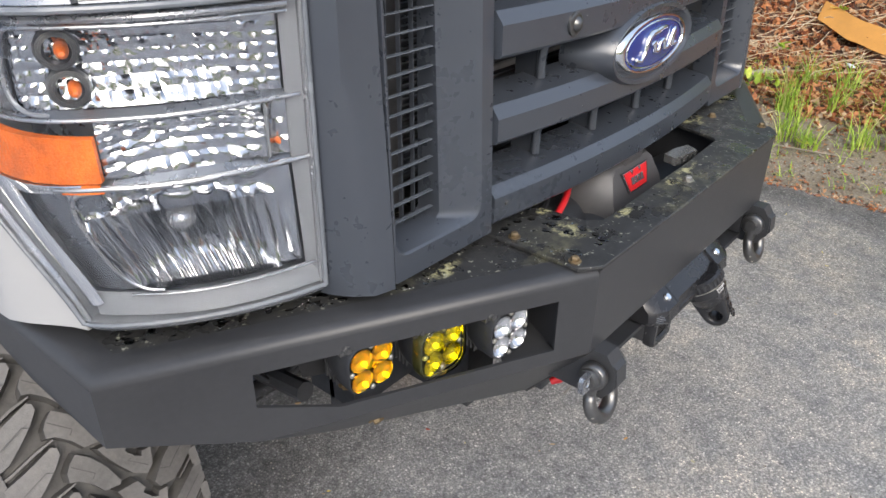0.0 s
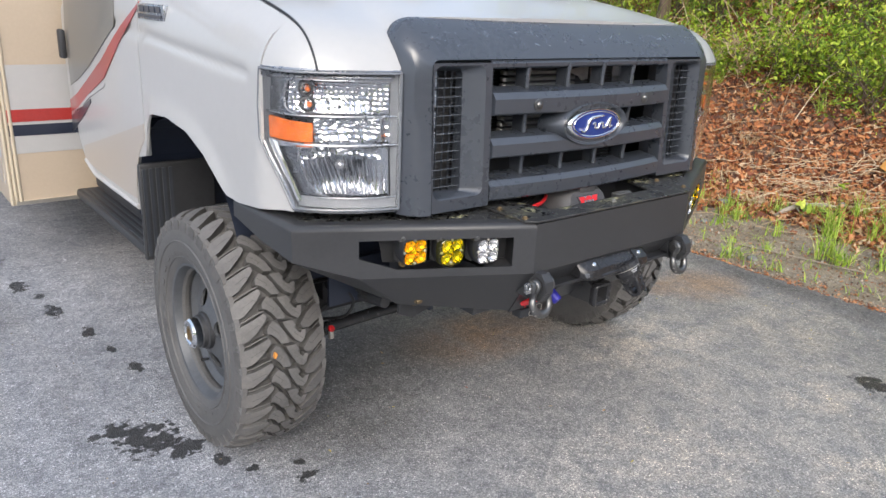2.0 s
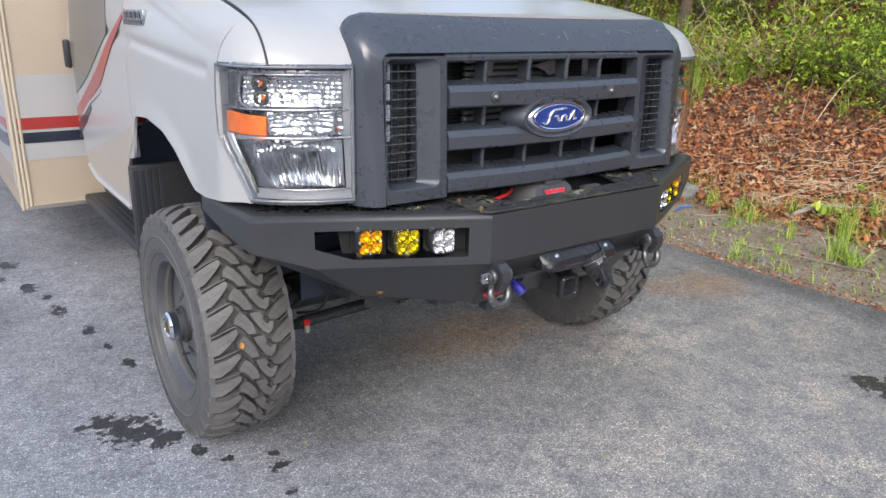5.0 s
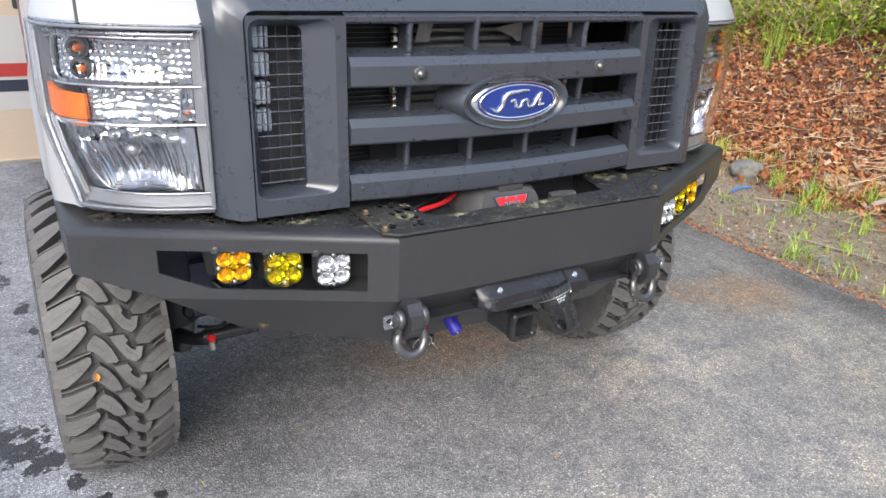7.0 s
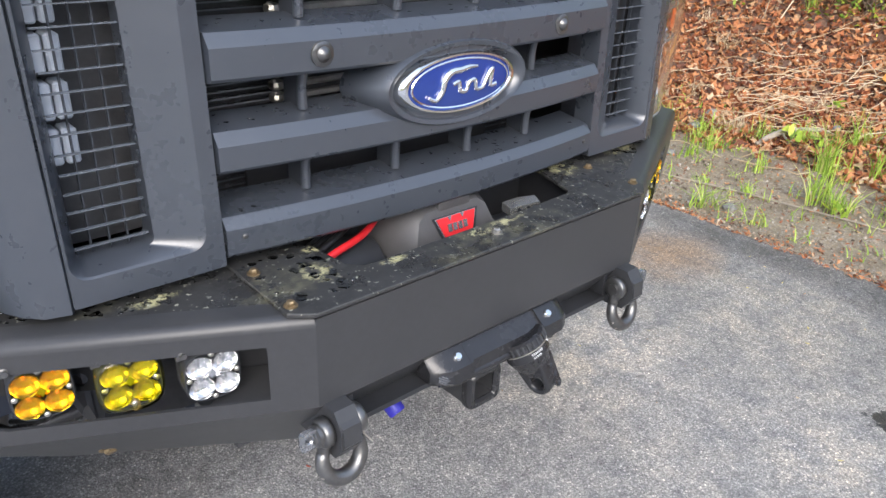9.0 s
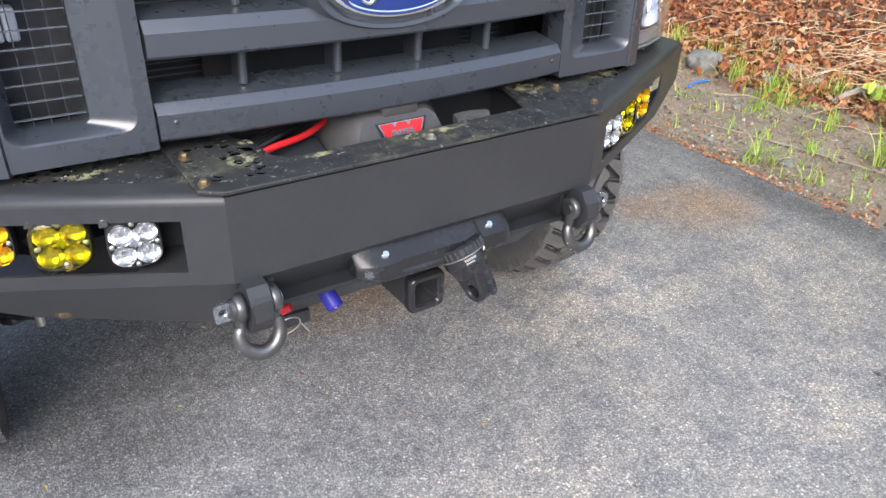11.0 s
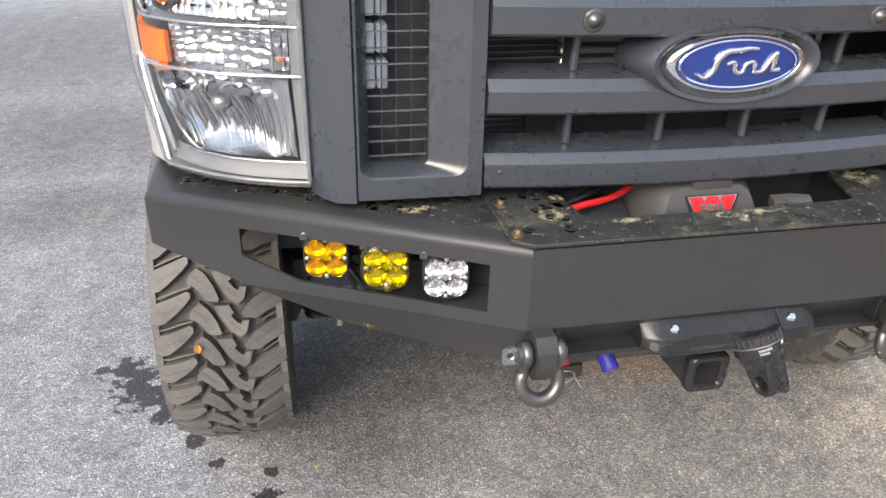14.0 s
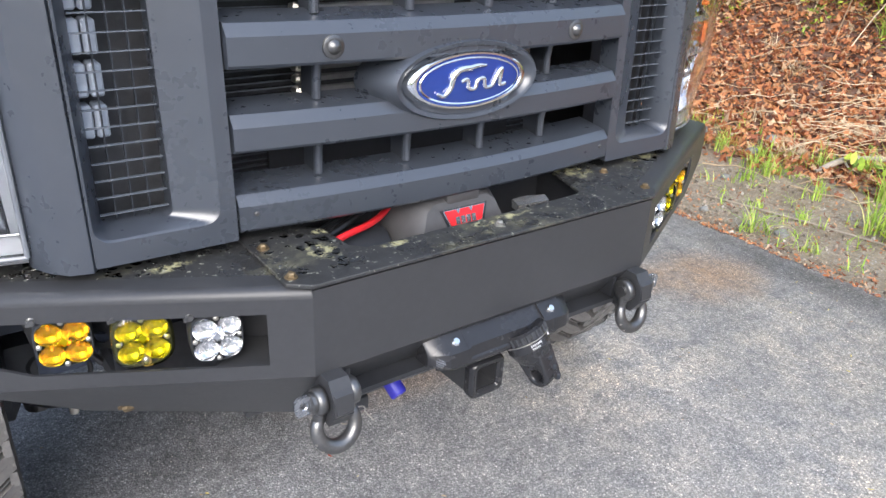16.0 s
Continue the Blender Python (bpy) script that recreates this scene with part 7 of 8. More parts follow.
def drop(verts, faces, p, way, r, rnd):
    """A small round drop of water clinging to a face."""
    b, n = len(verts), 8
    way = Vector(way).normalized()
    side = way.orthogonal().normalized()
    up = way.cross(side)
    tall = rnd.uniform(0.9, 1.5)
    for k, h in ((1.0, 0.0), (0.75, 0.42)):
        for i in range(n):
            q = Vector(p) + (side * math.cos(2 * math.pi * i / n) + up * math.sin(2 * math.pi * i / n) * tall) * r * k + way * r * h
            verts.append(tuple(q))
    verts.append(tuple(Vector(p) + way * r * 0.6))
    for i in range(n):
        j = (i + 1) % n
        faces.append((b + i, b + j, b + n + j, b + n + i))
        faces.append((b + n + i, b + n + j, b + 2 * n))
    faces.append(tuple(b + i for i in range(n))[::-1])


def build_water():
    rnd = random.Random(12)
    v, f = [], []
    turn = math.atan2(DU.y, DU.x)
    for s in (-1, 1):
        for _ in range(80):
            u = rnd.uniform(0.25, 0.70)
            p = Vector(wing(u, TOP + 0.0004, 0.058 + abs(rnd.gauss(0, 0.012)) + 0.05 * rnd.random() ** 3))
            bead(v, f, (-s * p.x if s > 0 else p.x, p.y, p.z), rnd.uniform(0.0025, 0.0085), 0.0016, squash=rnd.uniform(0.4, 1.0), turn=turn * -s + rnd.gauss(0, 0.4), rnd=rnd)
        for _ in range(26):
            u = rnd.uniform(0.28, 0.46)
            p = Vector(wing(u, TOP + 0.0004, 0.10 + 0.035 * rnd.random()))
            bead(v, f, (-s * p.x if s > 0 else p.x, p.y, p.z), rnd.uniform(0.005, 0.012), 0.0012, squash=rnd.uniform(0.6, 1.0), turn=rnd.uniform(0, 3), rnd=rnd)
    for _ in range(70):
        x = rnd.uniform(-0.43, 0.43)
        lo = rnd.choice((1.366, 1.226, 1.092))
        d = rnd.uniform(0.02, 0.08)
        bead(v, f, (x, bow(x) + d, lo + 0.0005 + 0.010 * (d - 0.018) / 0.067), rnd.uniform(0.0015, 0.0055), 0.0007, squash=rnd.uniform(0.5, 1.0), turn=rnd.uniform(0, 3), rnd=rnd)
    # drops clinging to the fronts of the bars and to the top of the surround
    for _ in range(35):
        x = rnd.uniform(-0.43, 0.43)
        lo, hi = rnd.choice(((1.303, 1.344), (1.170, 1.204), (1.033, 1.072)))
        drop(v, f, (x, bow(x) + 0.0002, rnd.uniform(lo, hi)), (0, -1, 0.05), rnd.uniform(0.0008, 0.0028), rnd)
    for _ in range(150):
        x, k = rnd.uniform(-0.66, 0.66), rnd.random()
        drop(v, f, (x, 0.052 + 0.044 * k, 1.502 + 0.040 * k), (0, -0.72, 0.69), rnd.uniform(0.0008, 0.003), rnd)
    for _ in range(30):
        bead(v, f, (rnd.uniform(-0.42, -0.30), rnd.uniform(-0.13, 0.05), 1.0044), rnd.uniform(0.003, 0.012), 0.0012, squash=rnd.uniform(0.5, 1.0), turn=rnd.uniform(0, 3), rnd=rnd)
    ob = triangles_object("rain_water", v, f, WATER, smooth=True)
    tagged(ob, "beads of rain water on the bumper and grille", "rain water", kind="stuff")
    v, f = [], []
    for _ in range(70):
        y = 0.52 + rnd.gauss(0, 0.05)
        x = 0.30 + rnd.gauss(0, 0.16) + 0.3 * (rnd.random() < 0.3)
        z = hood_centre(y) + 0.012
        best = min(((abs(hood_point(0.5 + k / 80, t / 30)[0] - x) + abs(hood_point(0.5 + k / 80, t / 30)[1] - y), hood_point(0.5 + k / 80, t / 30)[2]) for k in range(0, 30, 3) for t in range(12, 28, 2)))
        bead(v, f, (x, y, best[1] + 0.002), rnd.uniform(0.004, 0.016), 0.001, squash=rnd.uniform(0.5, 1.0), turn=rnd.uniform(0, 3), rnd=rnd)
    ob = triangles_object("dried_splashes", v, f, WHITEP, smooth=True)
    tagged(ob, "dried white splashes on the hood", "splashes", kind="stuff")


build_water()


# ---- the bank ----
def leaf_cloud(rnd, count, place, size, lobes, curl, flat=0.5):
    """Many small leaves as points and faces: place(rnd) gives a spot, size a range; lobes is the outline."""
    verts, faces = [], []
    for _ in range(count):
        p = place(rnd)
        if p is None:
            continue
        k = rnd.uniform(*size)
        q = Euler((rnd.gauss(0, flat), rnd.gauss(0, flat), rnd.uniform(0, 6.283))).to_matrix()
        b = len(verts)
        c = rnd.uniform(-curl, curl)
        verts.append(tuple(Vector(p) + q @ Vector((0, 0, c * k * 0.3))))
        n = len(lobes)
        for a, r in lobes:
            r = r * rnd.uniform(0.8, 1.15)
            x, y = r * math.cos(a), r * math.sin(a)
            verts.append(tuple(Vector(p) + q @ Vector((x * k, y * k * 0.72, c * k * (x * x * 0.8 - y * y)))))
        for i in range(n):
            faces.append((b, b + 1 + i, b + 1 + (i + 1) % n))
    return verts, faces


OAK = [(2 * math.pi * i / 9, 0.62 if i % 2 else 1.0) for i in range(9)]
OVAL = [(0, 1.0), (0.8, 0.62), (2.1, 0.6), (3.14, 0.85), (4.2, 0.6), (5.5, 0.62)]
MAPLE = [(2 * math.pi * i / 10, 1.0 if i % 2 == 0 else 0.5) for i in range(10)]


def build_litter():
    rnd = random.Random(21)

    def spot(r):
        y = r.uniform(-3.0, 8.5)
        x = 3.75 + abs(r.gauss(0, 1)) * 0.15 + r.random() ** 1.25 * 5.2
        toe = 3.95 + 0.25 * noise.noise((y * 0.9, 3, 1)) + 0.05 * (y - 1)
        if x < toe and r.random() < 0.85:
            return None
        return (x, y, bank_height(x, y) + r.uniform(0.004, 0.045))
    v, f = leaf_cloud(rnd, 50000, spot, (0.014, 0.048), OAK, 1.0, 0.5)
    ob = triangles_object("leaf_litter", v, f, LITTER)
    tagged(ob, "thick litter of dry russet leaves covering the bank", "leaf litter", kind="stuff")

    def strip(r):
        y = r.uniform(-3.0, 8.0)
        x = edge_x(y) + (abs(r.gauss(0, 0.10)) if r.random() < 0.5 else r.uniform(0, 1.3)) - 0.03
        return (x, y, max(bank_height(x, y), 0.0 if x < edge_x(y) else -1) + 0.008)
    v, f = leaf_cloud(rnd, 9500, strip, (0.005, 0.020), OVAL, 0.7, 0.35)
    ob = triangles_object("leaf_scraps", v, f, LITTER)
    tagged(ob, "scraps of dry leaf along the asphalt edge", "leaf litter", kind="stuff")

    def loose(r):
        return (r.uniform(-2.2, 2.5), r.uniform(-2.0, 3.5), 0.004)
    v, f = leaf_cloud(rnd, 90, loose, (0.005, 0.012), OVAL, 0.4, 0.15)
    ob = triangles_object("leaf_scraps", v, f, STRAW)
    tagged(ob, "tiny dry petals scattered on the asphalt", "leaf scraps", kind="stuff")
    v, f = leaf_cloud(rnd, 46, lambda r: (r.uniform(-0.9, 2.4), r.uniform(-1.4, 0.9), 0.005), (0.006, 0.013), OVAL, 0.5, 0.25)
    tagged(triangles_object("petals", v, f, PETAL), "yellow petals and bud scales fallen on the asphalt", "petals", kind="stuff")
    # gravel in the gutter and crumbs of stone on the asphalt
    verts, faces = [], []
    octa = [(1, 0, 0), (0, 1, 0), (-1, 0, 0), (0, -1, 0), (0, 0, 0.8), (0, 0, -0.8)]
    for k in range(10200):
        y = rnd.uniform(-3, 7)
        if k < 9400:
            x = edge_x(y) + rnd.random() ** 1.3 * 1.15
            z, s = bank_height(x, y), 0.003 + 0.013 * rnd.random() ** 2.5
        else:
            x = rnd.uniform(-2.5, 2.55)
            z, s = 0.0, rnd.uniform(0.0015, 0.0045)
        b = len(verts)
        q = Euler((rnd.uniform(0, 6), rnd.uniform(0, 6), rnd.uniform(0, 6))).to_matrix()
        for o in octa:
            verts.append(tuple(Vector((x, y, z + s * 0.4)) + q @ (Vector(o) * s * rnd.uniform(0.7, 1.2))))
        for a, c, d in ((0, 1, 4), (1, 2, 4), (2, 3, 4), (3, 0, 4), (1, 0, 5), (2, 1, 5), (3, 2, 5), (0, 3, 5)):
            faces.append((b + a, b + c, b + d))
    ob = triangles_object("gravel", verts, faces, GRAVEL)
    tagged(ob, "loose grey gravel in the gutter", "gravel", kind="stuff")
    # dead vine stems lying across the litter
    bm = bmesh.new()
    for k in range(380):
        y, x = rnd.uniform(-2.0, 7.5), 4.1 + rnd.random() ** 1.2 * 3.6
        if k % 3 == 1:
            x, y = 5.0 + rnd.gauss(0, 0.45), 1.1 + rnd.gauss(0, 0.7)
        a = rnd.gauss(-1.1, 0.6)
        L = rnd.uniform(0.12, 0.75)
        bend = rnd.uniform(-1.2, 1.2)
        pts = []
        for j in range(6):
            pts.append((x, y, bank_height(x, y) + 0.035 + 0.05 * math.sin(math.pi * j / 5) * rnd.random()))
            x, y = x + math.cos(a) * L / 5, y + math.sin(a) * L / 5
            a += bend / 5 + rnd.gauss(0, 0.2)
        tube(bm, pts, [(0.0024 + 0.003 * (k % 5) / 4) * (1 - 0.1 * j) for j in range(6)], 4, False)
    ob = part("dead_stems", bm, STRAW, smooth=True)
    tagged(ob, "straw-coloured dead stems lying across the leaf litter", "dead stems", kind="stuff")


def blades(bm_v, bm_f, rnd, x, y, z, n, h, spread):
    for _ in range(n):
        a = rnd.uniform(0, 6.283)
        lean = rnd.uniform(0.05, spread)
        L, w = h * rnd.uniform(0.5, 1.1), rnd.uniform(0.0022, 0.005)
        d, s = Vector((math.cos(a), math.sin(a), 0)), Vector((-math.sin(a), math.cos(a), 0))
        root = Vector((x + rnd.gauss(0, 0.03), y + rnd.gauss(0, 0.03), z - 0.01))
        b = len(bm_v)
        for j in range(5):
            t = j / 4
            p = root + d * (L * lean * t * t) + Vector((0, 0, L * (t - 0.35 * lean * t * t)))
            ww = w * (1 - t * t * 0.95)
            bm_v += [tuple(p - s * ww), tuple(p + s * ww)]
        for j in range(4):
            bm_f.append((b + 2 * j, b + 2 * j + 1, b + 2 * j + 3, b + 2 * j + 2))


def build_grass():
    rnd = random.Random(8)
    tufts = [(3.95, 1.92, 0.26), (2.86, 0.96, 0.22), (3.80, 1.45, 0.24), (4.12, 1.27, 0.24), (3.93, 0.72, 0.46), (3.46, 0.45, 0.26), (4.40, 0.72, 0.30), (2.9, 0.62, 0.14), (3.52, 0.58, 0.40), (3.62, 0.17, 0.30), (4.4, 0.48, 0.30), (3.7, 0.0, 0.42), (3.75, -0.25, 0.46), (3.5, -0.45, 0.30), (3.9, -0.6, 0.45), (3.2, -0.15, 0.16), (4.2, 0.15, 0.40), (4.6, -0.2, 0.35), (3.1, -0.6, 0.22), (3.6, -1.0, 0.35), (4.0, 1.62, 0.20), (3.7, 1.05, 0.18), (4.25, 1.0, 0.22), (4.1, 2.3, 0.22), (4.2, 2.7, 0.24), (3.3, 1.2, 0.10), (4.15, 3.2, 0.25), (4.3, 3.8, 0.25), (3.3, 0.9, 0.12), (4.05, 0.45, 0.3), (3.85, 1.6, 0.2), (3.65, 1.5, 0.16)]
    for x, y, h in tufts:
        v, f = [], []
        blades(v, f, rnd, x, y, bank_height(x, y), int(16 + h * 60), h, 1.1)
        if h > 0.2:
            blades(v, f, rnd, x + 0.08, y - 0.05, bank_height(x, y), 14, h * 0.7, 1.4)
        ob = triangles_object("grass_tuft", v, f, GRASS)
        tagged(ob, "tuft of fresh green grass at the foot of the bank", "grass", group="grass tufts along the bank")
    v, f = [], []
    for _ in range(430):
        x, y = 2.75 + 1.9 * rnd.random() ** 0.7, rnd.uniform(-2, 5)
        blades(v, f, rnd, x, y, bank_height(x, y), 5, rnd.uniform(0.04, 0.14), 1.4)
    ob = triangles_object("short_grass", v, f, GRASS)
    tagged(ob, "thin short grass in the gutter", "grass", kind="stuff")
    v, f = [], []
    for x, y in ((4.15, 1.5), (4.2, 1.42), (4.1, 1.55), (4.6, 2.1), (4.9, 1.2), (5.6, 2.4), (6.0, 2.9)):
        blades(v, f, rnd, x, y, bank_height(x, y), 34, 0.2, 1.6)
    ob = triangles_object("dead_grass", v, f, STRAW)
    tagged(ob, "bleached dead grass bent over the litter", "dead grass", kind="stuff")


def build_bank_things():
    rnd = random.Random(5)

    def rock(x, y, r, name="rock", label="grey field stone at the foot of the bank"):
        bm = bmesh.new()
        bmesh.ops.create_icosphere(bm, subdivisions=3, radius=r)
        for v in bm.verts:
            n = v.co.normalized()
            v.co = Vector((n.x * 1.3, n.y, n.z * 0.75)) * r * (1 + 0.30 * noise.noise(n * 1.6 + Vector((x, y, 0))) + 0.10 * noise.noise(n * 4.5 + Vector((y, x, 0))))
        bmesh.ops.translate(bm, vec=(x, y, bank_height(x, y) + r * 0.35), verts=bm.verts[:])
        ob = part(name, bm, STONE, angle=50)
        tagged(ob, label, "rock", group="stones along the bank")
    for x, y, r in ((4.02, 2.27, 0.115), (4.02, 1.72, 0.05), (3.55, 1.6, 0.03), (3.0, 0.85, 0.035), (2.95, 1.02, 0.03), (4.3, 1.75, 0.05), (4.6, 0.95, 0.03), (2.9, 1.3, 0.025)):
        rock(x, y, r)
    bm = bmesh.new()
    pts = [(4.02, 1.24), (4.10, 1.20), (4.20, 1.16), (4.30, 1.06), (4.42, 0.98), (4.48, 0.93)]
    tube(bm, [(x, y, bank_height(x, y) + 0.03 + 0.045 * math.sin(math.pi * k / 5)) for k, (x, y) in enumerate(pts)], [0.012, 0.02, 0.022, 0.018, 0.016, 0.008], 8)
    tube(bm, [(4.20, 1.16, bank_height(4.2, 1.16) + 0.07), (4.10, 1.02, bank_height(4.1, 1.02) + 0.02)], [0.010, 0.004], 6)
    tagged(part("root", bm, WOODG), "weathered grey root lying at the bank's foot", "root")
    bm = bmesh.new()
    pts = [(3.15, 1.45), (3.22, 1.15), (3.3, 0.85), (3.36, 0.55), (3.4, 0.25), (3.42, 0.1)]
    tube(bm, [(x, y, bank_height(x, y) + 0.012) for x, y in pts], [0.004, 0.006, 0.006, 0.005, 0.005, 0.003], 6)
    tagged(part("stick", bm, WOODG), "thin dry stick lying in the gutter", "stick")
    bm = bmesh.new()
    tube(bm, [(2.56 + 0.02 * math.sin(k), -0.30 - 0.05 * k, 0.006) for k in range(7)], 0.0025, 5)
    tagged(part("stick", bm, STRAW), "thin pale twig lying on the asphalt", "stick")
    # cardboard sheet with a fold
    bm = bmesh.new()

    def card(u, v):
        x, y = np.interp(v, (0, 0.46, 1), (5.0, 5.13, 5.42)) + 0.36 * u, np.interp(v, (0, 0.46, 1), (0.39, 0.71, 1.02)) + 0.05 * u
        x, y = float(x), float(y)
        return (x, y, bank_height(x, y) * 0.4 + 0.6 * (bank_height(5.3, 0.7) + (x - 5.3) * 0.26) + 0.085 - 0.04 * abs(v - 0.46))
    grid(bm, card, 6, 24)
    thick(bm, 0.004)
    tagged(part("cardboard", bm, CARD), "folded orange-brown cardboard lying on the leaf litter", "cardboard")
    bm = rounded_box((-0.05, -0.02, 0), (0.05, 0.02, 0.012), 0.004, 2, Matrix.Translation((4.75, 0.55, bank_height(4.75, 0.55) + 0.06)) @ Matrix.Rotation(0.5, 4, "Z"))
    tagged(part("litter_scrap", bm, WHITEP), "scrap of white litter among the leaves", "litter")
    bm = bmesh.new()
    tube(bm, [(3.60, 2.05, bank_height(3.6, 2.05) + 0.02), (3.70, 2.08, bank_height(3.7, 2.08) + 0.03), (3.82, 2.06, bank_height(3.82, 2.06) + 0.02)], 0.008, 8)
    tagged(part("cord", bm, BLUEC), "short piece of bright blue cord on the ground", "cord")
    # broad weed leaves
    for x, y, r in ((4.15, 1.05, 0.05), (3.32, 0.4, 0.035), (4.9, 1.1, 0.05), (4.2, 0.9, 0.04), (5.6, 0.9, 0.06)):
        v, f = leaf_cloud(rnd, 7, lambda q: (x + q.gauss(0, r), y + q.gauss(0, r), bank_height(x, y) + 0.04 + q.random() * 0.08), (r * 0.7, r * 1.1), OVAL, 0.4, 0.4)
        w_ = thing("weed", "small broad-leaved green weed on the bank", "weed", (x, y, bank_height(x, y)), "weeds on the bank")
        lf = triangles_object("foliage", v, f, GREEN)
        lf.parent = w_
        lf.matrix_parent_inverse = Matrix.Translation(-w_.location)
        tagged(lf, kind="stuff")


def build_shrub(rnd, x, y, h, w, leaves, kind):
    """Arching stems out of one root, and leaves scattered along them with gaps between."""
    z = bank_height(x, y)
    t = thing("shrub", "tangled bright green bramble bush on the bank" if kind == 0 else "leafy spring shrub with thin stems on the bank", "shrub", (x, y, z), "shrubs on the bank")
    bm = bmesh.new()
    along = []
    for _ in range(rnd.randint(9, 14)):
        a = rnd.uniform(0, 6.283)
        reach, top = w * rnd.uniform(0.3, 1.0), h * rnd.uniform(0.55, 1.05)
        pts = []
        for j in range(7):
            s = j / 6
            pts.append(Vector((x + math.cos(a) * reach * s ** 1.3 + rnd.gauss(0, 0.03), y + math.sin(a) * reach * s ** 1.3 + rnd.gauss(0, 0.03), z + top * (1.35 * s - 0.45 * s * s) / 0.9 - 0.02)))
        tube(bm, pts, [0.009 * (1 - 0.12 * j) for j in range(7)], 5, False)
        along += pts[1:]
        for _ in range(3):
            p = rnd.choice(pts[2:])
            q = p + Vector((rnd.gauss(0, 0.18), rnd.gauss(0, 0.18), rnd.uniform(0.0, 0.3)))
            tube(bm, [p, (p + q) / 2 + Vector((0, 0, 0.03)), q], [0.005, 0.004, 0.002], 4, False)
            along += [(p + q) / 2, q, q]
    tagged(part("branchwork", bm, STRAW if rnd.random() < 0.35 else BARK, t), kind="stuff")
    spread = 0.10 + 0.05 * w

    def spot(r):
        p = r.choice(along)
        return (p.x + r.gauss(0, spread), p.y + r.gauss(0, spread), max(bank_height(p.x, p.y) + 0.01, p.z + r.gauss(0, spread)))
    v, f = leaf_cloud(rnd, leaves if kind == 0 else leaves // 4, spot, (0.018, 0.046) if kind == 0 else (0.045, 0.095), OVAL if kind == 0 else MAPLE, 0.6, 0.7)
    part_mesh = triangles_object("foliage", v, f, GREEN)
    part_mesh.parent = t
    tagged(part_mesh, kind="stuff")
    part_mesh.matrix_parent_inverse = Matrix.Translation(-t.location)


def build_tree(rnd, x, y, r, h):
    z = bank_height(x, y) - 0.1
    t = thing("tree", "slender woodland tree with grey-brown bark and fresh leaves", "tree", (x, y, z), "trees on the bank")
    bm = bmesh.new()
    lean = Vector((rnd.gauss(0, 0.05), rnd.gauss(0, 0.05), 1))
    trunk = [Vector((x, y, z)) + lean * (h * j / 9) + Vector((rnd.gauss(0, 0.03), rnd.gauss(0, 0.03), 0)) for j in range(10)]
    tube(bm, trunk, [r * (1.35 - 0.35 * min(j, 1)) * (1 - 0.085 * j) for j in range(10)], 12)
    ends = []
    for j in range(3, 10):
        for _ in range(3):
            a = rnd.uniform(0, 6.283)
            L = rnd.uniform(0.5, 1.3) * (1 - 0.05 * j)
            d = Vector((math.cos(a), math.sin(a), rnd.uniform(0.2, 0.8)))
            pts = [trunk[j] + d * (L * k / 4) + Vector((0, 0, 0.05 * k * rnd.random())) for k in range(5)]
            tube(bm, pts, [r * 0.35 * (1 - 0.2 * k) for k in range(5)], 6, False)
            ends += pts[2:]
    part("trunk", bm, BARK, t)

    def spot(q):
        p = q.choice(ends)
        return (p.x + q.gauss(0, 0.25), p.y + q.gauss(0, 0.25), p.z + q.gauss(0, 0.2))
    v, f = leaf_cloud(rnd, 900, spot, (0.05, 0.11), MAPLE, 0.5, 0.8)
    c = triangles_object("crown", v, f, GREEN)
    c.parent = t
    tagged(c, kind="stuff")
    c.matrix_parent_inverse = Matrix.Translation(-t.location)


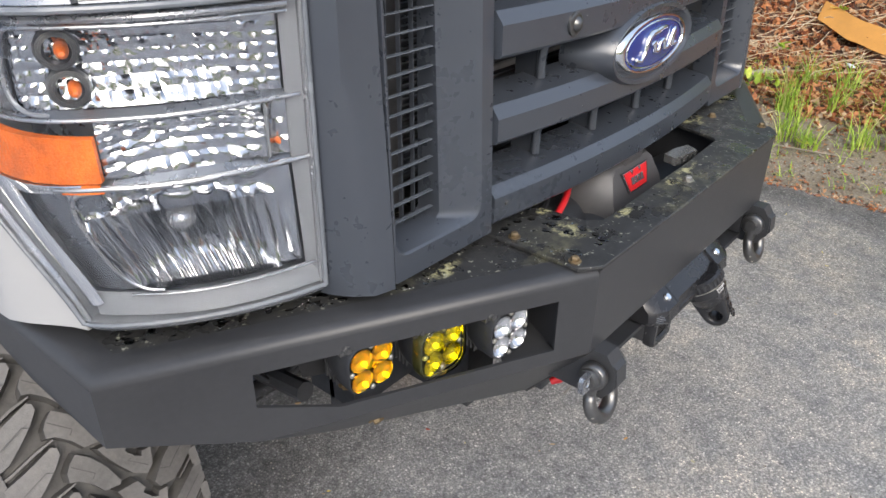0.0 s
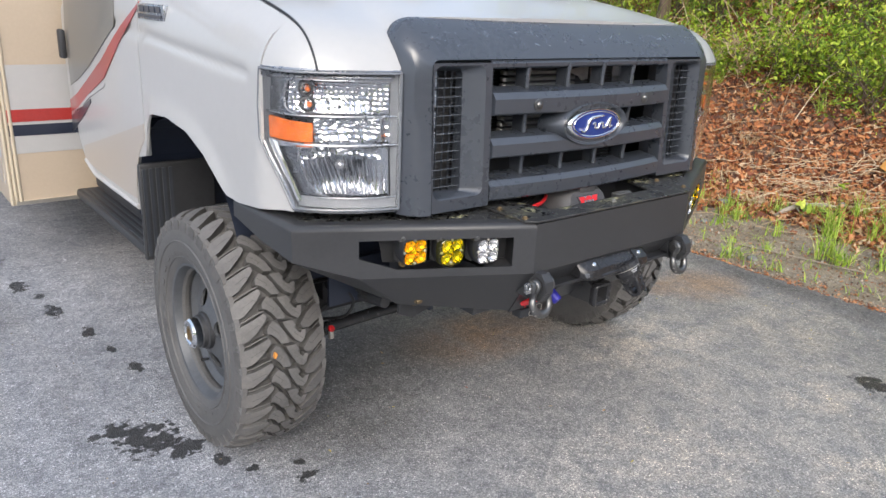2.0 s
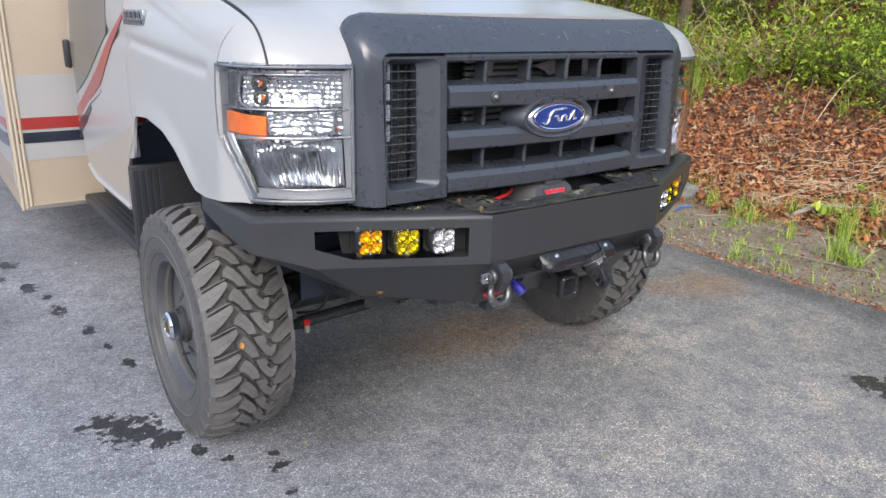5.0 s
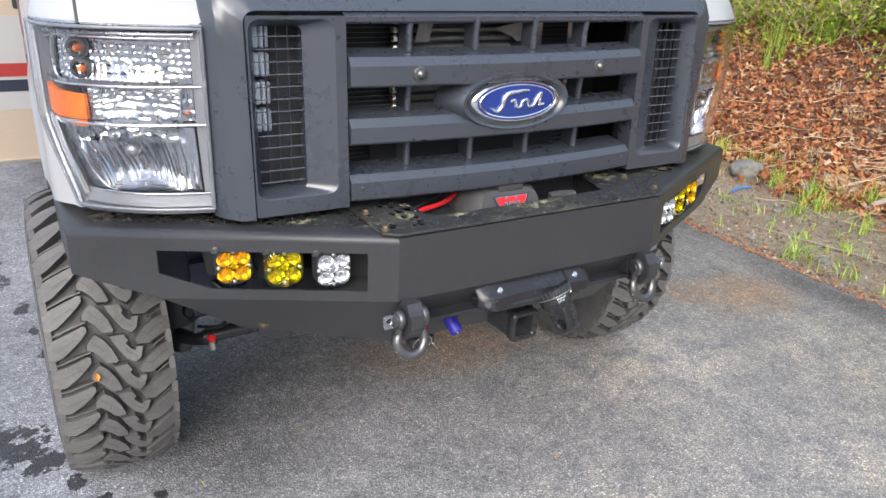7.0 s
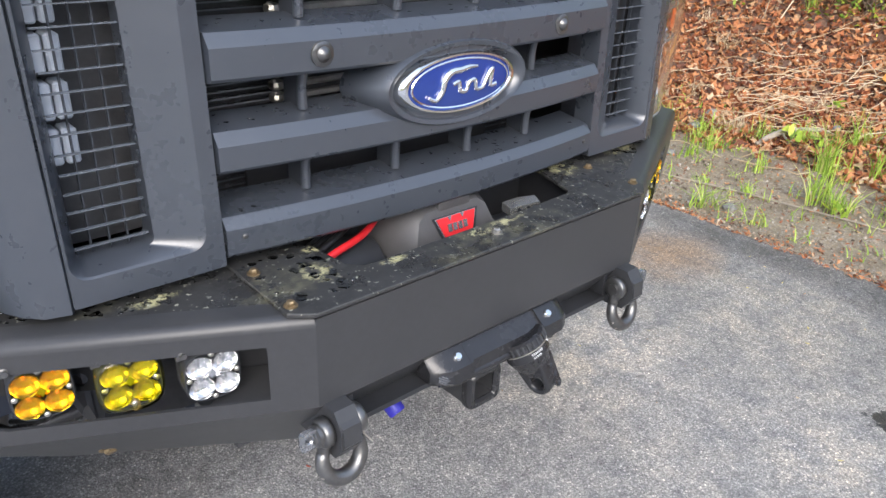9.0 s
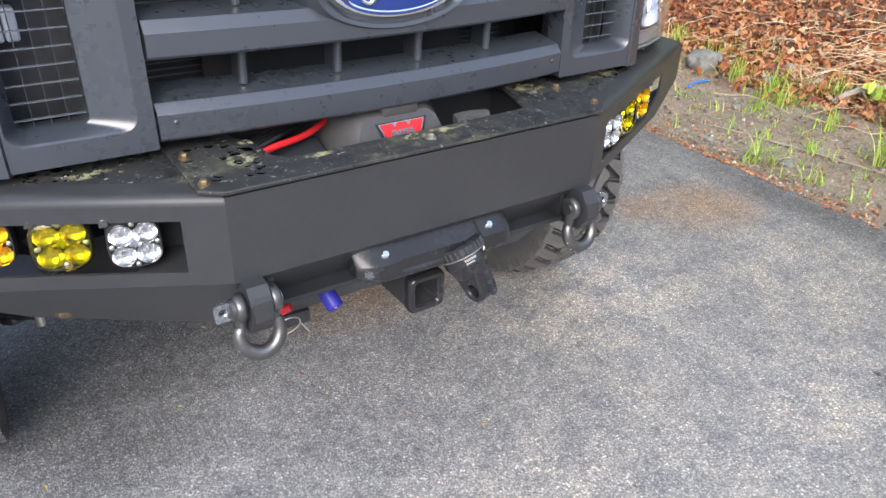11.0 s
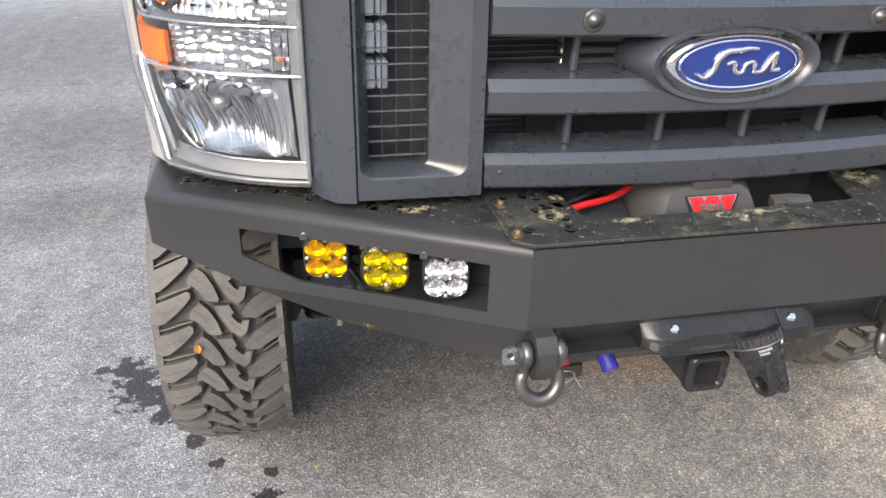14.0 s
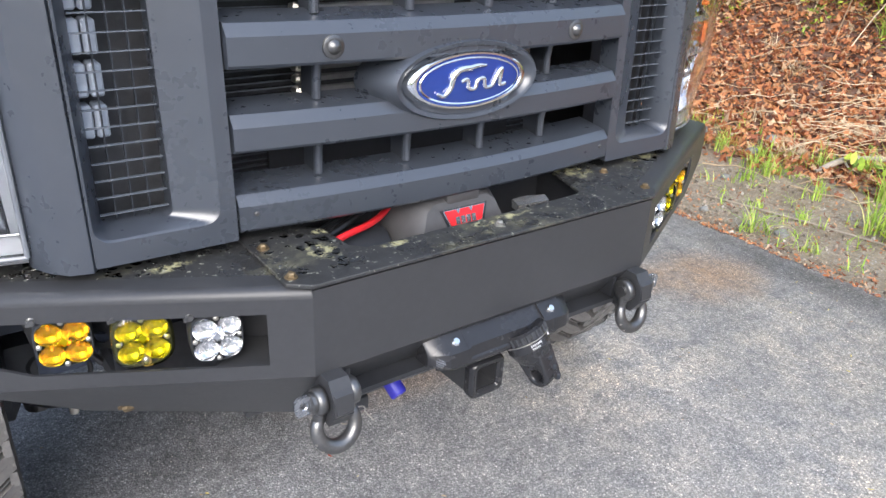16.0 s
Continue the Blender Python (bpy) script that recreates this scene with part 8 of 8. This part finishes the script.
def build_woods():
    rnd = random.Random(33)
    for k in range(26):
        y = -2.5 + k * 0.46 + rnd.gauss(0, 0.1)
        x = 6.75 + rnd.gauss(0, 0.18) + 0.10 * max(0, y - 3)
        build_shrub(rnd, x, y, (0.45 if 4.2 < y < 5.2 else 1.0) * rnd.uniform(0.35, 0.95), rnd.uniform(0.4, 0.7), rnd.choice((350, 800, 1200)), 0)
    for k in range(22):
        y = -2.5 + k * 0.6 + rnd.gauss(0, 0.12)
        x = 7.7 + rnd.gauss(0, 0.25)
        build_shrub(rnd, x + (0.6 if 4.3 < y < 5.9 else 0), y, rnd.uniform(0.8, 1.8), rnd.uniform(0.5, 0.9), rnd.choice((500, 1000, 1400)), 1 if rnd.random() < 0.45 else 0)
    for k in range(16):
        y = -2.5 + k * 0.95 + rnd.gauss(0, 0.15)
        x = 9.2 + rnd.gauss(0, 0.3)
        build_shrub(rnd, x, y, rnd.uniform(1.6, 2.6), rnd.uniform(0.8, 1.2), 1400, 1)
    for x, y, r, h in ((7.6, 5.2, 0.095, 5.5), (8.3, 2.6, 0.05, 5), (8.8, 0.3, 0.06, 5), (9.6, 4.9, 0.07, 6), (9.9, 1.6, 0.09, 6), (8.0, 6.6, 0.07, 5), (10.5, 3.4, 0.1, 7), (8.9, -1.2, 0.06, 5), (10.8, 6.2, 0.1, 7), (7.9, 8.2, 0.08, 6)):
        build_tree(rnd, x, y, r, h)

    def deep(q):
        y = q.uniform(-4, 13)
        x = q.uniform(8.4, 13.5)
        hh = 0.5 + 1.6 * abs(noise.noise((x * 0.7, y * 0.7, 2)))
        return (x, y, bank_height(x, y) + q.random() ** 1.3 * (hh + 0.35 * max(0, x - 9)))
    v, f = leaf_cloud(rnd, 16000, deep, (0.04, 0.10), OVAL, 0.5, 0.8)
    tagged(triangles_object("undergrowth", v, f, DEEPG), "dense shaded undergrowth further up the bank", "undergrowth", kind="stuff")

    def low(q):
        y = q.uniform(-3, 9)
        x = q.uniform(6.2, 8.6)
        if noise.noise((x * 1.4, y * 1.4, 8)) < -0.1:
            return None
        return (x, y, bank_height(x, y) + q.random() ** 2 * 0.35)
    v, f = leaf_cloud(rnd, 14000, low, (0.014, 0.038), OVAL, 0.5, 0.6)
    tagged(triangles_object("ground_cover", v, f, GREEN), "low green creepers spreading over the bank", "ground cover", kind="stuff")
    # long grass hanging in clumps among the brambles
    v, f = [], []
    for _ in range(90):
        x, y = rnd.uniform(6.2, 8.4), rnd.uniform(-2.5, 8)
        blades(v, f, rnd, x, y, bank_height(x, y), 26, rnd.uniform(0.35, 0.8), 1.3)
    tagged(triangles_object("long_grass", v, f, GRASS), "long green grass growing among the brambles", "grass", kind="stuff")
    # long arching dead canes
    bm = bmesh.new()
    for _ in range(70):
        x, y = rnd.uniform(6.0, 8.0), rnd.uniform(-2, 8)
        z, a = bank_height(x, y), rnd.uniform(0, 6.283)
        L, hh = rnd.uniform(0.3, 0.9), rnd.uniform(0.3, 1.0)
        tube(bm, [(x + math.cos(a) * L * s, y + math.sin(a) * L * s, z + hh * math.sin(math.pi * s * 0.62)) for s in [j / 7 for j in range(8)]], [0.006 - 0.0005 * j for j in range(8)], 5, False)
    tagged(part("dead_canes", bm, STRAW), "arching pale dead canes among the brambles", "dead canes", kind="stuff")


def build_reflection_backdrop():
    """An added belt of trees, never in view, that darkens the horizon in reflections."""
    rnd = random.Random(71)

    def belt(q):
        a = radians(q.uniform(205, 345))
        r = 34 + 3.0 * q.random()
        top = 7.5 + 3.0 * noise.noise((a * 5, 1, 4)) + 1.5 * noise.noise((a * 17, 2, 4))
        return (r * math.cos(a), r * math.sin(a), top * q.random() ** 0.8)
    v, f = leaf_cloud(rnd, 6000, belt, (0.35, 0.85), MAPLE, 0.5, 0.9)
    tagged(triangles_object("backdrop", v, f, DEEPG), "added belt of unseen trees that darkens the horizon in reflections", "woods", kind="structure")


PETAL = islands("fallen_petals", [(0.0, (0.5, 0.06, 0.05)), (0.12, (0.62, 0.48, 0.12)), (0.7, (0.72, 0.6, 0.2)), (1.0, (0.75, 0.7, 0.5))], 0.7)
GRAVEL = islands("loose_gravel", [(0.0, (0.10, 0.08, 0.06)), (0.5, (0.26, 0.205, 0.145)), (0.9, (0.40, 0.33, 0.25)), (1.0, (0.6, 0.55, 0.48))], 0.9)
BLUEC = plain("blue_cord", (0.03, 0.16, 0.5), 0.6)


def build_tyre_petal():
    """A curled yellow petal stuck to a tread block."""
    w, s = 0.049, 0.635
    a, r = s / R_TYRE, tread_radius(w) + 0.0185
    out = Vector((0, -math.sin(a), math.cos(a)))
    along = Vector((0, -math.cos(a), -math.sin(a)))
    at = Vector((HUB.x - w, HUB.y, HUB.z)) + out * r
    bm = bmesh.new()
    grid(bm, lambda u, v: at + Vector((1, 0, 0)) * (u - 0.5) * 0.016 * math.sin(math.pi * (0.15 + 0.8 * v)) + along * (v - 0.5) * 0.022 + out * 0.006 * (2 * u - 1) ** 2, 6, 8)
    thick(bm, 0.001)
    tagged(part("petal", bm, CARD), "curled yellow-brown petal stuck to the tyre", "petal")


build_tyre_petal()
build_litter()
build_grass()
build_bank_things()
build_woods()
build_reflection_backdrop()
